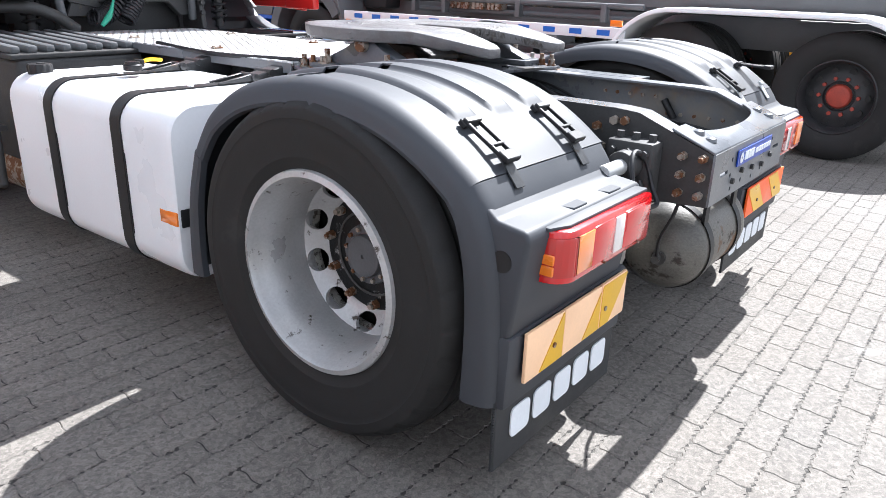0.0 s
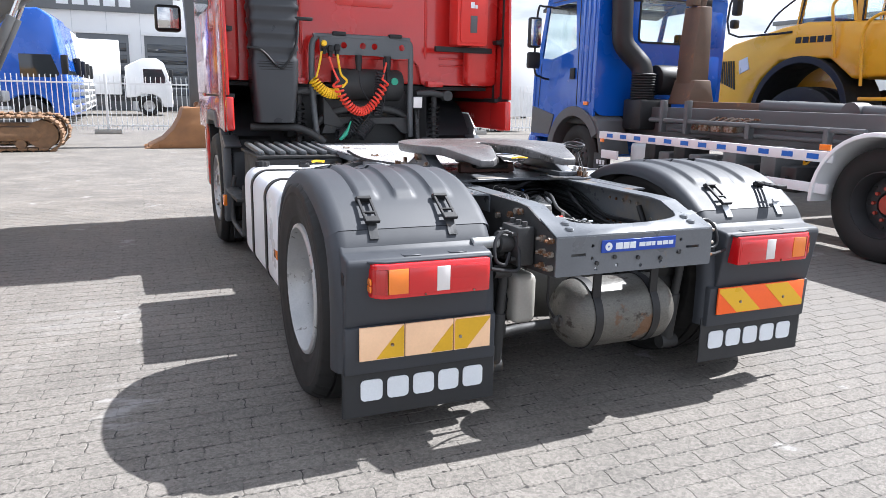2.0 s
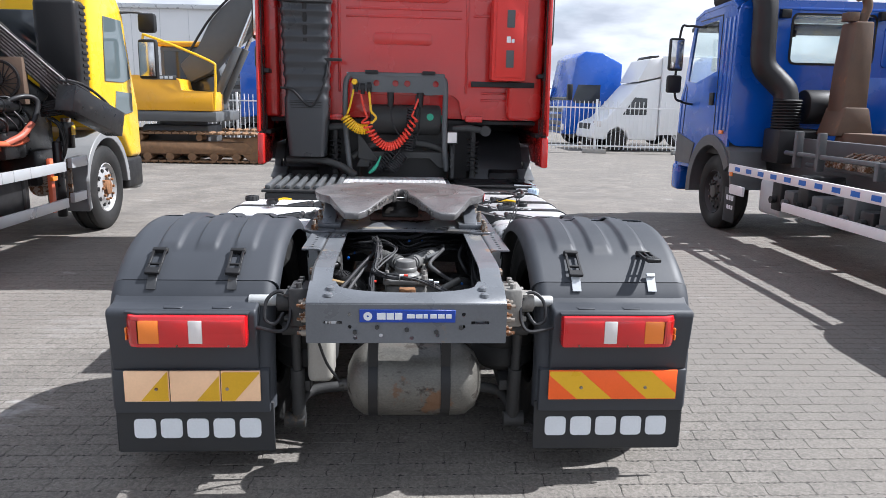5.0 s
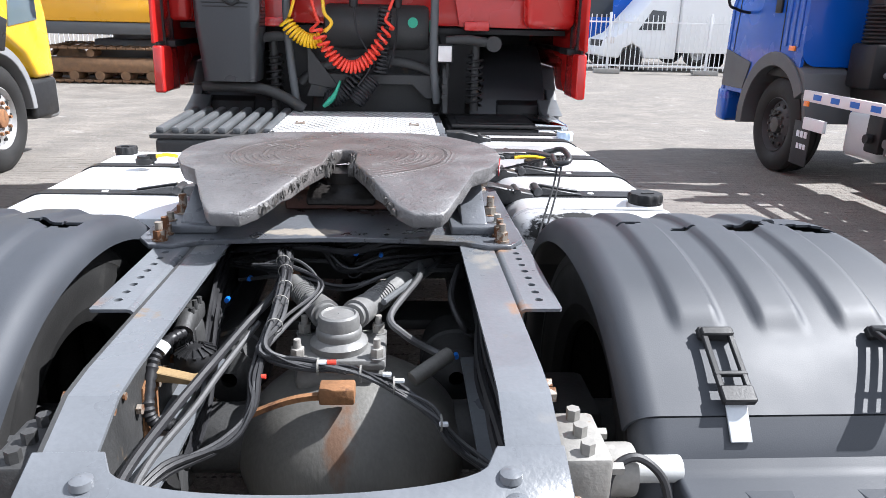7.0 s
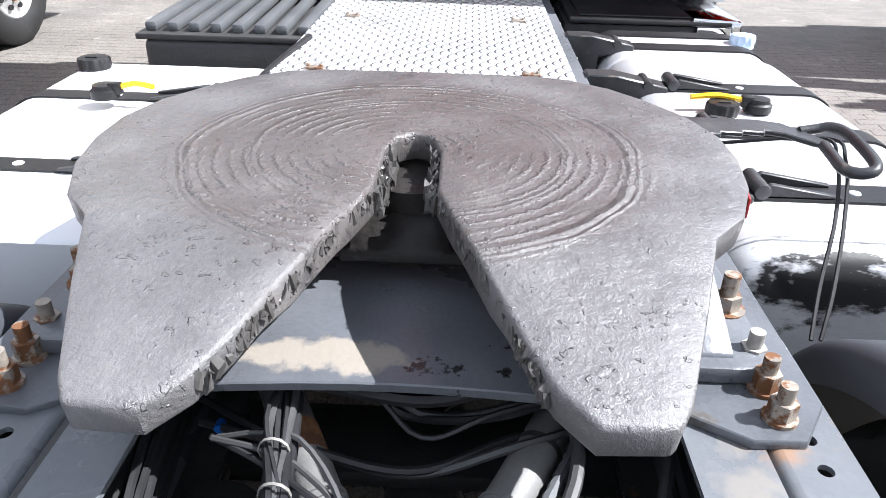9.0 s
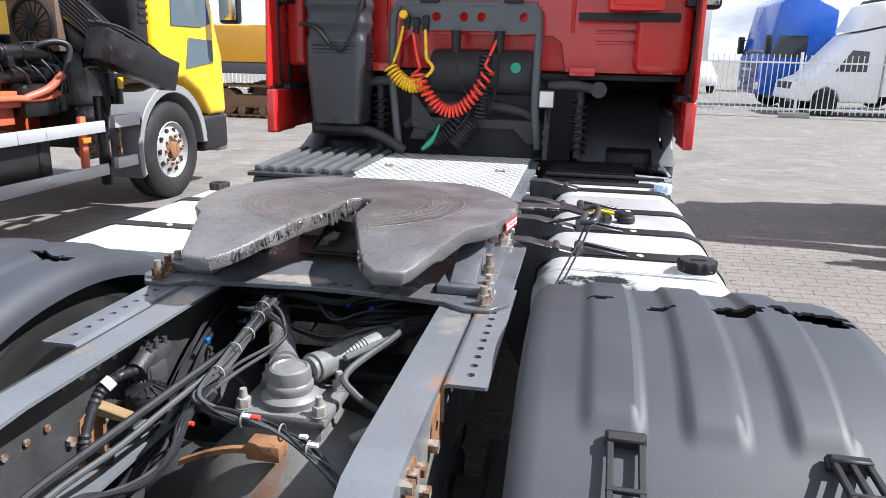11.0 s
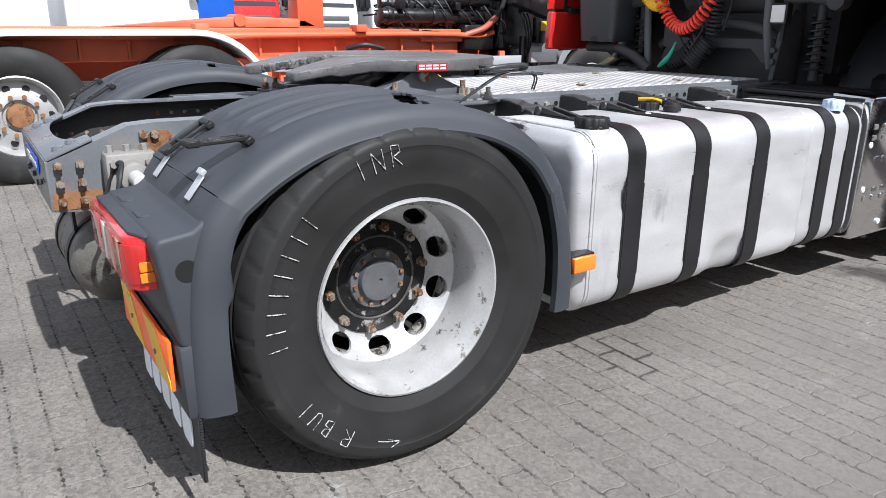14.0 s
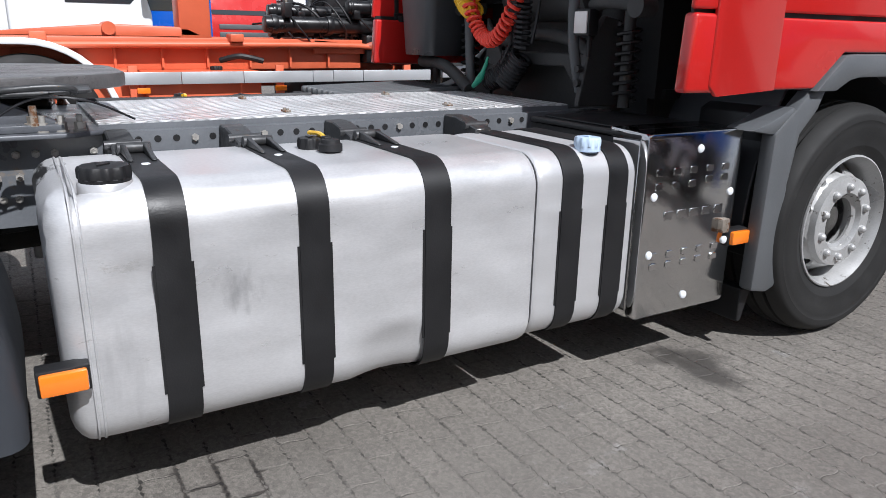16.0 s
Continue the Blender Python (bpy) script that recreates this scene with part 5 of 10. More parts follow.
def air_tank():
    a = new("air_tank"); a.parent = truck
    tagged(a, "worn rusty air tank slung under the crossmember")
    bm = lathe(B(), [(-0.245, 0.001), (-0.24, 0.06), (-0.215, 0.115), (-0.175, 0.146), (-0.15, 0.15), (0.22, 0.15), (0.245, 0.146), (0.285, 0.115), (0.31, 0.06), (0.315, 0.001)], (0.0, -0.58, 0.447), "x", 48)
    part("vessel", bm, AIR_TANK, a)
    for x in (-0.152, 0.14):
        bm = lathe(B(), [(x, 0.152), (x, 0.1555), (x + 0.038, 0.1555), (x + 0.038, 0.152)], (0.0, -0.58, 0.447), "x", 40)
        box(bm, x, x + 0.038, -0.70, -0.69, 0.54, 0.67)
        part("strap", bm, BLACK, a)
    bm = B()
    cyl(bm, (-0.28, -0.60, 0.43), (-0.235, -0.59, 0.44), 0.014, seg=10)
    cyl(bm, (-0.255, -0.60, 0.43), (-0.235, -0.60, 0.43), 0.024, seg=12)
    part("drain_fitting", bm, HUB, a)
    bm = tube(B(), [(-0.27, -0.60, 0.44), (-0.32, -0.62, 0.52), (-0.345, -0.66, 0.61), (-0.36, -0.68, 0.68)], 0.006)
    part("drain_hose", bm, CABLE, a)


air_tank()


for place, size, tone in (((0.13, -0.70, 0.40), (0.10, 0.2, 0.13), (0.15, 0.075, 0.035)), ((-0.02, -0.72, 0.46), (0.09, 0.2, 0.08), (0.13, 0.07, 0.038)), ((0.30, -0.60, 0.50), (0.05, 0.10, 0.16), (0.012, 0.012, 0.012))):
    stain(AIR_TANK, place, size, tone, 0.7, ragged=0.6, scale=16, soft=0.12, most=0.85)


def suspension():
    bm = B()
    cyl(bm, (-0.85, 0, ZW), (0.85, 0, ZW), 0.085, seg=24)
    box(bm, -0.62, -0.46, -0.11, 0.11, 0.40, 0.62, 0.02)
    box(bm, 0.46, 0.62, -0.11, 0.11, 0.40, 0.62, 0.02)
    ax = part("rear_axle", bm, DARKFRAME, truck, "dark cast rear axle with round differential housing")
    t = B()
    bmesh.ops.create_uvsphere(t, u_segments=40, v_segments=24, radius=0.25)
    for v in t.verts:
        v.co = Vector((v.co.x * 1.12 + 0.03, v.co.y * 0.98, v.co.z * 0.90 + 0.475))
    part("differential", absorb(B(), t), DIFF, ax, "grey cast differential housing with rust runs")
    stain(DIFF, (0.03, -0.20, 0.60), (0.055, 0.16, 0.16), (0.13, 0.062, 0.03), 0.8, ragged=0.6, scale=18, soft=0.3, most=0.8, stretch=(1, 1, 0.4))
    SHIFT.y, SHIFT.z = 0.075, -0.005
    bm = B()
    box(bm, -0.11, 0.11, -0.16, 0.015, 0.725, 0.752, 0.008)
    box(bm, -0.10, 0.10, -0.15, 0.005, 0.66, 0.725, 0.02)
    for x in (-0.09, 0.09):
        for y in (-0.14, -0.005):
            cyl(bm, (x, y, 0.75), (x, y, 0.754), 0.021, seg=14)
    base = part("joint_base", bm, DUSTY, truck, "cast joint base, dusty grey")
    for x in (-0.09, 0.09):
        for y in (-0.14, -0.005):
            bm = cyl(B(), (x, y, 0.753), (x, y, 0.776), 0.0165, seg=6, b=0.002)
            cyl(bm, (x, y, 0.776), (x, y, 0.797), 0.0095, 0.008, seg=10)
            part("nut", bm, ZINC, base)
    bm = lathe(B(), [(0.752, 0.066), (0.768, 0.068), (0.776, 0.060), (0.780, 0.052), (0.792, 0.054), (0.800, 0.053), (0.804, 0.049), (0.822, 0.049), (0.834, 0.046), (0.838, 0.040), (0.834, 0.036), (0.836, 0.001)], (0, -0.085, 0), "z", 36)
    part("ball_joint", bm, DUSTY, truck, "grey ball joint of the suspension triangle")
    for s in (-1, 1):
        bm = B()
        p0, p1 = Vector((s * 0.03, -0.045, 0.812)), Vector((s * 0.30, 0.52, 0.80))
        cyl(bm, p0, p1, 0.030, seg=20)
        cyl(bm, p0 + (p1 - p0) * 0.02, p0 + (p1 - p0) * 0.12, 0.037, 0.033, seg=20)
        for k in range(7):
            q = p0 + (p1 - p0) * (0.16 + 0.02 * k)
            cyl(bm, q, q + (p1 - p0) * 0.008, 0.033, seg=20)
        arm = part("triangle_arm", bm, DUSTY, truck, "grey suspension arm")
        for q0, q1, mt, nm in ((0.40, 0.49, RUST, "rust_band"),) if s < 0 else ((0.46, 0.475, DARKFRAME, "clamp"), (0.70, 0.715, DARKFRAME, "clamp")):
            bm = cyl(B(), p0 + (p1 - p0) * q0, p0 + (p1 - p0) * q1, 0.0312, seg=20)
            part(nm, bm, mt, arm)
        if s > 0:
            pts = smooth_line([p0 + (p1 - p0) * q + Vector((0.040, -0.02, 0.018)) for q in (0.12, 0.3, 0.5, 0.7, 0.95)], 14)
            bm = tube(B(), pts, [0.0095 if i % 2 else 0.0078 for i in range(len(pts))], 8, 1)
            part("corrugated_conduit", bm, MACHINE_GREY, truck)
        # shock absorber, spring bellows and roll bar
        keep, SHIFT.y, SHIFT.z = SHIFT.copy(), 0, 0
        bm = B()
        cyl(bm, ((0.48 if s > 0 else -0.467), -0.44, 0.20), ((0.48 if s > 0 else -0.467), -0.47, 0.45), 0.03, seg=16, b=0.004)
        cyl(bm, ((0.48 if s > 0 else -0.467), -0.47, 0.42), ((0.48 if s > 0 else -0.467), -0.50, 0.64), 0.02, seg=14)
        cyl(bm, (s * 0.44, -0.44, 0.20), (s * 0.53, -0.44, 0.20), 0.034, seg=16)
        cyl(bm, (s * 0.44, -0.50, 0.64), (s * 0.52, -0.50, 0.64), 0.028, seg=16)
        part("shock_absorber", bm, DARKFRAME, truck)
        bm = lathe(B(), [(0.42, 0.10), (0.45, 0.135), (0.50, 0.14), (0.53, 0.125), (0.56, 0.14), (0.62, 0.13), (0.64, 0.08)], (s * 0.44, -0.32, 0), "z", 28)
        part("air_spring", bm, RUBBER, truck)
        bm = beam(B(), (s * 0.46, -0.45, 0.36), (s * 0.46, 0.45, 0.42), 0.09, 0.05, 0.008)
        part("spring_arm", bm, DARKFRAME, truck)
        SHIFT.y, SHIFT.z = keep.y, keep.z
    SHIFT.y = SHIFT.z = 0
    bm = tube(B(), [(-0.48, -0.44, 0.24), (-0.40, -0.34, 0.30), (0.0, -0.32, 0.31), (0.40, -0.34, 0.30), (0.48, -0.44, 0.24)], 0.024, 12)
    part("roll_bar", bm, DARKFRAME, truck)
    SHIFT.y = 0.08
    bm = box(B(), -0.032, 0.045, -0.265, -0.215, 0.69, 0.728, 0.005)
    cyl(bm, (-0.022, -0.26, 0.715), (-0.022, -0.25, 0.715), 0.012, seg=8)
    cyl(bm, (0.022, -0.26, 0.715), (0.022, -0.25, 0.715), 0.012, seg=8)
    part("cable_bracket", bm, RUST, ax)
    arc = [(-0.20 + 0.017 * k, 0.655 + 0.052 * math.sin(math.pi * k / 20)) for k in range(11)]
    bm = prism(B(), arc + [(x, z - 0.012) for x, z in arc[::-1]], "y", -0.25, -0.235)
    part("rusty_strap", bm, RUST, ax, "thin rusty strap over the housing")
    SHIFT.y = 0
    # boxes either side of the air tank, drive shaft and gearbox
    bm = box(B(), -0.42, -0.31, -0.52, -0.36, 0.40, 0.62, 0.03, 3)
    part("reservoir", bm, mat("milky_plastic", (0.36, 0.345, 0.31), 0.4, var=0.12, scale=5, bump=0.01), truck, "milky plastic reservoir")
    bm = cyl(B(), (0, 0.2, 0.52), (0, 1.9, 0.62), 0.065, seg=20)
    part("drive_shaft", bm, DARKFRAME, truck)
    bm = box(B(), -0.26, 0.26, 1.9, 2.7, 0.40, 0.93, 0.05, 3)
    part("gearbox", bm, DARKFRAME, truck)
    bm = box(B(), -0.372, 0.372, 0.62, 0.70, 0.68, 0.92, 0.01)
    box(bm, -0.372, 0.372, 1.6, 1.68, 0.66, 0.90, 0.01)
    each("crossmember", bm, DARKFRAME, truck)
    # spring brakes and their brackets on the axle
    for s in (-1, 1):
        bm = lathe(B(), [(0.10, 0.02), (0.12, 0.075), (0.20, 0.085), (0.205, 0.093), (0.22, 0.093), (0.225, 0.085), (0.33, 0.082), (0.36, 0.05), (0.362, 0.001)], (s * 0.29, 0.0, 0.60), "y", 28)
        part("brake_chamber", bm, DARKFRAME, ax)
        bm = B()
        prism(bm, [(-0.16, 0.42), (0.14, 0.42), (0.14, 0.58), (0.05, 0.66), (-0.10, 0.64)], "x", s * 0.37 - 0.02, s * 0.37 + 0.02, 0.006, 1)
        part("axle_bracket", bm, DARKFRAME, ax)
        bm = beam(B(), (s * 0.33, 0.25, 0.63), (s * 0.33, 1.2, 0.68), 0.06, 0.05, 0.008)
        part("control_rod", bm, DARKFRAME, truck)
    bm = box(B(), -0.37, 0.37, 0.40, 0.56, 0.60, 0.635, 0.01)
    part("cable_tray", bm, DARKFRAME, truck)


suspension()


def coupling():
    """The coupling plate, its brackets and the plate under it."""
    c = new("fifth_wheel"); c.parent = truck
    tagged(c, "greasy steel fifth wheel coupling plate with a V-shaped throat")
    half = [(0.21, 0.888), (0.276, 0.868), (0.345, 0.818), (0.40, 0.752), (0.452, 0.665), (0.478, 0.575), (0.479, 0.48), (0.462, 0.38), (0.425, 0.285), (0.375, 0.228), (0.338, 0.115), (0.292, -0.015), (0.275, -0.045), (0.205, -0.048), (0.170, -0.010), (0.146, 0.040), (0.110, 0.135), (0.064, 0.260), (0.043, 0.335), (0.041, 0.475), (0.028, 0.525)]
    full = [(-x, y) for x, y in half[::-1]] + [(0, 0.892)] + half + [(0, 0.541)]
    t, edges = B(), []
    vs = [t.verts.new((x, y, 0)) for x, y in full]
    edges = [t.edges.new((vs[i], vs[(i + 1) % len(vs)])) for i in range(len(vs))]
    bmesh.ops.triangle_fill(t, use_beauty=True, edges=edges)
    for _ in range(3):
        bmesh.ops.subdivide_edges(t, edges=[e for e in t.edges if e.calc_length() > 0.06], cuts=1)
        bmesh.ops.triangulate(t, faces=t.faces[:])
    top_bm = t.copy()
    def level(y):
        return 1.120 - 0.060 * max(0, (0.235 - y) / 0.35) ** 1.15
    for v in top_bm.verts:
        v.co.z = level(v.co.y)
    me_faces = top_bm.faces[:]
    r = bmesh.ops.extrude_face_region(top_bm, geom=me_faces)
    down = [v for v in r["geom"] if isinstance(v, bmesh.types.BMVert)]
    for v in down:
        v.co.z -= 0.046 if v.co.y > 0.1 else 0.036
        v.co.x *= 0.985
    t.free()
    bmesh.ops.recalc_face_normals(top_bm, faces=top_bm.faces[:])
    rimE = [e for e in top_bm.edges if len(e.link_faces) == 2 and abs(e.calc_face_angle(0)) > 0.9]
    bmesh.ops.bevel(top_bm, geom=rimE, offset=0.006, segments=2, profile=0.5, affect="EDGES", clamp_overlap=True)
    part("top_plate", top_bm, TOP_PLATE, c, "grease-smeared dark steel top plate", sharp=45)
    # lumps of old grease along the throat
    bm, rng = B(), random.Random(3)
    for k in range(260):
        s = rng.random()
        sx = rng.choice((-1, 1))
        x, y = sx * (0.045 + 0.118 * s + rng.uniform(-0.004, 0.005)), 0.335 - 0.34 * s
        t2 = B()
        bmesh.ops.create_icosphere(t2, subdivisions=1, radius=rng.uniform(0.002, 0.0065))
        for v in t2.verts:
            v.co = Vector((v.co.x * 1.4, v.co.y * 1.6, v.co.z * 0.6)) + Vector((x, y, level(y) - rng.uniform(0.004, 0.03)))
        absorb(bm, t2)
    for k in range(150):
        a = rng.uniform(0, 2 * math.pi)
        x, y = rng.uniform(0.030, 0.046) * (1 if math.cos(a) > 0 else -1), rng.uniform(0.34, 0.53)
        t2 = B()
        bmesh.ops.create_icosphere(t2, subdivisions=1, radius=rng.uniform(0.004, 0.011))
        for v in t2.verts:
            v.co = Vector((v.co.x * 1.1, v.co.y * 1.5, v.co.z)) + Vector((x, y, level(y) - rng.uniform(0.010, 0.045)))
        absorb(bm, t2)
    tagged(part("squeezed_grease", bm, DARK_GREASE, c), "old grease squeezed out along the throat", kind="stuff")
    bm = B()
    cyl(bm, (0, 0.50, 1.02), (0, 0.50, 1.066), 0.07, seg=24)
    prism(bm, [(0.66, 1.05), (0.66, 1.0), (0.36, 0.985), (0.36, 1.01), (0.46, 1.04)], "x", -0.10, 0.10, 0.006, 1)
    part("lock_jaw", bm, BLACK_GREASE, c, "locking jaw in black grease")
    for s in (-1, 1):
        f = (lambda b: b) if s > 0 else mirror
        bm = B()
        prism(bm, [(0.18, 0.962), (0.66, 0.962), (0.66, 0.985), (0.52, 1.045), (0.47, 1.075), (0.38, 1.075), (0.33, 1.045), (0.18, 0.985)], "x", 0.34, 0.41, 0.006, 2)
        prism(bm, [(0.16, 0.958), (0.68, 0.958), (0.68, 0.982), (0.16, 0.982)], "x", 0.31, 0.455, 0.006, 2)
        br = part("bearing_bracket", f(bm), FWSIDE, c, "cast grey bearing bracket")
        bm = B()
        cyl(bm, (0.335, 0.425, 1.06), (0.435, 0.425, 1.06), 0.026, seg=18, b=0.003)
        for y in (0.29, 0.60):
            cyl(bm, (0.43, y, 0.98), (0.43, y, 1.005), 0.018, seg=6); cyl(bm, (0.43, y, 1.005), (0.43, y, 1.035), 0.011, seg=10)
            cyl(bm, (0.43, y, 0.976), (0.43, y, 0.984), 0.026, seg=16)
        each("bolt", f(bm), STEEL, br)
    lab_m = Matrix.Translation((0.470, 0.43, 1.092)) @ Matrix.Rotation(radians(-9), 4, "Z")
    bm = box(B(), -0.001, 0.0025, -0.062, 0.062, -0.015, 0.015, 0.0008, 1, lab_m)
    plate = part("red_label", bm, LABEL_RED, c, "small red plate with white print")
    bm = B()
    for z0 in (-0.008, 0.003):
        for k in range(4):
            box(bm, 0.0025, 0.0032, -0.055 + 0.029 * k, -0.032 + 0.029 * k, z0, z0 + 0.006, 0, 1, lab_m)
    each("print_bar", bm, LETTER, plate, gap=0.0004)
    # mounting plate, its front and rear edges dished
    arc = [(0.34 - 0.68 * k / 12, 0.105 + 0.030 * math.sin(math.pi * k / 12)) for k in range(13)]
    outline = [(-0.46, 0.07), (-0.40, 0.068)] + arc[::-1] + [(0.40, 0.068), (0.46, 0.07), (0.50, 0.13), (0.50, 0.70), (0.44, 0.79), (-0.44, 0.79), (-0.50, 0.70), (-0.50, 0.13)]
    bm = prism(B(), outline, "z", 0.944, 0.958, 0.002, 1)
    mp = part("mounting_plate", bm, FWSIDE, truck, "grey steel mounting plate across the rails, wet with grease")
    for x in (-0.44, 0.44):
        for y in (0.105, 0.155, 0.205, 0.62, 0.67, 0.72):
            bm = B()
            cyl(bm, (x, y, 0.956), (x, y, 0.963), 0.020, seg=16)
            cyl(bm, (x, y, 0.963), (x, y, 0.985), 0.016, seg=6)
            cyl(bm, (x, y, 0.985), (x, y, 1.006), 0.0095, seg=10)
            part("bolt", bm, ZINC if x > 0 and y > 0.19 else STEEL, mp)
    bm = prism(B(), [(0.42, 0.959), (0.455, 0.959), (0.455, 1.012), (0.438, 1.016), (0.42, 1.000)], "x", -0.17, 0.17, 0.004, 1)
    part("cross_rib", bm, OLD_RED, c, "dark red-brown rusty rib under the throat")
    # release handle and its cable
    teeth = [(0.40, 0.665), (0.515, 0.668), (0.518, 0.680), (0.555, 0.676), (0.558, 0.688), (0.595, 0.682), (0.598, 0.694), (0.627, 0.680)]
    bm = prism(B(), teeth + [(0.660, 0.640), (0.684, 0.628), (0.690, 0.645), (0.668, 0.690), (0.640, 0.735), (0.60, 0.750), (0.515, 0.752), (0.40, 0.76)], "z", 1.083, 1.092, 0.002, 1)
    tube(bm, [(0.678, 0.640, 1.087), (0.672, 0.585, 1.086), (0.668, 0.545, 1.085), (0.676, 0.522, 1.087), (0.695, 0.514, 1.092), (0.706, 0.525, 1.097), (0.712, 0.555, 1.101), (0.715, 0.62, 1.106), (0.713, 0.665, 1.106), (0.704, 0.690, 1.102), (0.690, 0.700, 1.095), (0.66, 0.700, 1.089)], 0.0095, 10)
    part("release_handle", bm, HANDLE_GREY, c, "dark release handle, a notched bar ending in a rod loop")
    for dx in (0.0, 0.014):
        bm = tube(B(), [(0.56 - dx, 0.86, 1.00), (0.72 - dx, 0.725, 1.070), (0.70 - dx, 0.60, 1.075), (0.67 - dx, 0.50, 1.02), (0.63 - dx, 0.40 + dx, 0.95), (0.60 - dx, 0.34, 0.90)], 0.0032, 6)
        part("cable", bm, CABLE, c)


SHIFT.xyz = (-0.03, 0.125, -0.025)
coupling()
SHIFT.xyz = (0, 0, 0)


def deck():
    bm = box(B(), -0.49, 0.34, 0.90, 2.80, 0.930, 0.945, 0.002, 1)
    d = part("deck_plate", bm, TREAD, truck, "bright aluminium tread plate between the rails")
    bm = B()
    for x in (-0.375, 0.22):
        for y in (1.55, 2.25):
            box(bm, x - 0.025, x + 0.025, y - 0.012, y + 0.012, 0.945, 0.953, 0.002)
            for dx in (-0.018, 0.018):
                cyl(bm, (x + dx, y, 0.951), (x + dx, y, 0.959), 0.006, seg=6)
    each("lifting_loop", bm, STEEL, d)
    bm = B()
    for x in (-0.49, 0.34):
        box(bm, x - 0.004, x + 0.004, 0.90, 2.80, 0.900, 0.940)
    each("deck_edge", bm, FRAME, d)


deck()


def hollow_tank(y0, y1, x0, x1, z0, z1, r=0.10):
    """A tank with rounded long edges and dished ends."""
    w, h, cx, cz = x1 - x0, z1 - z0, (x0 + x1) / 2, (z0 + z1) / 2
    bm, rings = B(), []
    for y, k in ((y0, 0.88), (y0 + 0.006, 0.95), (y0 + 0.02, 0.985), (y0 + 0.045, 0.992), (y0 + 0.05, 1.0), (y0 + 0.06, 1.0)):
        rings.append((y, k))
    rings += [(y0 + y1 - y, k) for y, k in rings[::-1]]
    loops = []
    for y, k in rings:
        loops.append([bm.verts.new((cx + px - (1 - k) * 0.5 * math.copysign(1, px) * 0.12, y, cz + pz - (1 - k) * 0.5 * math.copysign(1, pz) * 0.12)) for px, pz in rounded(w, h, r, 8)])
    n = len(loops[0])
    for a, b in zip(loops, loops[1:]):
        for i in range(n):
            bm.faces.new((a[i], a[(i + 1) % n], b[(i + 1) % n], b[i]))
    bm.faces.new(loops[0][::-1]); bm.faces.new(loops[-1])
    return bm


def tank_strap(y, w, x0, x1, z0, z1, r=0.10, t=0.006):
    bm = B()
    cx, cz = (x0 + x1) / 2, (z0 + z1) / 2
    inner = rounded(x1 - x0 + 0.001, z1 - z0 + 0.001, r, 8)
    outer = rounded(x1 - x0 + 2 * t, z1 - z0 + 2 * t, r + t, 8)
    a = [[bm.verts.new((cx + px, yy, cz + pz)) for px, pz in lp] for yy, lp in ((y - w / 2, inner), (y - w / 2, outer), (y + w / 2, outer), (y + w / 2, inner))]
    n = len(inner)
    for p, q in zip(a, a[1:]):
        for i in range(n):
            bm.faces.new((p[i], p[(i + 1) % n], q[(i + 1) % n], q[i]))
    # rubber strip that shows at both edges
    box(bm, x1 + 0.0005, x1 + 0.004, y - w / 2 - 0.006, y + w / 2 + 0.006, z0 + 0.12, z1 - 0.19)
    return bm


def strap_end(strap, sign, y, z, at):
    """Roller at the inner end of a tank strap and the pale rivet on its top."""
    f = (lambda b: b) if sign > 0 else mirror
    bm = cyl(B(), (0.637, y - 0.046, z + 0.020), (0.637, y + 0.046, z + 0.020), 0.0165, seg=16, b=0.003)
    part("roller", f(bm), HANDLE_GREY, strap)
    bm = B()
    for dy in (-0.030, 0.030):
        prism(bm, [(0.620, z + 0.007), (0.655, z + 0.034), (0.80, z + 0.011), (0.80, z + 0.007)], "y", y + dy - 0.007, y + dy + 0.007, 0.002, 1)
    each("buckle_cheek", f(bm), HANDLE_GREY, strap)
    bm = lathe(B(), [(z + 0.004, 0.013), (z + 0.008, 0.011), (z + 0.009, 0.0005)], (at, y, 0), "z", 14)
    part("rivet", f(bm), LETTER, strap)


def tank_bead(y):
    bm = B()
    path = [Vector((0.8075 + px, y, 0.5625 + pz)) for px, pz in rounded(0.615, 0.645, 0.10, 6)]
    return tube(bm, path + path[:1], 0.0032, 6, 1, False)


def fuel_cap(bm, x, y, z, r=0.052):
    lathe(bm, [(z - 0.012, r * 1.02), (z + 0.004, r * 1.02), (z + 0.006, r), (z + 0.026, r), (z + 0.033, r * 0.93), (z + 0.035, 0.001)], (x, y, 0), "z", 66)
    # grip lobes round the cap and a pressed arrow
    for v in bm.verts:
        d = Vector((v.co.x - x, v.co.y - y))
        if r * 0.92 < d.length < r * 1.01 and v.co.z > z + 0.005:
            v.co.xy = Vector((x, y)) + d * (1.03 + 0.05 * math.cos(11 * math.atan2(d.y, d.x)))
    prism(bm, [(x - r * 0.42, y - r * 0.3), (x + r * 0.42, y - r * 0.3), (x, y + r * 0.25)], "z", z + 0.034, z + 0.038, 0.001, 1)


def filler_neck(x, y, z, r):
    return lathe(B(), [(z - 0.05, r * 1.14), (z - 0.004, r * 1.10), (z + 0.001, r * 1.04), (z + 0.001, r * 0.9)], (x, y, 0), "z", 32)


TANK_SHELL = mat("dented_tank_aluminium", (0.62, 0.62, 0.63), 0.38, 0.5, var=0.13, scale=3.5, bump=0.012, fine=90, stretch=(1, 1, 3), spots=(0.44, 0.435, 0.43), spot_at=0.63, spot_scale=5.5)


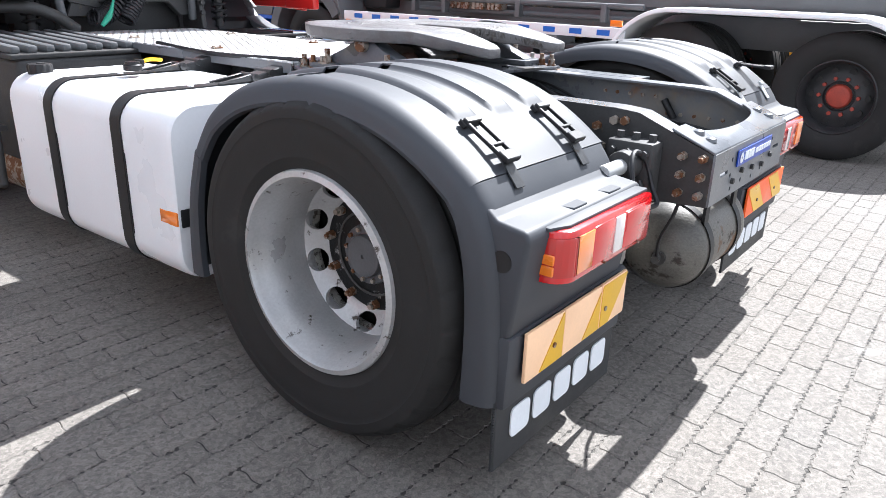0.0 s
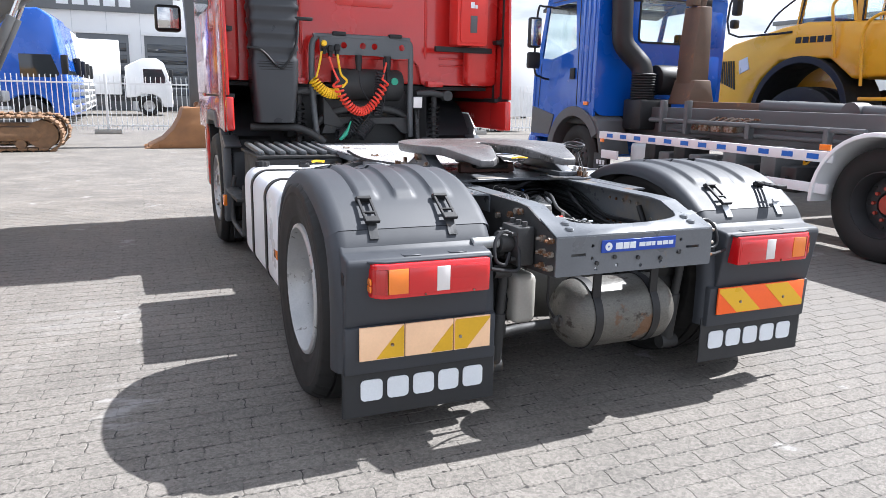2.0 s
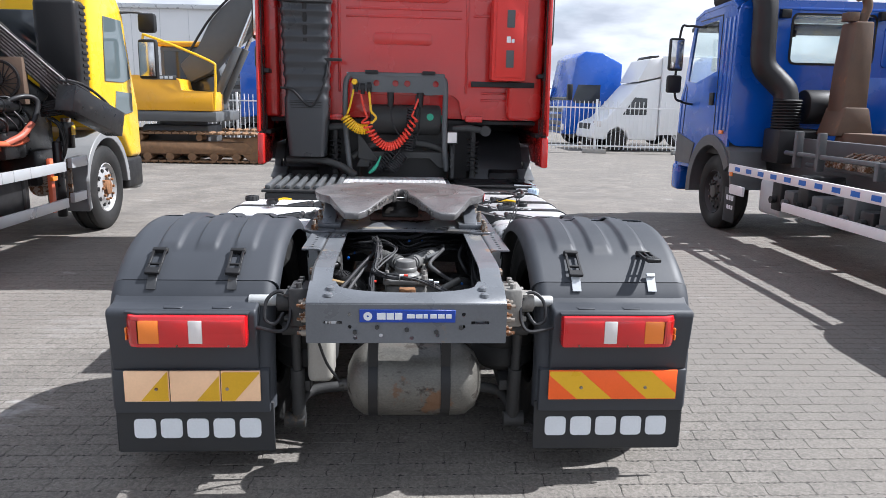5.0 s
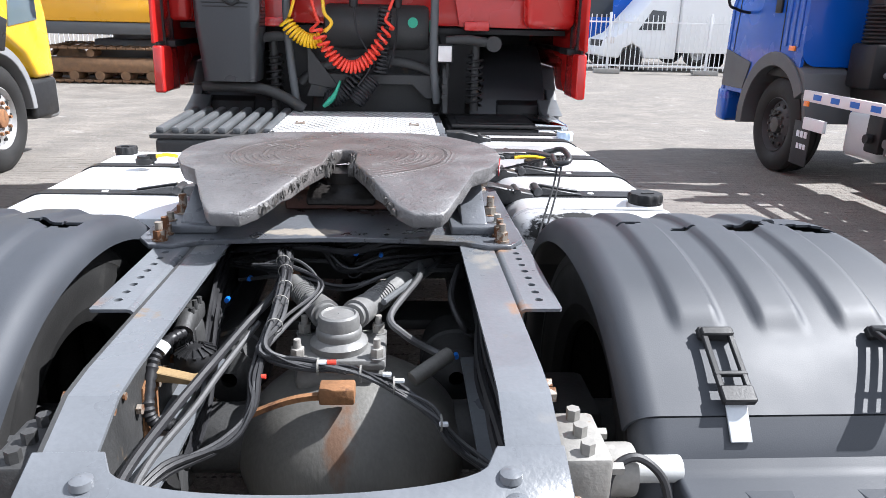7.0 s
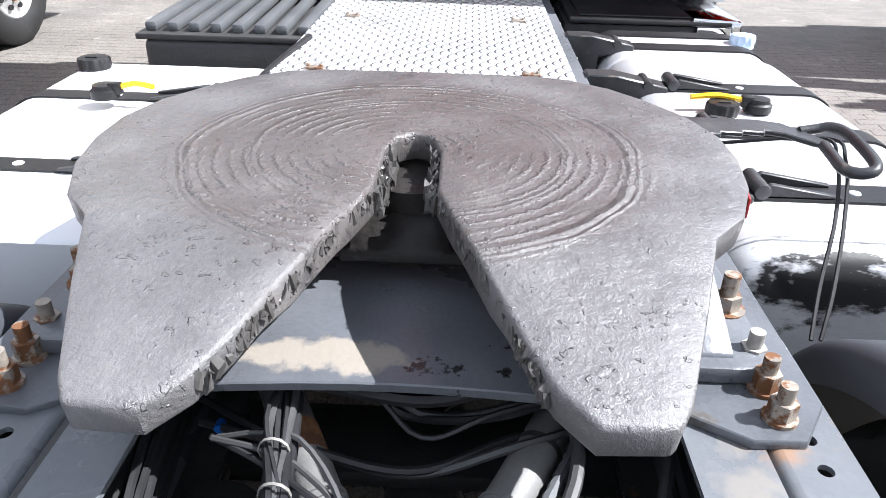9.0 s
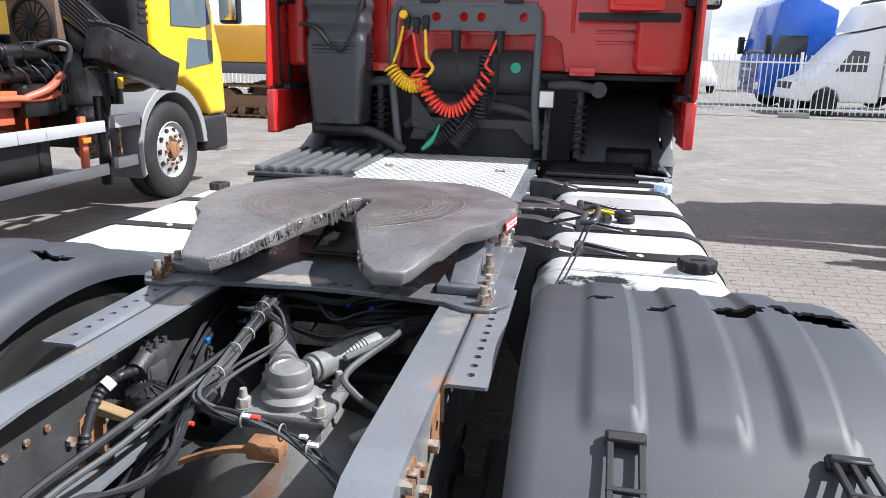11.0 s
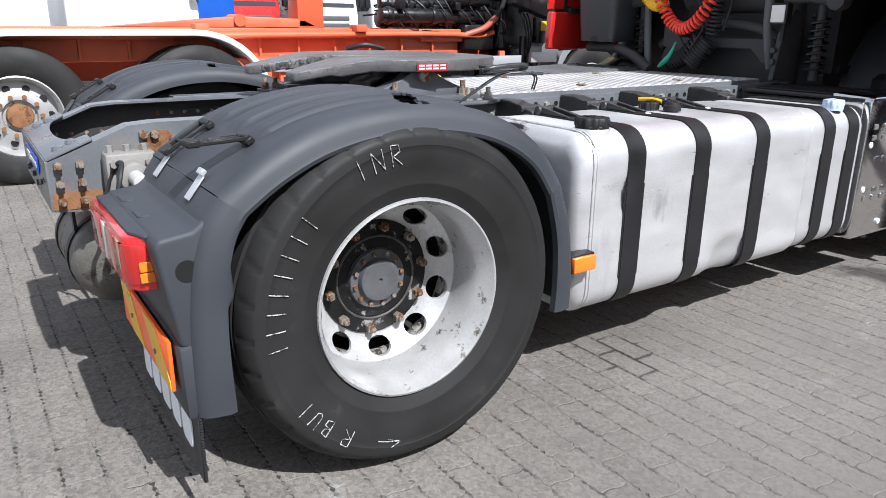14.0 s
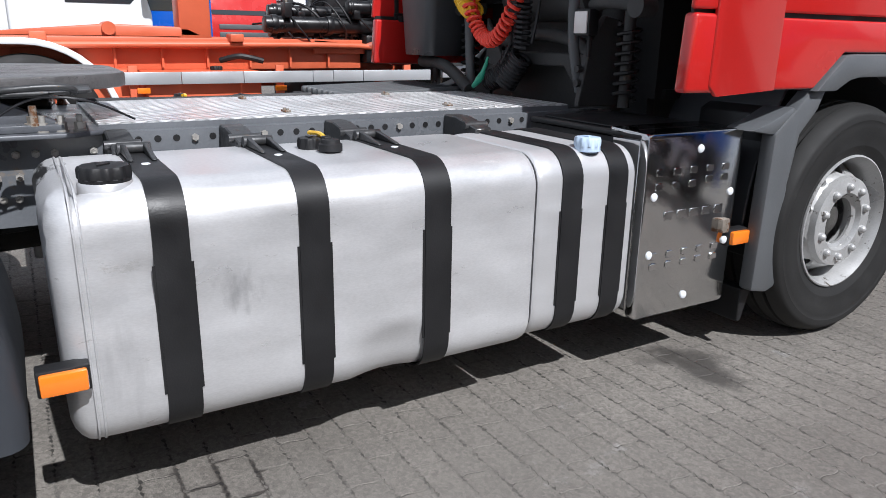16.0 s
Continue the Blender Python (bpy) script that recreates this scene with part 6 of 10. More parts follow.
def tanks():
    g = new("fuel_tank"); g.parent = truck
    tagged(g, "brushed aluminium fuel tank with black straps and a dent")
    stain(TANK_SHELL, (0.72, 0.69, 0.84), (0.24, 0.11, 0.16), (0.007, 0.007, 0.007), 0.45, ragged=0.5, scale=16, soft=0.10, most=0.97, stretch=(0.6, 1.6, 1.2))
    stain(TANK_SHELL, (1.13, 1.12, 0.60), (0.2, 0.10, 0.11), (0.30, 0.30, 0.31), ragged=0.9, scale=12, soft=0.4, most=0.75, stretch=(1, 1, 0.5))
    stain(TANK_SHELL, (1.13, 0.80, 0.45), (0.2, 0.14, 0.16), (0.36, 0.36, 0.37), 0.5, ragged=0.8, scale=6, soft=0.5, most=0.6, stretch=(1, 2, 0.4))
    bm = hollow_tank(0.745, 2.045, 0.50, 1.115, 0.240, 0.885)
    bmesh.ops.subdivide_edges(bm, edges=[e for e in bm.edges if e.calc_length() > 0.3], cuts=20, use_grid_fill=True)
    for v in bm.verts:
        for py, pz, rad, dep in ((0.90, 0.66, 0.07, 0.016), (1.56, 0.30, 0.13, 0.035), (1.05, 0.55, 0.10, 0.006)):
            d = math.hypot(v.co.y - py, v.co.z - pz)
            if v.co.x > 0.98 and d < rad:
                v.co.x -= dep * (1 - (d / rad) ** 2)
        d = math.hypot((v.co.y - 0.72) / 0.16, (v.co.x - 0.86) / 0.26)
        if v.co.z > 0.78 and d < 1:
            v.co.z -= 0.05 * (1 - d * d)
    part("tank_shell", bm, TANK_SHELL, g)
    # dished, crumpled rear end
    bm, rng, loops = B(), random.Random(8), []
    for y, inset, r in ((0.752, 0.0, 0.10), (0.736, 0.004, 0.10), (0.720, 0.014, 0.10), (0.708, 0.030, 0.095), (0.701, 0.052, 0.085), (0.699, 0.10, 0.07)):
        loops.append([bm.verts.new((0.8075 + px, y + (rng.uniform(-0.006, 0.006) if pz > 0.1 and y < 0.725 else 0), 0.5625 + pz - (0.02 * max(0, 1 - abs(px - 0.05) / 0.2) if pz > 0.2 else 0))) for px, pz in rounded(0.615 - 2 * inset, 0.645 - 2 * inset, r, 6)])
    for a_, b_ in zip(loops, loops[1:]):
        for k in range(len(a_)):
            j = (k + 1) % len(a_)
            bm.faces.new((a_[k], a_[j], b_[j], b_[k]))
    bm.faces.new(loops[-1])
    bmesh.ops.recalc_face_normals(bm, faces=bm.faces[:])
    part("tank_end", bm, TANK_SHELL, g, "crumpled tank end with a black oily smear")
    for y in (0.757, 0.772):
        part("weld_bead", tank_bead(y), TANK_SHELL, g)
    for y in (0.96, 1.317, 1.69):
        st = part("strap", tank_strap(y, 0.084, 0.50, 1.115, 0.240, 0.885), BLACK, g)
        strap_end(st, 1, y, 0.885, 0.84)
    bm = B(); fuel_cap(bm, 1.005, 0.845, 0.890, 0.057)
    part("filler_cap", bm, BLACK, g, "black screw filler cap")
    part("filler_neck", filler_neck(1.005, 0.845, 0.886, 0.057), ALU, g)
    bm = B(); fuel_cap(bm, 0.72, 1.46, 0.885, 0.04)
    part("sender_cap", bm, BLACK, g)
    a = new("additive_tank"); a.parent = truck
    tagged(a, "narrow silver additive tank with a pale blue cap")
    bm = hollow_tank(2.06, 2.475, 0.50, 1.105, 0.250, 0.882)
    part("tank_shell", bm, ALU, a)
    for y in (2.195, 2.392):
        part("strap", tank_strap(y, 0.082, 0.50, 1.105, 0.250, 0.882), BLACK, a)
    bm = B(); fuel_cap(bm, 1.045, 2.30, 0.882, 0.042)
    part("filler_cap", bm, mat("pale_blue_cap", (0.50, 0.62, 0.78), 0.35), a, "pale blue filler cap")
    # battery box with a polished cover
    SHIFT.xyz = (-0.08, 0.06, 0.008)
    b = new("battery_box"); b.parent = truck
    tagged(b, "battery box with a polished stainless cover")
    bm = box(B(), 0.50, 1.13, 2.47, 2.93, 0.28, 0.885, 0.02)
    part("case", bm, BLACK, b)
    bm = prism(B(), [(2.455 + 0.485 * 0.5 + px, 0.573 + pz) for px, pz in rounded(0.485, 0.675, 0.02, 3)], "x", 1.15, 1.192, 0.008, 2)
    cover = part("cover", bm, CHROME, b, "polished stainless cover with square studs")
    bm = B()
    for k in range(5):
        for z in (0.775, 0.735) if k > 2 else (0.775, 0.725):
            y = 2.52 + k * 0.085
            prism(bm, [(y + px, z + pz) for px, pz in rounded(0.034, 0.026, 0.005, 2)], "x", 1.191, 1.197, 0.002, 1)
    for k in range(5):
        for z in (0.47, 0.43):
            y = 2.53 + k * 0.08
            prism(bm, [(y + px, z + pz) for px, pz in rounded(0.034, 0.026, 0.005, 2)], "x", 1.191, 1.197, 0.002, 1)
    each("stud", bm, CHROME, cover)
    bm = B()
    for y, z in ((2.715, 0.848), (2.503, 0.69), (2.905, 0.675), (2.506, 0.477), (2.905, 0.485), (2.712, 0.294)):
        lathe(bm, [(1.190, 0.016), (1.196, 0.014), (1.199, 0.008), (1.199, 0.0005)], (0, y, z), "x", 16)
    each("fixing", bm, LETTER, cover)
    bm = B()
    for k in range(5):
        box(bm, 1.191, 1.195, 2.56 + 0.066 * k, 2.606 + 0.066 * k, 0.60, 0.632, 0.002, 1)
    each("embossing", bm, CHROME, cover)
    bm = box(B(), 0.52, 1.155, 2.455, 2.94, 0.885, 0.905, 0.008)
    box(bm, 0.56, 1.10, 2.50, 2.90, 0.905, 0.914, 0.004)
    part("lid", bm, BLACK, b)
    bm = prism(B(), [(1.00, 0.884), (1.190, 0.884), (1.190, 0.898), (1.172, 0.910), (1.00, 0.918)], "y", 2.458, 2.938, 0.004, 2)
    part("cover_lip", bm, CHROME, b)
    bm = box(B(), 1.02, 1.152, 2.452, 2.458, 0.26, 0.884, 0.002, 1)
    part("cover_return", bm, CHROME, b)
    bm = box(B(), 1.165, 1.215, 2.86, 2.90, 0.52, 0.575, 0.005)
    part("latch", bm, STEEL, b)
    bm = box(B(), 1.16, 1.205, 2.915, 3.025, 0.458, 0.524, 0.006)
    mk = part("side_marker", bm, BLACK, truck)
    bm = box(B(), 1.195, 1.222, 2.922, 3.018, 0.465, 0.517, 0.006)
    part("lens", bm, LENS_AMBER, mk)
    SHIFT.xyz = (0, 0, 0)
    # left side
    g = new("fuel_tank"); g.parent = truck
    tagged(g, "white painted fuel tank with black straps")
    part("tank_shell", mirror(hollow_tank(0.67, 1.81, 0.50, 1.20, 0.272, 0.872)), WHITE_PAINT, g)
    for y in (0.985, 1.468):
        st = part("strap", mirror(tank_strap(y, 0.062, 0.50, 1.20, 0.272, 0.872)), BLACK, g)
        strap_end(st, -1, y, 0.872, 0.90)
    bm = B(); fuel_cap(bm, -1.09, 1.74, 0.872, 0.045)
    part("filler_cap", bm, BLACK, g)
    # silencer with a ribbed heat shield
    s = new("silencer"); s.parent = truck
    tagged(s, "silencer box under a ribbed dark heat shield")
    bm = box(B(), -1.06, -0.46, 2.02, 2.80, 0.42, 0.90, 0.03, 3)
    part("case", bm, DARKFRAME, s)
    for k in range(8):
        x = -1.04 + 0.075 * k
        bm = beam(B(), (x, 2.06, 0.93), (x, 2.76, 0.95), 0.042, 0.035, 0.012)
        part("rib", bm, MACHINE_GREY, s)
    bm = box(B(), -1.08, -0.46, 2.02, 2.80, 0.895, 0.915, 0.004)
    part("shield", bm, DARKFRAME, s)
    bm = B()
    tube(bm, [(-1.16, 2.10, 0.70), (-1.17, 2.10, 0.40), (-1.17, 2.14, 0.34), (-1.17, 2.60, 0.34)], 0.018, 10, 4)
    tube(bm, [(-1.17, 2.60, 0.34), (-1.17, 2.72, 0.38), (-1.16, 2.74, 0.62), (-1.14, 2.74, 0.70)], 0.018, 10, 4)
    beam(bm, (-1.17, 2.08, 0.60), (-1.17, 2.74, 0.60), 0.10, 0.025, 0.004)
    part("step_frame", bm, DARKFRAME, truck, "dark tubular step")
    bm = cyl(B(), (-0.98, 2.0, 0.36), (-0.98, 2.5, 0.36), 0.10, seg=24, b=0.02)
    part("small_air_tank", bm, STEEL, truck)
    bm = box(B(), -1.22, -1.19, 2.90, 2.96, 0.44, 0.53, 0.006)
    part("side_marker", bm, LENS_AMBER, truck)
    # tank brackets beside the rails
    for s in (-1, 1):
        f = (lambda b: b) if s > 0 else mirror
        for y in (0.94, 1.297, 1.67, 2.17) if s > 0 else (0.985, 1.468):
            bm = prism(B(), [(0.386, 0.93), (0.47, 0.93), (0.62, 0.90), (0.62, 0.872), (0.50, 0.86), (0.50, 0.40), (0.386, 0.60)], "y", y - 0.035, y + 0.035, 0.004, 1)
            cyl(bm, (0.56, y - 0.05, 0.905), (0.56, y + 0.05, 0.905), 0.014, seg=10)
            part("tank_bracket", f(bm), HANDLE_GREY, truck)
    bm = B()
    tube(bm, [(-0.44, 0.9, 0.95), (-0.50, 1.4, 0.94), (-0.46, 1.9, 0.95)], 0.011, 6)
    each("wiring", bm, CABLE, truck)
    for x0, x1, y, z in ((0.64, 0.79, 1.485, 0.922), (-0.76, -0.86, 1.385, 0.930)):
        xm = (x0 + x1) / 2
        bm = tube(B(), [(x0, y, z), (xm, y + 0.008, z + 0.004), (x1, y, z - 0.006)], 0.0075, 8)
        part("yellow_hose", bm, HOSE_Y, truck)
        bm = lathe(B(), [(-0.02, 0.036), (0.0, 0.036), (0.004, 0.030), (0.014, 0.028), (0.016, 0.001)], (x1 + 0.03 * (1 if x1 > 0 else -1), y, z - 0.012), "z", 20)
        box(bm, x1 - 0.016, x1 + 0.016, y - 0.013, y + 0.013, z - 0.022, z + 0.008, 0.004)
        part("sender_plug", bm, BLACK, truck)


tanks()

# ---- cab of the tractor ----
def cab():
    c = new("cab"); c.parent = truck
    tagged(c, "glossy red sleeper cab seen from behind")
    # rear wall with the recess over the engine
    wall = [(-1.18, 3.5), (1.18, 3.5), (1.18, 1.44), (0.50, 1.44), (0.47, 1.60), (0.42, 1.64), (-0.42, 1.64), (-0.47, 1.60), (-0.50, 1.44), (-1.18, 1.44)]
    bm = prism(B(), wall, "y", 2.93, 2.97, 0.004, 1)
    part("rear_wall", bm, RED, c)
    # pressed panel fields and ribs
    bm = B()
    prism(bm, [(-0.02 + px, 2.62 + pz) for px, pz in rounded(0.80, 0.42, 0.05, 4)], "y", 2.918, 2.932, 0.008, 2)
    prism(bm, [(-0.02 + px, 2.11 + pz) for px, pz in rounded(0.50, 0.10, 0.03, 3)], "y", 2.922, 2.932, 0.006, 2)
    for z in (2.28, 2.345, 2.89, 2.955, 3.1, 3.2):
        box(bm, -0.50, 0.48, 2.922, 2.934, z, z + 0.022, 0.008, 2)
    for z in (2.30, 2.45, 2.60, 2.80, 3.0):
        box(bm, 0.58, 0.90, 2.922, 2.934, z, z + 0.022, 0.008, 2)
    for z in (1.60, 1.66):
        box(bm, 0.66, 0.90, 2.920, 2.934, z, z + 0.02, 0.008, 2)
    for x in (-0.56, 0.53):
        box(bm, x - 0.012, x + 0.012, 2.922, 2.934, 1.66, 3.4, 0.006, 2)
    each("pressed_panel", bm, RED, c)
    bm = B()
    box(bm, 0.88, 1.18, 2.80, 2.935, 1.44, 3.45, 0.05, 4)
    box(bm, -1.18, -1.06, 2.84, 2.935, 1.44, 3.45, 0.03, 3)
    each("corner_panel", bm, RED, c)
    bm = B()
    box(bm, -1.20, 1.20, 4.35, 4.95, 1.02, 1.46, 0.02)
    box(bm, -1.20, 1.20, 2.97, 5.05, 1.44, 2.2, 0.02)
    box(bm, -1.20, 1.20, 2.97, 4.9, 2.2, 3.5, 0.10, 3)
    part("shell", bm, RED, c)
    # side deflectors
    for s in (-1, 1):
        f = (lambda b: b) if s > 0 else mirror
        bm = prism(B(), [(2.66, 1.08), (2.70, 1.045), (3.0, 1.06), (3.0, 3.5), (2.72, 3.5), (2.68, 2.6)], "x", 1.192, 1.212, 0.006, 2)
        d = part("side_deflector", f(bm), RED, c)
        bm = B()
        box(bm, 1.170, 1.194, 2.705, 2.73, 1.22, 3.3, 0.004)
        for z in (1.30, 1.80, 2.45):
            box(bm, 1.12, 1.194, 2.72, 2.94, z, z + 0.035, 0.006)
            box(bm, 1.165, 1.2, 2.70, 2.76, z - 0.02, z + 0.05, 0.006)
        each("stay", f(bm), BLACK, d)
        # lower side panels in front of the deflector
        bm = prism(B(), [(2.555, 1.060), (2.866, 1.056), (2.866, 1.308), (2.570, 1.312)], "x", 1.15, 1.205, 0.014, 3)
        part("corner_skirt", f(bm), RED, c)
        bm = prism(B(), [(2.874, 1.062), (3.24, 1.060), (3.40, 1.190), (4.0, 1.190), (4.15, 1.06), (4.30, 1.0), (4.9, 1.0), (4.9, 1.306), (2.874, 1.306)], "x", 1.180, 1.204, 0.010, 3)
        part("side_panel", f(bm), RED, c)
        bm = prism(B(), [(2.56, 1.322), (2.866, 1.322), (2.866, 3.4), (2.72, 3.4)], "x", 1.180, 1.203, 0.010, 3)
        part("side_skin", f(bm), RED, c)
        bm = prism(B(), [(2.874, 1.322), (5.0, 1.322), (5.0, 3.4), (2.874, 3.4)], "x", 1.180, 1.203, 0.010, 3)
        part("door_skin", f(bm), RED, c)
        bm = box(B(), 1.17, 1.183, 2.58, 4.9, 1.300, 1.330)
        box(bm, 1.17, 1.184, 2.86, 2.88, 1.07, 3.38)
        each("seam_strip", f(bm), BLACK, c)
        bm = prism(B(), [(3.56, 2.05), (4.6, 2.05), (4.75, 2.2), (4.55, 2.85), (3.56, 2.85)], "x", 1.201, 1.207, 0.002, 1)
        part("door_window", f(bm), DARKWIN, c)
        bm = box(B(), 1.201, 1.2045, 2.895, 2.965, 1.345, 1.385, 0.001, 1)
        part("label", f(bm), STICKER if s > 0 else LETTER, c)
        # wheel arch
        bm, arc = B(), [radians(a) for a in range(-5, 186, 8)]
        prism(bm, [(3.25, 1.050), (3.40, 1.180), (3.46, 1.186), (3.94, 1.186), (4.0, 1.180), (4.15, 1.050), (4.03, 1.050), (3.95, 1.088), (3.89, 1.098), (3.51, 1.098), (3.45, 1.088), (3.37, 1.050)], "x", 1.02, 1.214, 0.008, 2)
        part("wheel_arch", f(bm), ARCH_PLASTIC, c)
        bm, arc = B(), [radians(a) for a in range(0, 181, 6)]
        prism(bm, [(3.68 + 0.60 * math.cos(a), 0.52 + 0.80 * math.sin(a)) for a in arc] + [(3.68 + 0.585 * math.cos(a), 0.52 + 0.785 * math.sin(a)) for a in arc[::-1]], "x", 0.60, 1.10, 0.004, 1)
        part("wheel_liner", f(bm), DUCT, c)
        bm = prism(B(), [(3.075, 0.285), (3.17, 0.265), (3.225, 0.285), (3.215, 0.45), (3.205, 0.70), (3.235, 0.89), (3.32, 0.975), (3.36, 1.06), (3.27, 1.06), (3.19, 0.985), (3.085, 0.90)], "x", 1.12, 1.185, 0.014, 2)
        prism(bm, [(2.95, 0.915), (3.085, 0.895), (3.20, 0.98), (3.18, 0.995), (3.06, 0.945)], "x", 1.05, 1.18, 0.008, 2)
        part("arch_panel", f(bm), ARCH_PLASTIC, c)
        bm = prism(B(), [(3.12, 0.40), (3.19, 0.40), (3.19, 0.90), (3.28, 1.03), (3.14, 0.96)], "x", 0.78, 1.118, 0.006, 1)
        part("splash_guard", f(bm), BLACK, c)
        bm = prism(B(), [(3.10, 0.13), (3.125, 0.13), (3.165, 0.27), (3.10, 0.27)], "x", 0.85, 1.12, 0.004, 1)
        part("rubber_flap", f(bm), BLACK, c)
        # mirrors on their arms
        bm = box(B(), 1.33, 1.62, 4.55, 4.68, 2.20, 2.75, 0.04, 3)
        box(bm, 1.36, 1.60, 4.55, 4.68, 1.90, 2.15, 0.04, 3)
        tube(bm, [(1.2, 4.8, 2.8), (1.35, 4.75, 2.85), (1.42, 4.65, 2.70)], 0.02, 8)
        mir = part("mirror_housing", f(bm), BLACK, c)
        bm = box(B(), 1.355, 1.595, 4.535, 4.552, 2.24, 2.71, 0.004)
        box(bm, 1.385, 1.575, 4.535, 4.552, 1.93, 2.12, 0.004)
        each("mirror_glass", f(bm), CHROME, mir)
    bm = box(B(), -1.1, 1.1, 4.86, 5.06, 1.35, 1.5, 0.02)
    box(bm, -1.15, 1.15, 4.8, 5.1, 0.35, 1.02, 0.06, 3)
    part("bumper", bm, RED, c)
    bm = box(B(), -1.05, 1.05, 4.90, 4.93, 2.15, 2.95, 0.02)
    part("windscreen", bm, DARKWIN, c)
    # dark underside, engine tunnel and rear suspension of the cab
    bm = B()
    box(bm, -0.62, 0.56, 3.06, 3.10, 0.9, 1.70, 0.0)
    box(bm, -1.16, 1.16, 2.99, 4.9, 1.40, 1.43)
    box(bm, -0.62, 0.62, 3.10, 4.9, 0.98, 1.02)
    box(bm, -0.66, -0.62, 3.06, 4.9, 0.98, 1.42)
    box(bm, -1.17, 1.17, 4.28, 4.33, 0.5, 1.44)
    box(bm, 0.56, 0.60, 3.06, 4.9, 0.98, 1.42)
    each("underbody_panel", bm, BLACK, c, gap=-0.002)
    bm = box(B(), -0.40, 0.40, 2.98, 4.6, 0.55, 1.42, 0.08, 3)
    part("engine", bm, DARKFRAME, truck)
    bm = cyl(B(), (-0.30, 2.98, 1.43), (0.32, 2.98, 1.43), 0.13, seg=32, b=0.03)
    part("air_cylinder", bm, DARKFRAME, truck)
    bm = B()
    cyl(bm, (0.32, 2.96, 1.44), (0.335, 2.96, 1.44), 0.035, seg=16)
    cyl(bm, (0.22, 2.84, 1.46), (0.22, 2.86, 1.46), 0.03, seg=16)
    each("plug", bm, GREEN, truck)
    bm = B()
    tube(bm, [(-0.45, 2.90, 1.10), (-0.30, 2.90, 1.20), (0.0, 2.90, 1.24), (0.28, 2.90, 1.20), (0.42, 2.90, 1.08)], 0.03, 10)
    prism(bm, [(-0.36, 1.16), (0.36, 1.16), (0.42, 1.02), (0.30, 1.02), (0.22, 1.10), (-0.22, 1.10), (-0.30, 1.02), (-0.42, 1.02)], "y", 2.86, 2.92, 0.006, 1)
    part("cab_crossbeam", bm, DARKFRAME, truck)
    for s in (-1, 1):
        cs = new("cab_spring"); cs.parent = truck
        tagged(cs, "black coil spring strut under the cab")
        x = s * 0.60 + 0.0
        bm = B()
        pts = [(x + 0.045 * math.cos(k * 0.7), 2.88 + 0.045 * math.sin(k * 0.7), 0.98 + 0.0044 * k) for k in range(70)]
        tube(bm, pts, 0.008, 6, 1)
        part("coil", bm, BLACK, cs)
        bm = B()
        cyl(bm, (x, 2.88, 0.95), (x, 2.88, 1.34), 0.025, seg=12)
        tube(bm, [(x - s * 0.18, 2.84, 1.36), (x - s * 0.05, 2.82, 1.37), (x + s * 0.10, 2.84, 1.35)], 0.028, 10)
        cyl(bm, (x + s * 0.10, 2.80, 1.35), (x + s * 0.10, 2.88, 1.35), 0.045, seg=16)
        part("strut", bm, DARKFRAME, cs)
        bm = box(B(), x - 0.075, x + 0.075, 2.84, 2.95, 1.42, 1.475, 0.012)
        part("cab_catch", bm, RED, cs)
    bm = prism(B(), [(2.78, 0.94), (3.0, 0.94), (3.0, 1.30), (2.90, 1.32), (2.82, 1.20)], "x", 0.40, 0.435, 0.005, 1)
    for z in (1.04, 1.10):
        cyl(bm, (0.41, 2.80, z), (0.41, 2.775, z), 0.016, seg=8)
    part("side_bracket", bm, DARKFRAME, truck)
    # fire extinguisher box
    fx = new("extinguisher_box"); fx.parent = truck
    tagged(fx, "red plastic fire extinguisher box with two windows")
    bm = prism(B(), [(0.865 + px, 2.11 + pz) for px, pz in rounded(0.285, 0.67, 0.02, 3)], "y", 2.68, 2.86, 0.012, 2)
    part("case", bm, RED_BOX, fx)
    bm = prism(B(), [(0.865 + px, 2.11 + pz) for px, pz in rounded(0.235, 0.62, 0.02, 3)], "y", 2.665, 2.685, 0.006, 2)
    door = part("door", bm, RED_BOX, fx)
    bm = box(B(), 0.835, 0.90, 2.660, 2.668, 2.20, 2.34, 0.004)
    box(bm, 0.835, 0.90, 2.660, 2.668, 1.88, 2.02, 0.004)
    each("window", bm, MACHINE_GREY, door)
    bm = box(B(), 0.835, 0.87, 2.661, 2.667, 2.08, 2.13, 0.002, 1)
    box(bm, 0.876, 0.90, 2.661, 2.667, 2.08, 2.11, 0.002, 1)
    each("door_label", bm, LETTER, door)
    bm = box(B(), 0.56, 1.10, 2.76, 2.80, 1.72, 1.765, 0.006)
    box(bm, 0.60, 1.16, 2.74, 2.80, 2.88, 2.92, 0.006)
    each("carrier_bar", bm, BLACK, fx)


cab()


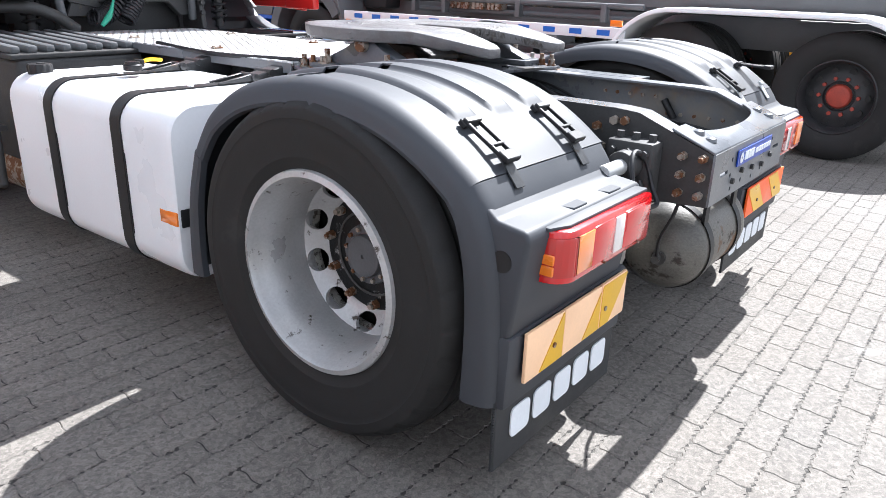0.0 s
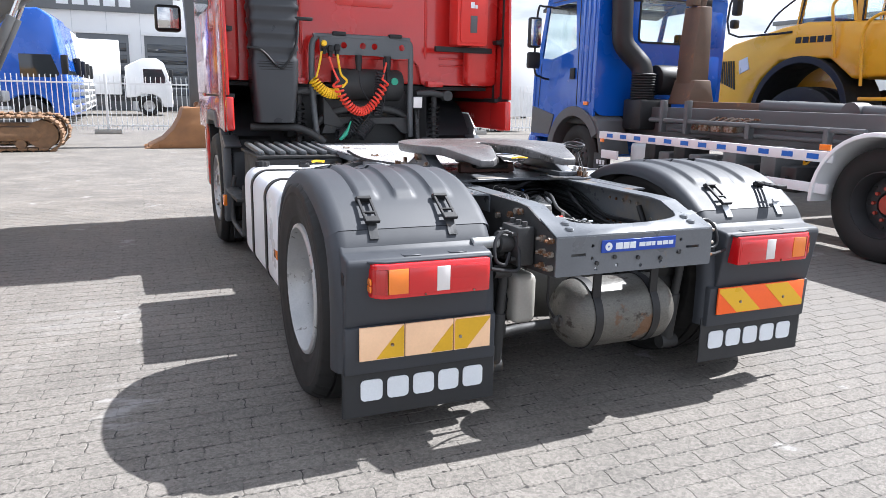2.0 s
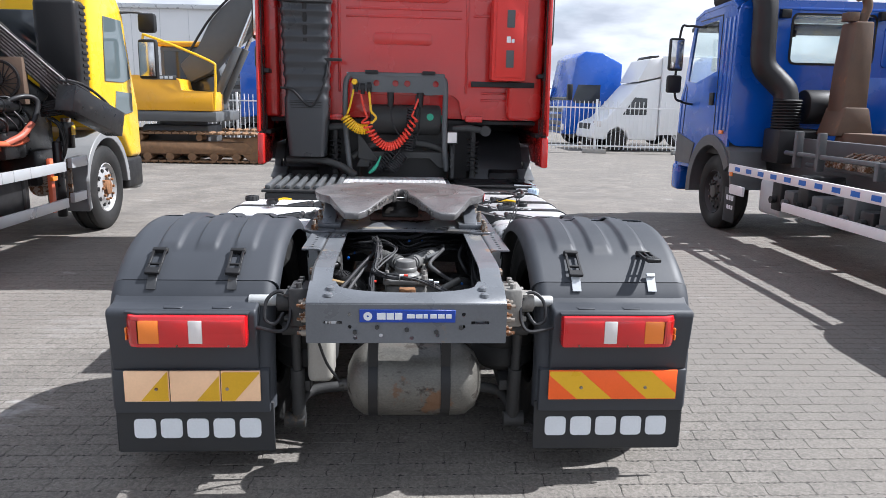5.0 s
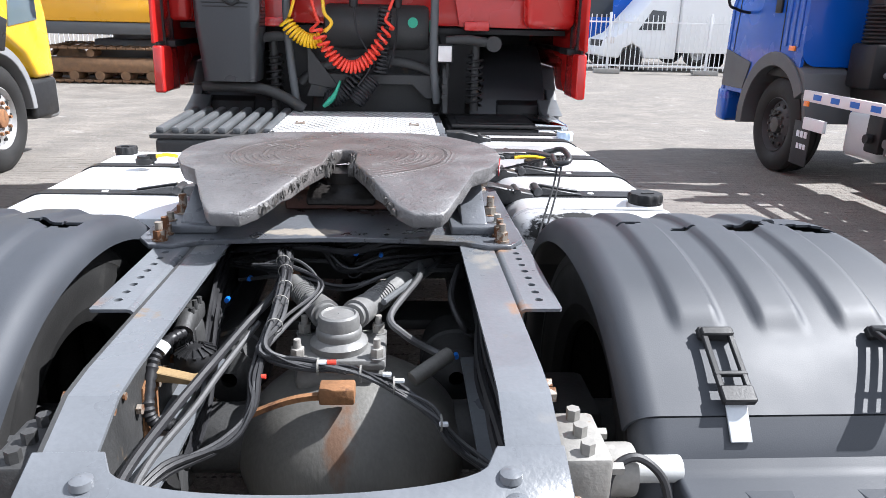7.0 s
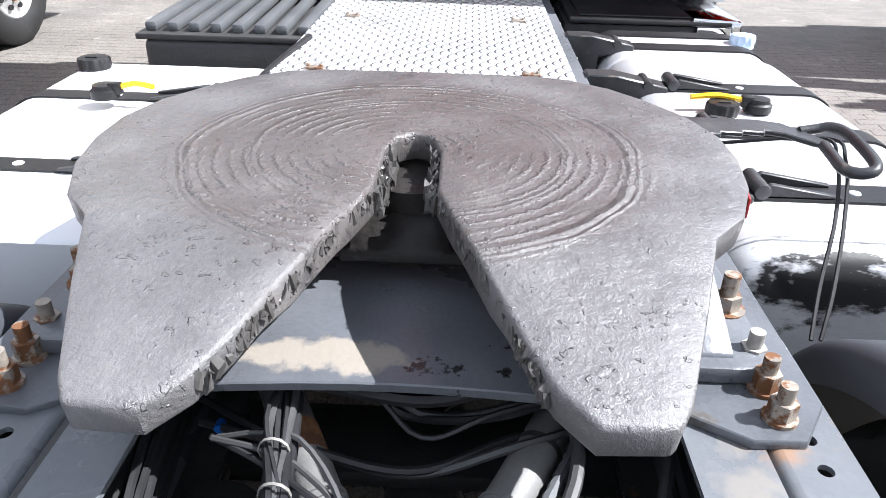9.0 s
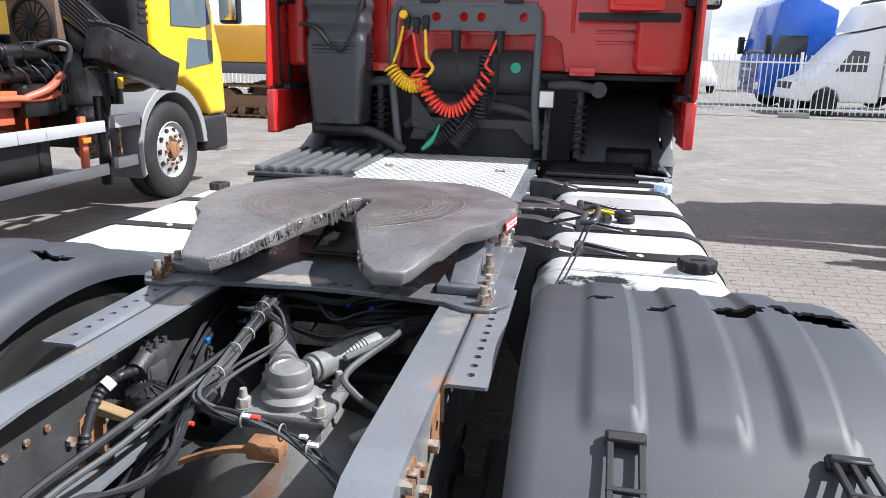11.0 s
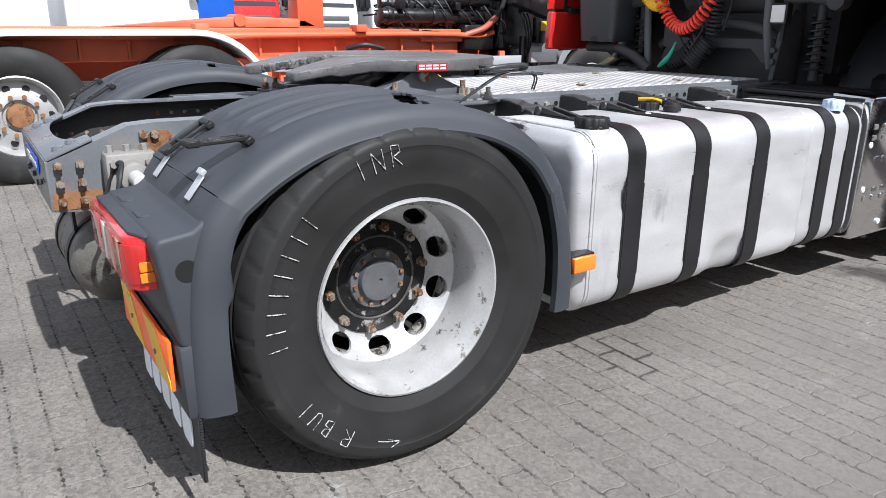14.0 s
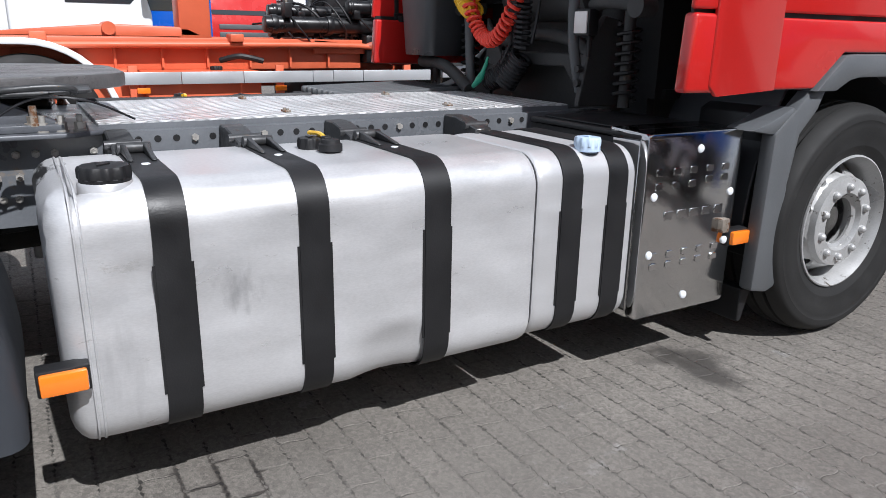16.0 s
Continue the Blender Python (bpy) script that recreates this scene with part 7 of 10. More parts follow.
def air_intake():
    a = new("air_intake"); a.parent = truck
    tagged(a, "tall dark ribbed plastic air intake duct")
    bm, loops = B(), []
    zs = [1.12, 1.14, 1.30, 1.42] + list(np.arange(1.58, 3.5, 0.02))
    for i, z in enumerate(zs):
        w = np.interp(z, [1.12, 1.42, 1.62, 1.95, 2.6, 3.5], [0.30, 0.355, 0.345, 0.37, 0.41, 0.36])
        dep = np.interp(z, [1.12, 1.42, 1.62, 1.95, 3.5], [0.26, 0.28, 0.24, 0.24, 0.24])
        k = 0.0 if z < 1.58 else (0.018 if int(round((z - 1.58) / 0.02)) % 5 in (0, 1) else 0.0)
        loops.append([bm.verts.new((-0.815 + px, 2.78 + py, z)) for px, py in rounded(w + k, dep + k, 0.05, 4)])
    n = len(loops[0])
    for p, q in zip(loops, loops[1:]):
        for i in range(n):
            bm.faces.new((p[i], p[(i + 1) % n], q[(i + 1) % n], q[i]))
    bm.faces.new(loops[0][::-1]); bm.faces.new(loops[-1])
    part("duct", bm, DUCT, a)
    bm = B()
    loops = []
    for k in range(33):
        z = 1.42 + k * 0.005
        w = 0.35 + (0.012 if k % 4 < 2 else 0.0)
        loops.append([bm.verts.new((-0.815 + px, 2.78 + py, z)) for px, py in rounded(w, w - 0.09, 0.06, 4)])
    for p, q in zip(loops, loops[1:]):
        for i in range(len(p)):
            bm.faces.new((p[i], p[(i + 1) % len(p)], q[(i + 1) % len(p)], q[i]))
    part("bellows", bm, BLACK, a)
    bm = box(B(), -0.832, -0.798, 2.652, 2.662, 2.05, 3.45, 0.004)
    part("seam", bm, BLACK, a)
    bm = B()
    tube(bm, [(-1.02, 2.66, 1.68), (-0.92, 2.64, 1.66), (-0.82, 2.63, 1.56), (-0.75, 2.63, 1.55), (-0.66, 2.63, 1.72), (-0.63, 2.68, 1.92)], 0.010, 8)
    tube(bm, [(-1.06, 2.72, 2.38), (-0.9, 2.64, 2.36), (-0.60, 2.66, 2.36)], 0.012, 8)
    box(bm, -0.66, -0.52, 2.66, 2.70, 1.90, 1.925, 0.004)
    each("stay", bm, BLACK, a)
    bm = tube(B(), [(-1.0, 2.80, 1.08), (-0.70, 2.74, 1.08), (-0.55, 2.74, 1.04), (-0.42, 2.76, 0.96)], 0.032, 10)
    part("support_pipe", bm, DARKFRAME, a)


air_intake()


def coil_hose(a, b, sag, turns, r, rw, material, name, lead0=None, lead1=None):
    """A hanging coiled hose from a to b."""
    a, b = Vector(a), Vector(b)
    pts, n = [], turns * 9
    for k in range(n + 1):
        t = k / n
        c = a.lerp(b, t) + Vector((0, 0, -4 * sag * t * (1 - t)))
        d = ((b - a) + Vector((0, 0, -4 * sag * (1 - 2 * t)))).normalized()
        s = d.cross(Vector((0, 1, 0))).normalized()
        u = s.cross(d)
        w = 2 * math.pi * turns * t
        pts.append(c + r * (s * math.cos(w) + u * math.sin(w)))
    bm = tube(B(), pts, rw, 6, 1)
    if lead0:
        tube(bm, [lead0, Vector(lead0).lerp(pts[0], 0.5) + Vector((0, 0, -0.02)), pts[0]], rw * 1.05, 6)
    if lead1:
        tube(bm, [pts[-1], Vector(lead1).lerp(pts[-1], 0.5), lead1], rw * 1.05, 6)
    return part(name, bm, material, truck)


def hose_stand():
    h = new("hose_stand"); h.parent = truck
    tagged(h, "dark tubular stand carrying the trailer hoses")
    bm = tube(B(), [(-0.46, 2.80, 0.95), (-0.50, 2.80, 1.35), (-0.50, 2.80, 1.70), (-0.47, 2.80, 1.785), (-0.42, 2.80, 1.80), (0.26, 2.80, 1.80), (0.32, 2.80, 1.78), (0.345, 2.80, 1.70), (0.345, 2.80, 1.25), (0.37, 2.84, 1.0)], 0.024, 10, 5)
    part("frame_tube", bm, MACHINE_GREY, h)
    t, edges = B(), []
    def loop(vs):
        edges.extend(t.edges.new((vs[i], vs[(i + 1) % len(vs)])) for i in range(len(vs)))
    loop([t.verts.new((x, 2.785, z)) for x, z in ((-0.44, 1.80), (-0.33, 1.82), (-0.20, 1.82), (-0.17, 1.79), (0.09, 1.79), (0.12, 1.82), (0.27, 1.82), (0.34, 1.76), (0.34, 1.65), (0.20, 1.64), (0.05, 1.66), (-0.30, 1.66), (-0.44, 1.68))])
    for x in (-0.24, -0.08, 0.02, 0.26):
        loop([t.verts.new((x + 0.026 * math.cos(a), 2.785, 1.735 + 0.026 * math.sin(a))) for a in (2 * math.pi * i / 14 for i in range(14))])
    bmesh.ops.triangle_fill(t, use_beauty=True, edges=edges)
    bmesh.ops.solidify(t, geom=t.faces[:], thickness=0.006)
    part("coupling_panel", absorb(B(), t), MACHINE_GREY, h)
    bm = B()
    for x, z in ((-0.41, 1.71), (-0.355, 1.69), (-0.30, 1.70)):
        cyl(bm, (x, 2.77, z - 0.05), (x, 2.77, z + 0.04), 0.018, seg=10)
        box(bm, x - 0.022, x + 0.022, 2.745, 2.785, z - 0.01, z + 0.03, 0.005)
    for x in (-0.12, 0.13):
        cyl(bm, (x, 2.77, 1.54), (x, 2.77, 1.66), 0.024, 0.03, seg=12)
    for x in (-0.28, 0.20):
        box(bm, x - 0.055, x + 0.055, 2.76, 2.81, 1.81, 1.84, 0.006)
    each("hose_coupling", bm, BLACK, h)
    bm = lathe(B(), [(2.70, 0.001), (2.70, 0.02), (2.72, 0.026), (2.74, 0.02)], (-0.42, 0, 1.74), "y", 14)
    part("yellow_coupling", bm, HOSE_Y, h)
    wl_ = new("work_lamp"); wl_.parent = truck
    tagged(wl_, "small square work lamp with clear lens")
    bm = box(B(), 0.36, 0.46, 2.785, 2.84, 1.235, 1.345, 0.01)
    cyl(bm, (0.43, 2.82, 1.15), (0.43, 2.82, 1.24), 0.012, seg=8)
    part("housing", bm, BLACK, wl_)
    bm = box(B(), 0.37, 0.45, 2.778, 2.788, 1.245, 1.335, 0.006)
    part("lens", bm, LENS_WHITE, wl_)
    bm = prism(B(), [(-0.40, 1.10), (-0.20, 1.06), (-0.40, 1.32)], "y", 2.85, 2.87, 0.003, 1)
    part("gusset", bm, DARKFRAME, truck)
    coil_hose((-0.51, 2.74, 1.46), (-0.30, 2.72, 1.36), 0.05, 13, 0.036, 0.0088, HOSE_Y, "yellow_coil_hose", (-0.43, 2.76, 1.68), (-0.26, 2.74, 1.42))
    bm = tube(B(), [(-0.30, 2.76, 1.66), (-0.29, 2.74, 1.56), (-0.28, 2.72, 1.50), (-0.24, 2.70, 1.45), (-0.28, 2.70, 1.40)], 0.010, 8)
    part("yellow_hose_end", bm, HOSE_Y, truck)
    coil_hose((-0.34, 2.68, 1.44), (0.09, 2.70, 1.46), 0.24, 22, 0.031, 0.0088, HOSE_R, "red_coil_hose", (-0.37, 2.76, 1.64), (0.12, 2.76, 1.62))
    coil_hose((0.06, 2.74, 1.54), (0.03, 2.76, 1.18), 0.0, 16, 0.034, 0.009, CABLE, "black_coil_cable", (0.10, 2.77, 1.64))
    coil_hose((-0.30, 2.80, 1.02), (-0.10, 2.82, 1.16), 0.05, 12, 0.045, 0.010, CABLE, "black_coil_cable")
    coil_hose((-0.12, 2.78, 1.0), (-0.02, 2.80, 1.14), 0.0, 9, 0.05, 0.010, CABLE, "black_coil_cable")
    bm = tube(B(), [(-0.12, 2.77, 1.56), (-0.10, 2.76, 1.40), (-0.02, 2.74, 1.24), (-0.10, 2.74, 1.10)], 0.006, 6)
    tube(bm, [(0.13, 2.77, 1.56), (0.12, 2.78, 1.36), (0.08, 2.78, 1.20)], 0.008, 6)
    each("thin_cable", bm, CABLE, truck)
    bm = tube(B(), [(-0.20, 2.73, 1.13), (-0.24, 2.72, 1.04), (-0.30, 2.71, 0.98)], [0.006, 0.007, 0.008, 0.009, 0.011, 0.013, 0.016, 0.018, 0.018, 0.016, 0.014, 0.012, 0.010], 10)
    part("green_plug", bm, GREEN, truck)


hose_stand()


def bay_lines():
    """Hoses, cables and the valve in the open bay over the axle."""
    v = new("level_valve"); v.parent = truck
    tagged(v, "black brake valve with hoses and a round filter")
    off = Vector((0, 0.13, -0.03))
    def put(bm):
        for v_ in bm.verts:
            v_.co -= off
        return bm
    bm = box(B(), -0.362, -0.305, -0.01, 0.06, 0.73, 0.80, 0.012)
    box(bm, -0.35, -0.31, 0.0, 0.09, 0.79, 0.83, 0.008)
    for k in range(7):
        box(bm, -0.366 + 0.008 * k, -0.360 + 0.008 * k, -0.014 + 0.006 * (k % 2), 0.064, 0.74, 0.795 + 0.008 * (k % 3), 0.001, 1)
    for y, h in ((0.01, 0.842), (0.035, 0.850), (0.07, 0.844)):
        for x in (-0.342, -0.318):
            cyl(bm, (x, y, 0.80), (x, y, h), 0.0075, 0.006, 8)
    cyl(bm, (-0.33, -0.03, 0.80), (-0.33, 0.02, 0.82), 0.022, seg=12)
    each("valve_section", put(bm), DARKFRAME, v)
    bm = lathe(B(), [(0.70, 0.030), (0.715, 0.044), (0.745, 0.047), (0.760, 0.040), (0.768, 0.022), (0.770, 0.001)], (-0.305, -0.035, 0), "z", 28)
    part("filter", put(bm), BLACK, v, "round black ribbed air filter")
    bm = B()
    for k in range(14):
        w = 2 * math.pi * k / 14
        beam(bm, (-0.305 + 0.018 * math.cos(w), -0.035 + 0.018 * math.sin(w), 0.770), (-0.305 + 0.044 * math.cos(w), -0.035 + 0.044 * math.sin(w), 0.757), 0.005, 0.008)
    each("filter_rib", put(bm), BLACK, v)
    pts = smooth_line([(-0.325, -0.02, 0.80), (-0.35, -0.08, 0.80), (-0.368, -0.12, 0.77), (-0.368, -0.17, 0.70), (-0.355, -0.17, 0.66), (-0.33, -0.14, 0.64)], 10)
    bm = tube(B(), pts, [0.0135 if i % 2 else 0.0105 for i in range(len(pts))], 10, 1)
    part("corrugated_hose", put(bm), CABLE, v)
    bm = cyl(B(), (-0.352, -0.085, 0.80), (-0.36, -0.10, 0.79), 0.0155, seg=12)
    part("hose_clip", put(bm), LETTER, v)
    bm = prism(B(), [(-0.375, 0.735), (-0.29, 0.725), (-0.27, 0.735), (-0.27, 0.745), (-0.29, 0.738), (-0.375, 0.76)], "y", -0.13, -0.10, 0.002, 1)
    part("bracket", put(bm), mat("yellow_rust", (0.24, 0.165, 0.08), 0.7, var=0.3, scale=20, bump=0.04, spots=(0.2, 0.10, 0.045), spot_at=0.55, spot_scale=14), v)
    bm = prism(B(), [(-0.19, 0.63), (-0.10, 0.63), (-0.09, 0.70), (-0.12, 0.76), (-0.17, 0.74)], "x", -0.3775, -0.374)
    part("rust_patch", put(bm), RUST, v)
    rng = random.Random(11)
    def cable(pts, r, material=CABLE, name="loom_cable", spread=0.0, seg=6):
        d = [Vector((rng.uniform(-spread, spread), rng.uniform(-spread, spread), rng.uniform(-spread, spread) * 0.7)) for _ in pts]
        return part(name, tube(B(), [Vector(p) + e - off for p, e in zip(pts, d)], r, seg), material, truck)
    # the loom: down from the coupling, over the axle and away to the right
    main = [(-0.17, 0.40, 0.85), (-0.165, 0.30, 0.865), (-0.13, 0.16, 0.855), (-0.13, 0.0, 0.825), (-0.15, -0.09, 0.785), (-0.06, -0.11, 0.765), (0.02, -0.12, 0.755), (0.11, -0.15, 0.745), (0.20, -0.20, 0.705), (0.25, -0.25, 0.665), (0.33, -0.30, 0.62)]
    for k in range(7):
        cable(main, rng.choice((0.0032, 0.004, 0.005)), GREY_TUBE if k % 3 == 0 else CABLE, spread=0.013)
    branch = [(-0.15, 0.36, 0.86), (-0.135, 0.16, 0.85), (-0.14, 0.0, 0.81), (-0.16, -0.12, 0.745), (-0.165, -0.19, 0.70), (-0.20, -0.25, 0.66), (-0.30, -0.30, 0.64), (-0.35, -0.42, 0.62)]
    for k in range(6):
        cable(branch, rng.choice((0.0035, 0.005, 0.0065)), GREY_TUBE if k == 2 else CABLE, spread=0.011)
    for k in range(3):
        cable([(-0.24, 0.30, 0.84), (-0.13, 0.22 + 0.03 * k, 0.86), (-0.05, 0.14, 0.84), (-0.12, 0.02, 0.80), (-0.16, -0.06, 0.77), (-0.10, -0.11, 0.765), (0.03, -0.12, 0.755)], 0.004, GREY_TUBE if k else CABLE, spread=0.01)
    cable([(-0.34, -0.52, 0.68), (-0.33, -0.38, 0.705), (-0.30, -0.23, 0.725), (-0.27, -0.13, 0.745), (-0.21, 0.05, 0.785), (-0.16, 0.17, 0.82), (-0.17, 0.35, 0.83)], 0.010, CABLE, "corrugated_conduit", seg=8)
    cable([(-0.32, -0.52, 0.66), (-0.31, -0.36, 0.69), (-0.27, -0.20, 0.71), (-0.24, -0.08, 0.735), (-0.19, 0.08, 0.775)], 0.0075, GREY_TUBE, "corrugated_conduit", seg=8)
    cable([(0.20, 0.36, 0.82), (0.19, 0.28, 0.81), (0.12, 0.11, 0.78), (0.15, 0.07, 0.75), (0.21, 0.07, 0.71), (0.25, 0.05, 0.70)], 0.009, GREY_TUBE, "corrugated_conduit", seg=8)
    part("sensor", cyl(B(), Vector((0.17, -0.02, 0.675)) - off, Vector((0.262, 0.048, 0.708)) - off, 0.019, seg=14, b=0.005), DIFF, truck)
    # hoses packed under the coupling
    for k in range(12):
        y0 = 0.30 + 0.022 * k
        z0 = rng.uniform(0.76, 0.86)
        cable([(-0.33, y0 + 0.10, z0), (-0.16 + 0.02 * k, y0 + 0.03, z0 + 0.03), (0.0, y0, z0 - 0.01), (0.12, y0 + 0.03, z0 + 0.02), (0.33, y0 + 0.14, z0)], rng.choice((0.004, 0.006, 0.009)), CABLE if k % 5 else GREY_TUBE, spread=0.03)
    # runs along the inside of both rails
    for k in range(6):
        cable([(0.355, 0.80, 0.86 - 0.028 * k), (0.35, 0.33, 0.84 - 0.03 * k), (0.335, 0.0, 0.76 - 0.02 * k), (0.335, -0.28, 0.76 - 0.02 * k), (0.345, -0.55, 0.73 - 0.012 * k)], rng.choice((0.006, 0.009, 0.011)), CABLE, "rail_cable", spread=0.012)
        cable([(-0.355, 0.80, 0.86 - 0.028 * k), (-0.345, 0.33, 0.80 - 0.02 * k), (-0.32, 0.05, 0.66 - 0.02 * k), (-0.30, -0.2, 0.58)], rng.choice((0.006, 0.009)), CABLE, "rail_cable", spread=0.012)
    cable([(0.30, 0.30, 0.84), (0.27, 0.18, 0.80), (0.30, 0.12, 0.74), (0.33, 0.20, 0.70)], 0.008, CABLE, "loom_cable", seg=8)
    bm = cyl(B(), Vector((0.352, -0.25, 0.83)) - off, Vector((0.348, -0.30, 0.76)) - off, 0.014, seg=12, b=0.003)
    part("connector", bm, BLACK, truck)
    # clips and ties
    ties = [(-0.155, 0.26, 0.864), (-0.14, 0.20, 0.86), (-0.13, 0.12, 0.848), (-0.13, 0.05, 0.838), (-0.132, -0.03, 0.815)]
    ring = [(-0.002, 0.017), (-0.002, 0.0185), (0.002, 0.0185), (0.002, 0.017)]
    for p in ties:
        part("cable_tie", lathe(B(), ring, Vector(p) - off, "y", 12), CAST, truck)
    for p in ((-0.03, -0.115, 0.76), (0.06, -0.13, 0.75), (0.13, -0.16, 0.738), (0.225, -0.225, 0.686)):
        part("cable_tie", lathe(B(), ring, Vector(p) - off, "x", 12), CAST, truck)
    for p, w in (((0.14, -0.165, 0.75), 0.011), ((0.115, -0.15, 0.757), 0.009), ((0.23, -0.235, 0.69), 0.009)):
        bm = box(B(), p[0] - w, p[0] + w, p[1] - off.y - 0.005, p[1] - off.y + 0.005, p[2] - off.z - 0.002, p[2] - off.z + 0.005, 0.001, 1)
        part("cable_label", bm, LETTER, truck)
    for p, mt in (((-0.02, -0.12, 0.772), LETTER), ((0.0, -0.12, 0.772), HOSE_R), ((-0.145, -0.13, 0.745), HOSE_R)):
        part("cable_marker", cyl(B(), Vector(p) - off - Vector((0.01, 0, 0)), Vector(p) - off + Vector((0.008, 0, 0)), 0.0055, seg=8), mt, truck)
    for p in ((-0.27, 0.40, 0.77), (-0.29, 0.22, 0.78), (0.02, 0.44, 0.83), (0.09, 0.43, 0.83), (0.28, 0.10, 0.68)):
        q = Vector(p) - off
        part("push_fitting", cyl(B(), q, q - Vector((0, 0.016, 0)), 0.0065, seg=10), TAPE_BLUE, truck)
    bm = box(B(), -0.05, 0.14, 0.38, 0.52, 0.80, 0.88, 0.01)
    for k in range(6):
        cyl(bm, (-0.03 + 0.03 * k, 0.40, 0.88), (-0.03 + 0.03 * k, 0.40, 0.90), 0.010, seg=8)
    part("valve_block", bm, BLACK, truck)


SHIFT.y, SHIFT.z = 0.06, -0.005
bay_lines()
SHIFT.y = SHIFT.z = 0

# ---- vehicles and machines round the tractor ----
def road_wheel(parent, x, y, z, r, w, sign, rim_mat, hub_mat, dish=0.05, twin=False, name="wheel"):
    """A lorry wheel whose outer side looks along sign * x."""
    o = new(name); o.parent = parent
    k = r / 0.5
    prof = [(w / 2 - 0.03, 0.29 * k), (w / 2, 0.33 * k), (w / 2 + 0.004, 0.41 * k), (w / 2 - 0.01, 0.465 * k), (w / 2 - 0.035, 0.495 * k), (w * 0.25, 0.5 * k), (w * 0.24, 0.485 * k), (w * 0.18, 0.485 * k), (w * 0.17, 0.5 * k)]
    prof = prof + [(-a, q) for a, q in reversed(prof)]
    part("tyre", lathe(B(), prof, (x, y, z), "x", 64, sign), RUBBER, o)
    bm = lathe(B(), [(w / 2 - 0.03, 0.30 * k), (w / 2 - 0.02, 0.285 * k), (w / 2 - 0.06, 0.265 * k), (dish - 0.01, 0.255 * k), (dish, 0.22 * k), (dish + 0.03, 0.17 * k), (dish + 0.03, 0.12 * k), (dish, 0.11 * k), (dish, 0.001)], (x, y, z), "x", 48, sign)
    rim = part("rim", bm, rim_mat, o)
    bm = B()
    for i in range(10):
        a = 2 * math.pi * i / 10
        p = Vector((x + sign * (dish - 0.004), y + 0.205 * k * math.cos(a), z + 0.205 * k * math.sin(a)))
        cyl(bm, p, p + Vector((sign * 0.022, 0, 0)), 0.027 * k, seg=12)
    each("hand_hole", bm, BLACK, rim)
    bm = B()
    cyl(bm, (x, y, z), (x + sign * (dish + 0.06), y, z), 0.10 * k, 0.085 * k, 20, 0.006)
    part("hub", bm, hub_mat, o)
    bm = B()
    nuts(bm, x + sign * (dish + 0.028), y, z, 10, 0.145 * k, 0.017 * k, 0.03, sign)
    each("wheel_nut", bm, hub_mat, o)
    if twin:
        part("tyre", lathe(B(), prof, (x - sign * (w + 0.03), y, z), "x", 48, sign), RUBBER, o)
    return o


def arch_band(bm, y, z, r0, r1, x0, x1, a0=0, a1=180, b=0.006):
    arc = [radians(a0 + (a1 - a0) * k / 20) for k in range(21)]
    prism(bm, [(y + r1 * math.cos(a), z + r1 * math.sin(a)) for a in arc] + [(y + r0 * math.cos(a), z + r0 * math.sin(a)) for a in arc[::-1]], "x", x0, x1, b, 1)


def clear_glass():
    m = bpy.data.materials.new("clear_glass")
    m.use_nodes = True
    b = m.node_tree.nodes["Principled BSDF"]
    b.inputs["Base Color"].default_value = (0.86, 0.92, 0.91, 1)
    b.inputs["Roughness"].default_value, b.inputs["Transmission Weight"].default_value, b.inputs["IOR"].default_value = 0.0, 1.0, 1.45
    return m


CLEAR = clear_glass()


def holed(outline, holes, axis, a, b):
    """A flat panel between a and b along an axis, with openings through it."""
    t, edges = B(), []
    def at(p):
        return {"x": (a, p[0], p[1]), "y": (p[0], a, p[1]), "z": (p[0], p[1], a)}[axis]
    for lp in [outline] + list(holes):
        vs = [t.verts.new(at(p)) for p in lp]
        edges.extend(t.edges.new((vs[i], vs[(i + 1) % len(vs)])) for i in range(len(vs)))
    bmesh.ops.triangle_fill(t, use_beauty=True, edges=edges)
    r = bmesh.ops.extrude_face_region(t, geom=t.faces[:])
    move = Vector({"x": (b - a, 0, 0), "y": (0, b - a, 0), "z": (0, 0, b - a)}[axis])
    for v in r["geom"]:
        if isinstance(v, bmesh.types.BMVert):
            v.co += move
    return t


ARCH_GREY = mat("arch_grey", (0.22, 0.225, 0.23), 0.45, var=0.08)
HUB_RED = mat("red_hub", (0.35, 0.05, 0.03), 0.6, var=0.3, scale=16, bump=0.03)
DARK_RIM = mat("dark_rim", (0.03, 0.03, 0.032), 0.55, var=0.3, scale=9, bump=0.03)


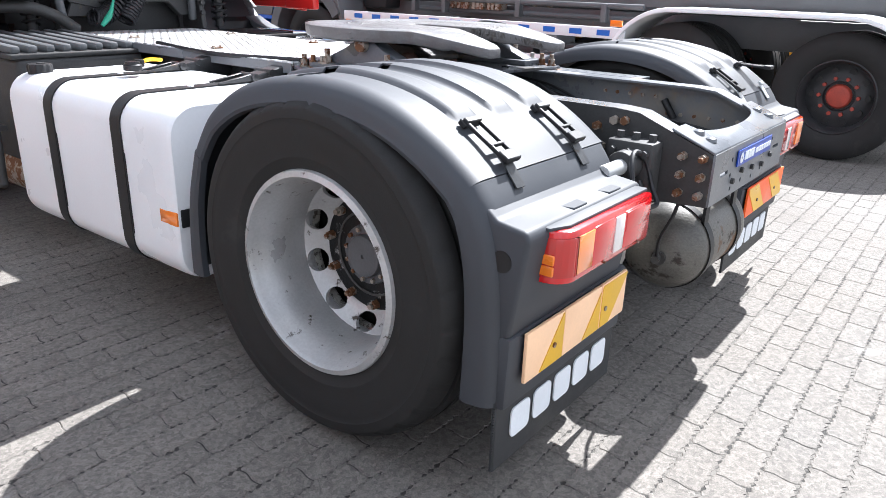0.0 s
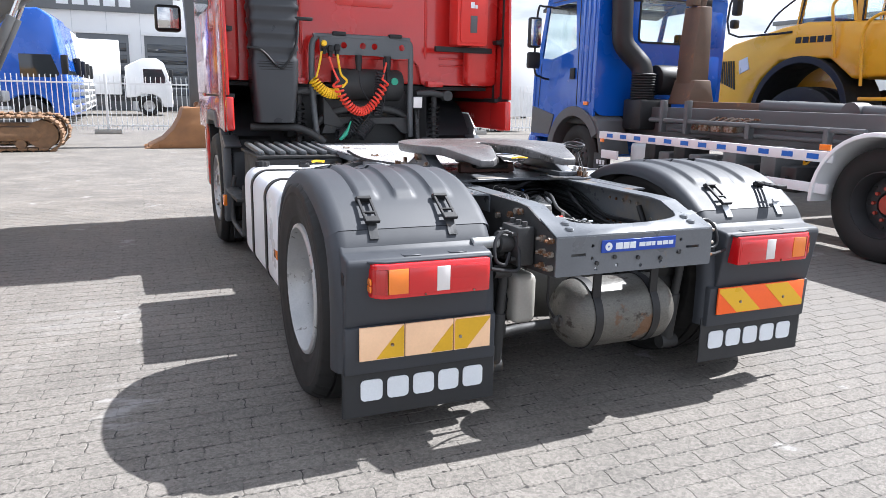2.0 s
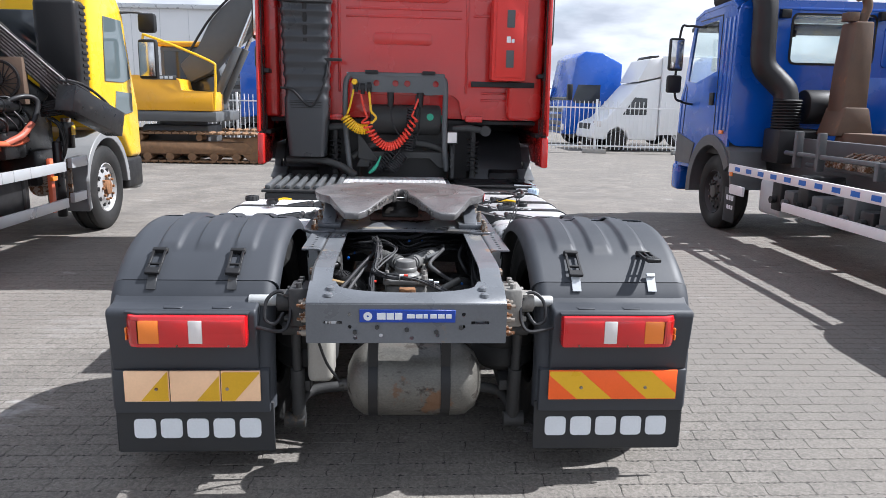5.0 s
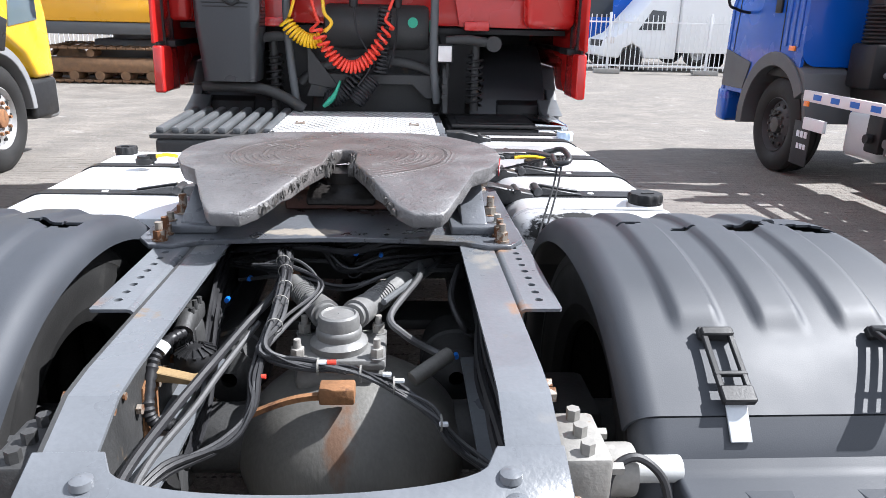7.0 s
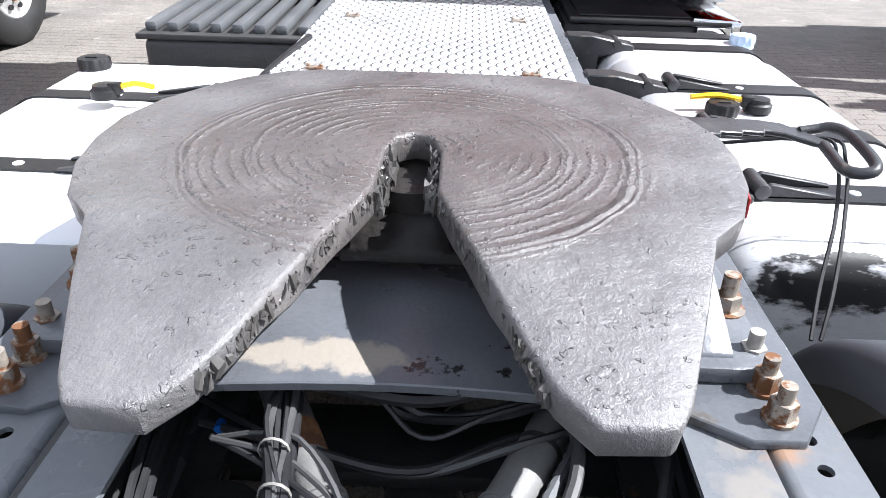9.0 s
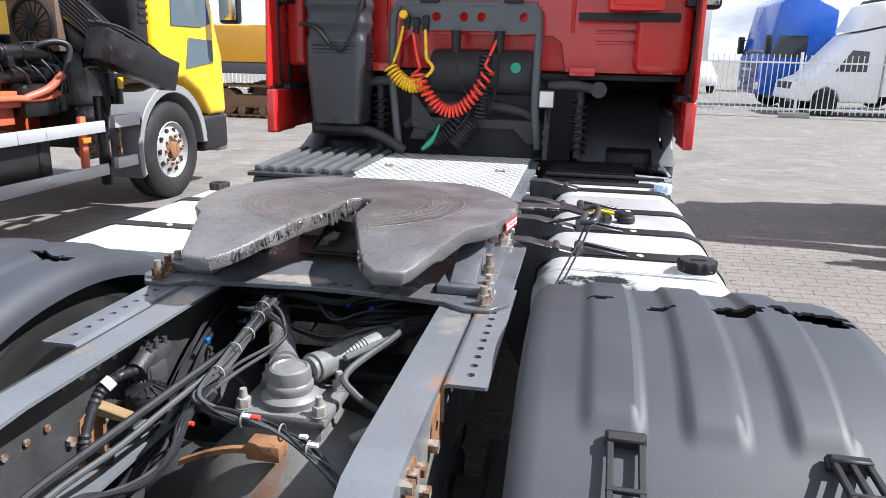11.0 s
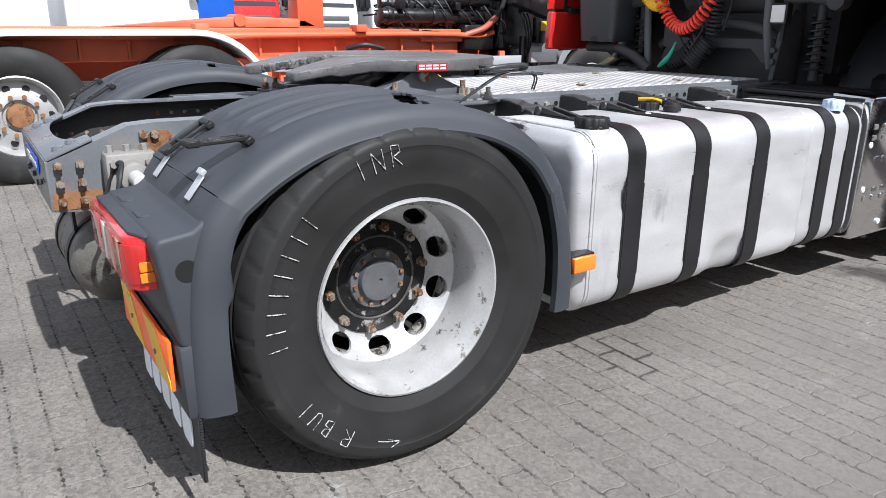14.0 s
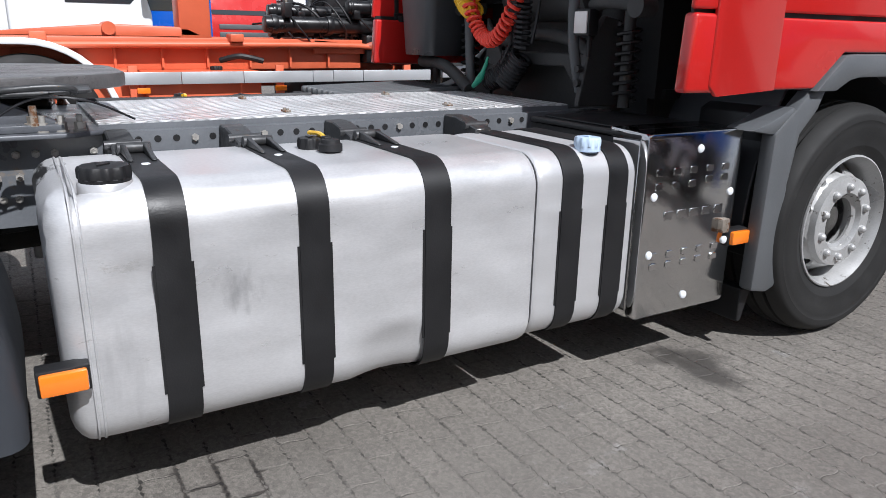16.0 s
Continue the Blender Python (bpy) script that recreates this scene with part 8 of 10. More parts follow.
def blue_hooklift():
    t = thing("hooklift_truck", "blue hook lift truck with bare grey lifting frame, parked alongside", "truck", 3.92, 0, 0, rz=-1.0)
    # hollow cab with real panes; rear wall at y = 5.42
    c = new("cab"); c.parent = t
    side = [(5.42, 1.10), (5.42, 2.55), (5.48, 2.80), (5.62, 2.88), (6.50, 2.86), (6.80, 2.78), (7.02, 1.95), (7.10, 1.70), (7.13, 0.75), (6.55, 0.75), (6.42, 1.05), (6.15, 1.18), (5.70, 1.18)]
    pane = [(5.94, 2.05), (6.60, 1.92), (6.90, 1.95), (6.74, 2.68), (6.0, 2.70)]
    for x in (0.06, 2.24):
        part("side_wall", holed(side, [pane], "x", x, x + 0.03), BLUE, c)
        part("side_window", holed(pane, [], "x", x + 0.010, x + 0.016), CLEAR, c)
    back = [(1.15 + px, 2.0 + pz) for px, pz in rounded(2.20, 1.76, 0.16, 5)]
    hole = [(1.24 + px, 2.43 + pz) for px, pz in rounded(1.02, 0.56, 0.06, 4)]
    part("rear_wall", holed(back, [hole], "y", 5.40, 5.43), BLUE, c)
    part("rear_window", holed(hole, [], "y", 5.412, 5.418), CLEAR, c)
    part("window_seal", holed([(1.24 + px, 2.43 + pz) for px, pz in rounded(1.07, 0.61, 0.08, 4)], [hole], "y", 5.388, 5.402), BLACK, c)
    bm = B()
    prism(bm, [(2.03 + px, 2.36 + pz) for px, pz in rounded(0.30, 0.50, 0.05, 3)], "y", 5.388, 5.404, 0.006, 2)
    prism(bm, [(1.95 + px, 1.66 + pz) for px, pz in rounded(0.46, 0.66, 0.05, 3)], "y", 5.388, 5.404, 0.006, 2)
    box(bm, 0.10, 2.2, 5.385, 5.404, 2.765, 2.80, 0.008)
    each("rear_pressing", bm, BLUE, c)
    top = prism(B(), [(5.44, 2.80), (5.62, 2.90), (6.50, 2.88), (6.80, 2.80), (6.76, 2.77), (6.50, 2.83), (5.62, 2.85), (5.48, 2.77)], "x", 0.05, 2.28, 0.006, 1)
    part("roof", top, BLUE, c)
    bm = prism(B(), [(7.00, 1.93), (7.12, 1.70), (7.15, 0.75), (7.08, 0.75), (7.05, 1.66), (6.95, 1.90)], "x", 0.05, 2.28, 0.006, 1)
    part("front_panel", bm, BLUE, c)
    bm = prism(B(), [(6.81, 2.78), (7.02, 1.94), (7.01, 1.94), (6.80, 2.78)], "x", 0.10, 2.23)
    part("windscreen", bm, CLEAR, c)
    bm = box(B(), 0.09, 2.24, 5.44, 7.1, 1.10, 1.20, 0.01)
    box(bm, 0.09, 2.24, 6.55, 6.9, 1.2, 1.82, 0.03)
    part("cab_floor", bm, BLACK, c)
    for x in (0.55, 1.72):
        bm = box(B(), x - 0.24, x + 0.24, 5.62, 5.78, 1.5, 2.12, 0.06, 3)
        box(bm, x - 0.24, x + 0.24, 5.62, 6.15, 1.42, 1.56, 0.05, 3)
        box(bm, x - 0.13, x + 0.13, 5.64, 5.75, 2.14, 2.30, 0.04, 3)
        part("seat", bm, MACHINE_GREY, c)
    bm = B()
    for p, q in (((5.86, 1.25), (5.88, 2.76)), ((5.88, 2.75), (6.62, 2.74)), ((6.90, 1.88), (6.96, 1.20))):
        beam(bm, (0.058, *p), (0.058, *q), 0.012, 0.006, 0.0, (1, 0, 0))
    each("door_gap", bm, BLACK, c)
    bm = box(B(), 0.035, 0.06, 5.93, 6.05, 1.62, 1.78, 0.006)
    part("door_handle", bm, BLACK, c)
    bm = prism(B(), [(6.46, 1.10), (7.12, 1.22), (7.14, 0.80), (6.58, 0.80)], "x", 0.045, 0.062, 0.004, 1)
    part("step_panel", bm, MACHINE_GREY, c)
    bm = box(B(), 0.04, 0.062, 5.55, 5.66, 1.26, 1.31, 0.004)
    part("side_reflector", bm, LENS_AMBER, c)
    bm = B()
    for y in (5.50, 5.62, 5.74):
        box(bm, 0.05, 0.064, y, y + 0.05, 1.30, 2.70, 0.006)
    each("pressed_rib", bm, BLUE, c)
    bm = prism(B(), [(6.70, 2.76), (6.98, 2.68), (6.98, 2.63), (6.78, 2.70)], "x", 0.08, 2.25, 0.004, 1)
    part("sun_visor", bm, DARKWIN, c)
    bm = box(B(), 1.1, 1.36, 6.50, 6.53, 2.56, 2.66, 0.02)
    part("inner_mirror", bm, BLACK, c)
    bm = B()
    arch_band(bm, 5.90, 0.52, 0.58, 0.72, 0.04, 0.50, -8, 150)
    part("wheel_arch", bm, MACHINE_GREY, c)
    bm = prism(B(), [(5.15, 0.60), (5.22, 0.60), (5.36, 0.98), (5.62, 1.16), (5.62, 1.22), (5.32, 1.06)], "x", 0.06, 0.52, 0.01, 2)
    part("guard", bm, MACHINE_GREY, c)
    bm = box(B(), 0.04, 2.28, 6.98, 7.24, 0.38, 0.78, 0.06, 3)
    part("bumper", bm, BLUE, c)
    bm = box(B(), 0.14, 2.2, 5.44, 6.9, 0.98, 1.10, 0.02)
    part("underbody", bm, BLACK, c)
    # tall intake over the roof edge and down the rear corner
    bm = B()
    tube(bm, [(0.20, 6.25, 2.96), (0.22, 5.9, 3.02), (0.25, 5.5, 3.02), (0.28, 5.28, 2.90), (0.29, 5.22, 2.60), (0.29, 5.20, 2.30), (0.32, 5.18, 2.08), (0.46, 5.14, 1.92), (0.55, 5.08, 1.80), (0.57, 5.05, 1.66)], 0.14, 16, 5)
    part("intake_pipe", bm, BLACK, t)
    bm = B()
    for k in range(10):
        lathe(bm, [(1.36 + 0.034 * k - 0.002, 0.145), (1.372 + 0.034 * k, 0.165), (1.382 + 0.034 * k, 0.165), (1.394 + 0.034 * k, 0.145)], (0.58, 5.04, 0), "z", 24)
    part("bellows", bm, BLACK, t)
    bm = box(B(), 0.42, 0.95, 4.85, 5.25, 0.95, 1.36, 0.04)
    cyl(bm, (0.78, 5.08, 1.62), (1.25, 5.08, 1.62), 0.20, seg=28, b=0.02)
    part("air_filter", bm, BLACK, t)
    bm = box(B(), 0.75, 1.5, 5.6, 6.2, 2.88, 3.10, 0.03)
    part("roof_unit", bm, WHITE, t)
    bm = cyl(B(), (0.25, 6.0, 2.95), (0.25, 6.0, 3.08), 0.05, seg=16, b=0.01)
    part("beacon", bm, LENS_AMBER, t)
    bm = cyl(B(), (0.5, 6.1, 2.95), (0.47, 6.15, 3.75), 0.006, seg=6)
    part("aerial", bm, BLACK, t)
    for x in (0.58, 1.80):
        bm = box(B(), x - 0.06, x + 0.06, 5.28, 5.36, 2.66, 2.76, 0.01)
        part("work_lamp", bm, BLACK, t)
    bm = B()
    tube(bm, [(0.12, 6.55, 2.65), (-0.10, 6.62, 2.68), (-0.20, 6.64, 2.60), (-0.22, 6.64, 1.80), (-0.1, 6.66, 1.66), (0.12, 6.68, 1.62)], 0.016, 8)
    box(bm, -0.34, -0.14, 6.60, 6.70, 2.08, 2.52, 0.03)
    box(bm, -0.34, -0.14, 6.60, 6.70, 1.78, 2.02, 0.03)
    mir = part("mirror", bm, BLACK, t)
    bm = box(B(), -0.325, -0.155, 6.59, 6.602, 2.11, 2.49, 0.004)
    part("mirror_glass", bm, CHROME, mir)
    # wheels
    road_wheel(t, 0.28, 5.90, 0.49, 0.49, 0.30, -1, DARK_RIM, HUB, 0.08)
    road_wheel(t, 2.0, 5.90, 0.49, 0.49, 0.30, 1, DARK_RIM, HUB, 0.08)
    for y in (1.05, -0.32):
        road_wheel(t, 0.24, y, 0.50, 0.50, 0.31, -1, DARK_RIM, HUB_RED, -0.02, True)
        road_wheel(t, 2.05, y, 0.50, 0.50, 0.31, 1, DARK_RIM, HUB_RED, -0.02, True)
    # white guards over the rear wheels
    arc = [radians(a) for a in range(-4, 91, 9)]
    ring = lambda q: [(1.05 + q * math.cos(a), 0.50 + q * math.sin(a)) for a in arc] + [(-0.32 - q * math.cos(a), 0.50 + q * math.sin(a)) for a in arc[::-1]]
    bm = prism(B(), ring(0.625) + ring(0.585)[::-1], "x", -0.04, 0.55, 0.008, 2)
    part("rear_guard", bm, WHITE, t)
    # chassis, lifting frame
    bm = B()
    for x in (0.72, 1.50):
        box(bm, x - 0.04, x + 0.04, -1.6, 6.3, 0.78, 1.05, 0.006)
    for y in (-1.2, 0.4, 2.0, 3.4):
        box(bm, 0.74, 1.5, y - 0.05, y + 0.05, 0.80, 1.0)
    each("chassis_member", bm, RAILS, t)
    for x in (0.66, 1.56):
        bm = box(B(), x - 0.05, x + 0.05, -1.9, 4.95, 1.10, 1.26, 0.008)
        part("lift_rail", bm, RAILS, t)
    bm = B()
    tube(bm, [(0.88, 0.2, 1.22), (0.88, 3.2, 1.30)], 0.075, 16, 1)
    cyl(bm, (0.78, 2.0, 1.26), (0.98, 2.0, 1.26), 0.11, seg=18)
    part("lift_cylinder", bm, RAILS, t)
    bm = B()
    tube(bm, [(1.30, 0.2, 1.22), (1.30, 3.2, 1.30)], 0.075, 16, 1)
    part("lift_cylinder", bm, RAILS, t)
    bm = B()
    box(bm, 0.95, 1.25, -1.2, 4.6, 1.12, 1.34, 0.01)
    part("sliding_beam", bm, RUSTARM, t)
    bm = prism(B(), [(0.93, 1.30), (1.24, 1.30), (1.22, 2.05), (1.19, 2.55), (0.99, 2.55), (0.95, 2.05)], "y", 4.52, 4.82, 0.02, 2)
    box(bm, 0.90, 1.27, 4.50, 4.84, 1.30, 1.42, 0.02)
    prism(bm, [(0.86, 1.30), (1.31, 1.30), (1.22, 1.62), (0.95, 1.62)], "y", 4.46, 4.86, 0.02, 2)
    part("hook_arm", bm, RUSTARM, t, "rusty brown hook arm standing upright")
    bm = tube(B(), [(1.12, 4.67, 2.52), (1.15, 4.66, 2.64), (1.17, 4.66, 2.74), (1.12, 4.66, 2.84), (1.04, 4.66, 2.82)], 0.05, 12, 5)
    box(bm, 0.93, 1.06, 4.6, 4.74, 2.56, 2.66, 0.01)
    part("hook", bm, RUSTARM, t)
    for y in (1.9, 2.9, 3.9, 4.35):
        bm = box(B(), 0.36, 0.44, y - 0.03, y + 0.03, 0.95, 1.35 if y > 3.8 else 1.12, 0.006)
        part("stake", bm, RAILS, t)
    bm = B()
    tube(bm, [(0.40, 1.5, 1.10), (0.40, 4.6, 1.10)], 0.028, 10, 1)
    tube(bm, [(0.55, 1.5, 0.98), (0.55, 4.4, 0.98)], 0.028, 10, 1)
    each("side_pipe", bm, RAILS, t)
    rng = random.Random(8)
    for k in range(9):
        y, h = 2.0 + 0.27 * k, rng.uniform(0.10, 0.22)
        bm = box(B(), 0.16, 0.55, y, y + 0.2, 0.48, 0.48 + 2 * h, 0.02)
        cyl(bm, (0.15, y + 0.1, 0.6), (0.10, y + 0.1, 0.6), 0.04, seg=10)
        part("equipment_box", bm, RAILS if k % 2 else BLACK, t)
    bm = B()
    for k in range(10):
        box(bm, 0.45 + 0.02 * (k % 3), 0.62, 3.2 + 0.07 * k, 3.25 + 0.07 * k, 1.0, 1.08 + 0.03 * (k % 2), 0.008)
    for k in range(6):
        tube(bm, [(0.5, 3.2 + 0.1 * k, 1.08), (0.6, 3.0 + 0.12 * k, 1.16), (0.75, 2.7 + 0.2 * k, 1.05)], 0.013, 6)
    each("valve", bm, STEEL, t)
    bm = box(B(), 0.18, 0.5, 4.2, 4.7, 0.40, 0.80, 0.05, 3)
    part("tank", bm, SKIRT, t)
    # side rail with blue and white marking
    bm = box(B(), -0.02, 0.012, 1.47, 5.12, 0.825, 0.925, 0.004)
    r = part("side_rail", bm, TAPE_WHITE, t, "white side rail with blue reflective marks")
    bm = B()
    for k in range(12):
        y = 1.62 + 0.29 * k
        box(bm, -0.0235, -0.0195, y, y + 0.13, 0.85, 0.90)
    each("blue_mark", bm, TAPE_BLUE, r)
    bm = B()
    box(bm, -0.03, -0.012, 1.50, 1.62, 0.935, 0.99, 0.004)
    box(bm, -0.03, -0.012, 5.0, 5.08, 0.78, 0.83, 0.004)
    each("side_reflector", bm, LENS_AMBER, r)
    bm = box(B(), -0.02, 0.012, 1.50, 3.78, 0.54, 0.63, 0.004)
    part("side_rail", bm, TAPE_WHITE, t)
    bm = box(B(), -0.02, 0.012, 4.70, 5.05, 0.57, 0.68, 0.004)
    part("side_rail", bm, TAPE_WHITE, t)
    bm = box(B(), 0.05, 0.062, 5.02, 5.32, 0.20, 0.62, 0.003)
    part("front_flap", bm, FLAP, t)
    bm = B()
    for k, w in enumerate((0.05, 0.05, 0.05)):
        box(bm, 0.045, 0.052, 5.06 + 0.07 * k, 5.11 + 0.07 * k, 0.47, 0.53)
        box(bm, 0.045, 0.052, 5.06 + 0.06 * k, 5.10 + 0.06 * k, 0.36, 0.41)
    each("print_bar", bm, LETTER, t)
    bm = B()
    for k in range(5):
        box(bm, 0.108, 0.121, 5.75 + 0.12 * k, 5.83 + 0.12 * k, 1.62, 1.74, 0.004)
    each("print_bar", bm, LETTER, t)


blue_hooklift()


def crane(t):
    """Black loading crane folded behind the cab."""
    cr = new("crane"); cr.parent = t
    tagged(cr, "folded black loading crane with hoses and a fan cooler")
    K = CRANE_BLACK
    bm = box(B(), -2.2, -0.30, 3.72, 4.12, 0.95, 1.22, 0.03)
    box(bm, -1.55, -0.9, 3.55, 4.25, 1.2, 1.75, 0.05)
    cyl(bm, (-1.2, 3.95, 1.7), (-1.2, 3.95, 3.2), 0.17, seg=24)
    part("column", bm, K, cr)
    bm = box(B(), -1.20, -1.00, 3.46, 3.86, 1.3, 3.2, 0.02)
    part("mast_plate", bm, K, cr)
    bm = box(B(), -1.7, -0.42, 4.28, 4.98, 0.95, 1.62, 0.04)
    box(bm, -0.95, -0.36, 4.4, 4.9, 0.62, 1.0, 0.03)
    part("crane_frame", bm, K, cr)
    # rams, motors and blocks of the slewing gear
    rams = (((-0.42, 2.75, 1.30), (-0.42, 4.25, 1.30), 0.075), ((-0.62, 2.85, 1.42), (-0.62, 3.9, 1.42), 0.060), ((-0.36, 3.55, 1.47), (-0.36, 4.10, 1.47), 0.065), ((-0.75, 2.9, 1.27), (-0.75, 4.1, 1.27), 0.09))
    for p0, p1, r in rams:
        bm = cyl(B(), p0, p1, r, seg=20, b=0.006)
        ram = part("slewing_ram", bm, K, cr)
        v0, v1 = Vector(p0), Vector(p1)
        for s in (0.06, 0.42, 0.93):
            bm = cyl(B(), v0 + (v1 - v0) * (s - 0.02), v0 + (v1 - v0) * (s + 0.02), r * 1.18, seg=20, b=0.004)
            part("collar", bm, K, ram)
    rng = random.Random(23)
    for k in range(16):
        y, x = 2.95 + 0.085 * k, rng.uniform(-0.6, -0.34)
        dz, w = rng.uniform(0.05, 0.14), rng.uniform(0.03, 0.06)
        z = 1.20 if k % 2 else 1.36
        bm = box(B(), x - w, x + w, y - 0.035, y + 0.035, z, z + dz, 0.010)
        blk = part("valve", bm, K, cr)
        bm = cyl(B(), (x, y, z + dz), (x, y, z + dz + 0.035), 0.012, seg=8)
        part("union", bm, STEEL if k % 5 == 0 else K, blk)
    for k in range(18):
        y, z, x = 3.0 + 0.075 * k, 1.20 + 0.05 * (k % 4), rng.uniform(-0.5, -0.32)
        bm = tube(B(), [(x - 0.35, y - 0.25, z + 0.1), (x - 0.08, y - 0.1, z + rng.uniform(0.05, 0.22)), (x + 0.06, y + rng.uniform(-0.06, 0.06), z + 0.02), (x - 0.02, y + 0.10, z - 0.12), (x - 0.15, y + 0.16, 0.98)], rng.choice((0.008, 0.010, 0.013)), 7)
        part("crane_hose", bm, CABLE, cr)
    # the one thick hose down to the orange pipe
    bm = tube(B(), [(-0.45, 3.85, 1.44), (-0.30, 3.98, 1.54), (-0.22, 4.10, 1.56), (-0.17, 4.15, 1.50), (-0.19, 4.08, 1.32), (-0.24, 3.96, 1.20), (-0.29, 3.82, 1.12)], 0.027, 10)
    part("crane_hose", bm, CABLE, cr)
    bm = tube(B(), [(-0.20, 4.07, 1.30), (-0.25, 3.94, 1.18), (-0.31, 3.74, 1.11)], 0.034, 10)
    part("pipe_elbow", bm, mat("pink_orange_pipe", (0.40, 0.10, 0.06), 0.5, var=0.2), cr)
    # boom folded down across the truck
    low, high = Vector((0.34, 4.72, 1.20)), Vector((-1.75, 3.82, 3.45))
    way = (high - low).normalized()
    bm = beam(B(), low + way * 0.42, high, 0.17, 0.25, 0.015, (0.4, -1, 0.2))
    part("outer_boom", bm, K, cr)
    bm = beam(B(), low + way * 0.62 + Vector((-0.22, -0.02, -0.12)), high + Vector((-0.35, 0, -0.16)), 0.15, 0.18, 0.015, (0.4, -1, 0.2))
    part("inner_boom", bm, K, cr)
    # square extension tube, open at its end
    e0, e1 = Vector((0.16, 4.02, 1.56)), Vector((0.31, 4.86, 1.27))
    run = (e1 - e0).normalized()
    bm = beam(B(), e0, e1, 0.20, 0.27, 0.012, (0, 0, 1))
    tip = part("boom_tip", bm, K, cr)
    bm = beam(B(), e1 - run * 0.002, e1 + run * 0.012, 0.165, 0.235, 0.006, (0, 0, 1))
    part("boom_cap", bm, RUSTARM, tip)
    for s in (0.12, 0.55):
        bm = beam(B(), e0 + run * s + Vector((0, 0, 0.145)), e0 + run * (s + 0.12) + Vector((0, 0, 0.145)), 0.12, 0.03, 0.006, (0, 0, 1))
        part("wear_pad", bm, BLACK, tip)
    for k in range(2):
        o = Vector((0.03 - 0.07 * k, 0, 0.17))
        bm = tube(B(), [e0 + o, e0 + run * 0.3 + o + Vector((0, 0, 0.05)), e0 + run * 0.62 + o + Vector((0, 0, 0.02)), e0 + run * 0.80 + o - Vector((0, 0, 0.04))], 0.014, 8)
        part("crane_hose", bm, CABLE, cr)
    for k in range(7):
        o = Vector((0.05 - 0.012 * k, -0.15, 0.10 - 0.028 * k))
        bm = tube(B(), [high + o, low + way * 1.7 + o, low + way * 0.85 + o * 1.05, low + way * 0.50 + o * 1.05 + Vector((0, -0.02, -0.02)), low + way * 0.40 + Vector((-0.10, -0.10, -0.06 + 0.02 * k)), low + way * 0.60 + Vector((-0.25, -0.08, -0.26 + 0.02 * k))], 0.015, 8)
        part("crane_hose", bm, K, cr)
    bm = beam(B(), low + way * 1.75 + Vector((0.02, -0.13, 0.02)), low + way * 1.86 + Vector((0.02, -0.13, 0.02)), 0.10, 0.012, 0.0, (0.4, -1, 0.2))
    part("blue_label", bm, TAPE_BLUE, cr)
    # oil cooler with its fan
    bm = box(B(), -0.80, -0.32, 4.22, 4.32, 1.48, 1.95, 0.012)
    f = part("oil_cooler", bm, RUSTARM, cr)
    bm = lathe(B(), [(4.22, 0.20), (4.19, 0.20), (4.19, 0.18), (4.205, 0.17)], (-0.55, 0, 1.72), "y", 30)
    cyl(bm, (-0.55, 4.18, 1.72), (-0.55, 4.21, 1.72), 0.05, seg=16)
    each("fan_guard", bm, BLACK, f)
    bm = B()
    for k in range(18):
        w = 2 * math.pi * k / 18
        beam(bm, (-0.55 + 0.05 * math.cos(w), 4.195, 1.72 + 0.05 * math.sin(w)), (-0.55 + 0.18 * math.cos(w + 0.5), 4.195, 1.72 + 0.18 * math.sin(w + 0.5)), 0.010, 0.008)
    each("guard_wire", bm, BLACK, f)
    bm = cyl(B(), (-0.12, 4.62, 1.02), (-0.12, 4.62, 1.30), 0.075, seg=20, b=0.01)
    flt = part("oil_filter", bm, K, cr)
    bm = cyl(B(), (-0.12, 4.62, 1.30), (-0.12, 4.62, 1.34), 0.05, seg=6)
    part("filter_head", bm, STEEL, flt)
    bm = box(B(), -0.052, -0.042, 4.58, 4.66, 1.16, 1.26, 0.002, 1)
    part("warning_label", bm, HOSE_Y, flt)
    bm = cyl(B(), (-0.14, 4.42, 0.30), (-0.14, 4.42, 1.10), 0.05, seg=18, b=0.008)
    part("support_leg", bm, K, cr)
    for k in range(3):
        bm = tube(B(), [(-0.20, 4.40 + 0.05 * k, 1.34), (-0.08, 4.36 + 0.04 * k, 1.26), (-0.06, 4.40 + 0.03 * k, 1.05), (-0.12, 4.46, 0.88)], 0.011, 7)
        part("crane_hose", bm, CABLE, cr)
    for z in (2.16, 2.04, 1.92):
        bm = box(B(), -1.0, -0.99, 3.56, 3.72, z, z + 0.085)
        part("instruction_label", bm, LETTER, cr)


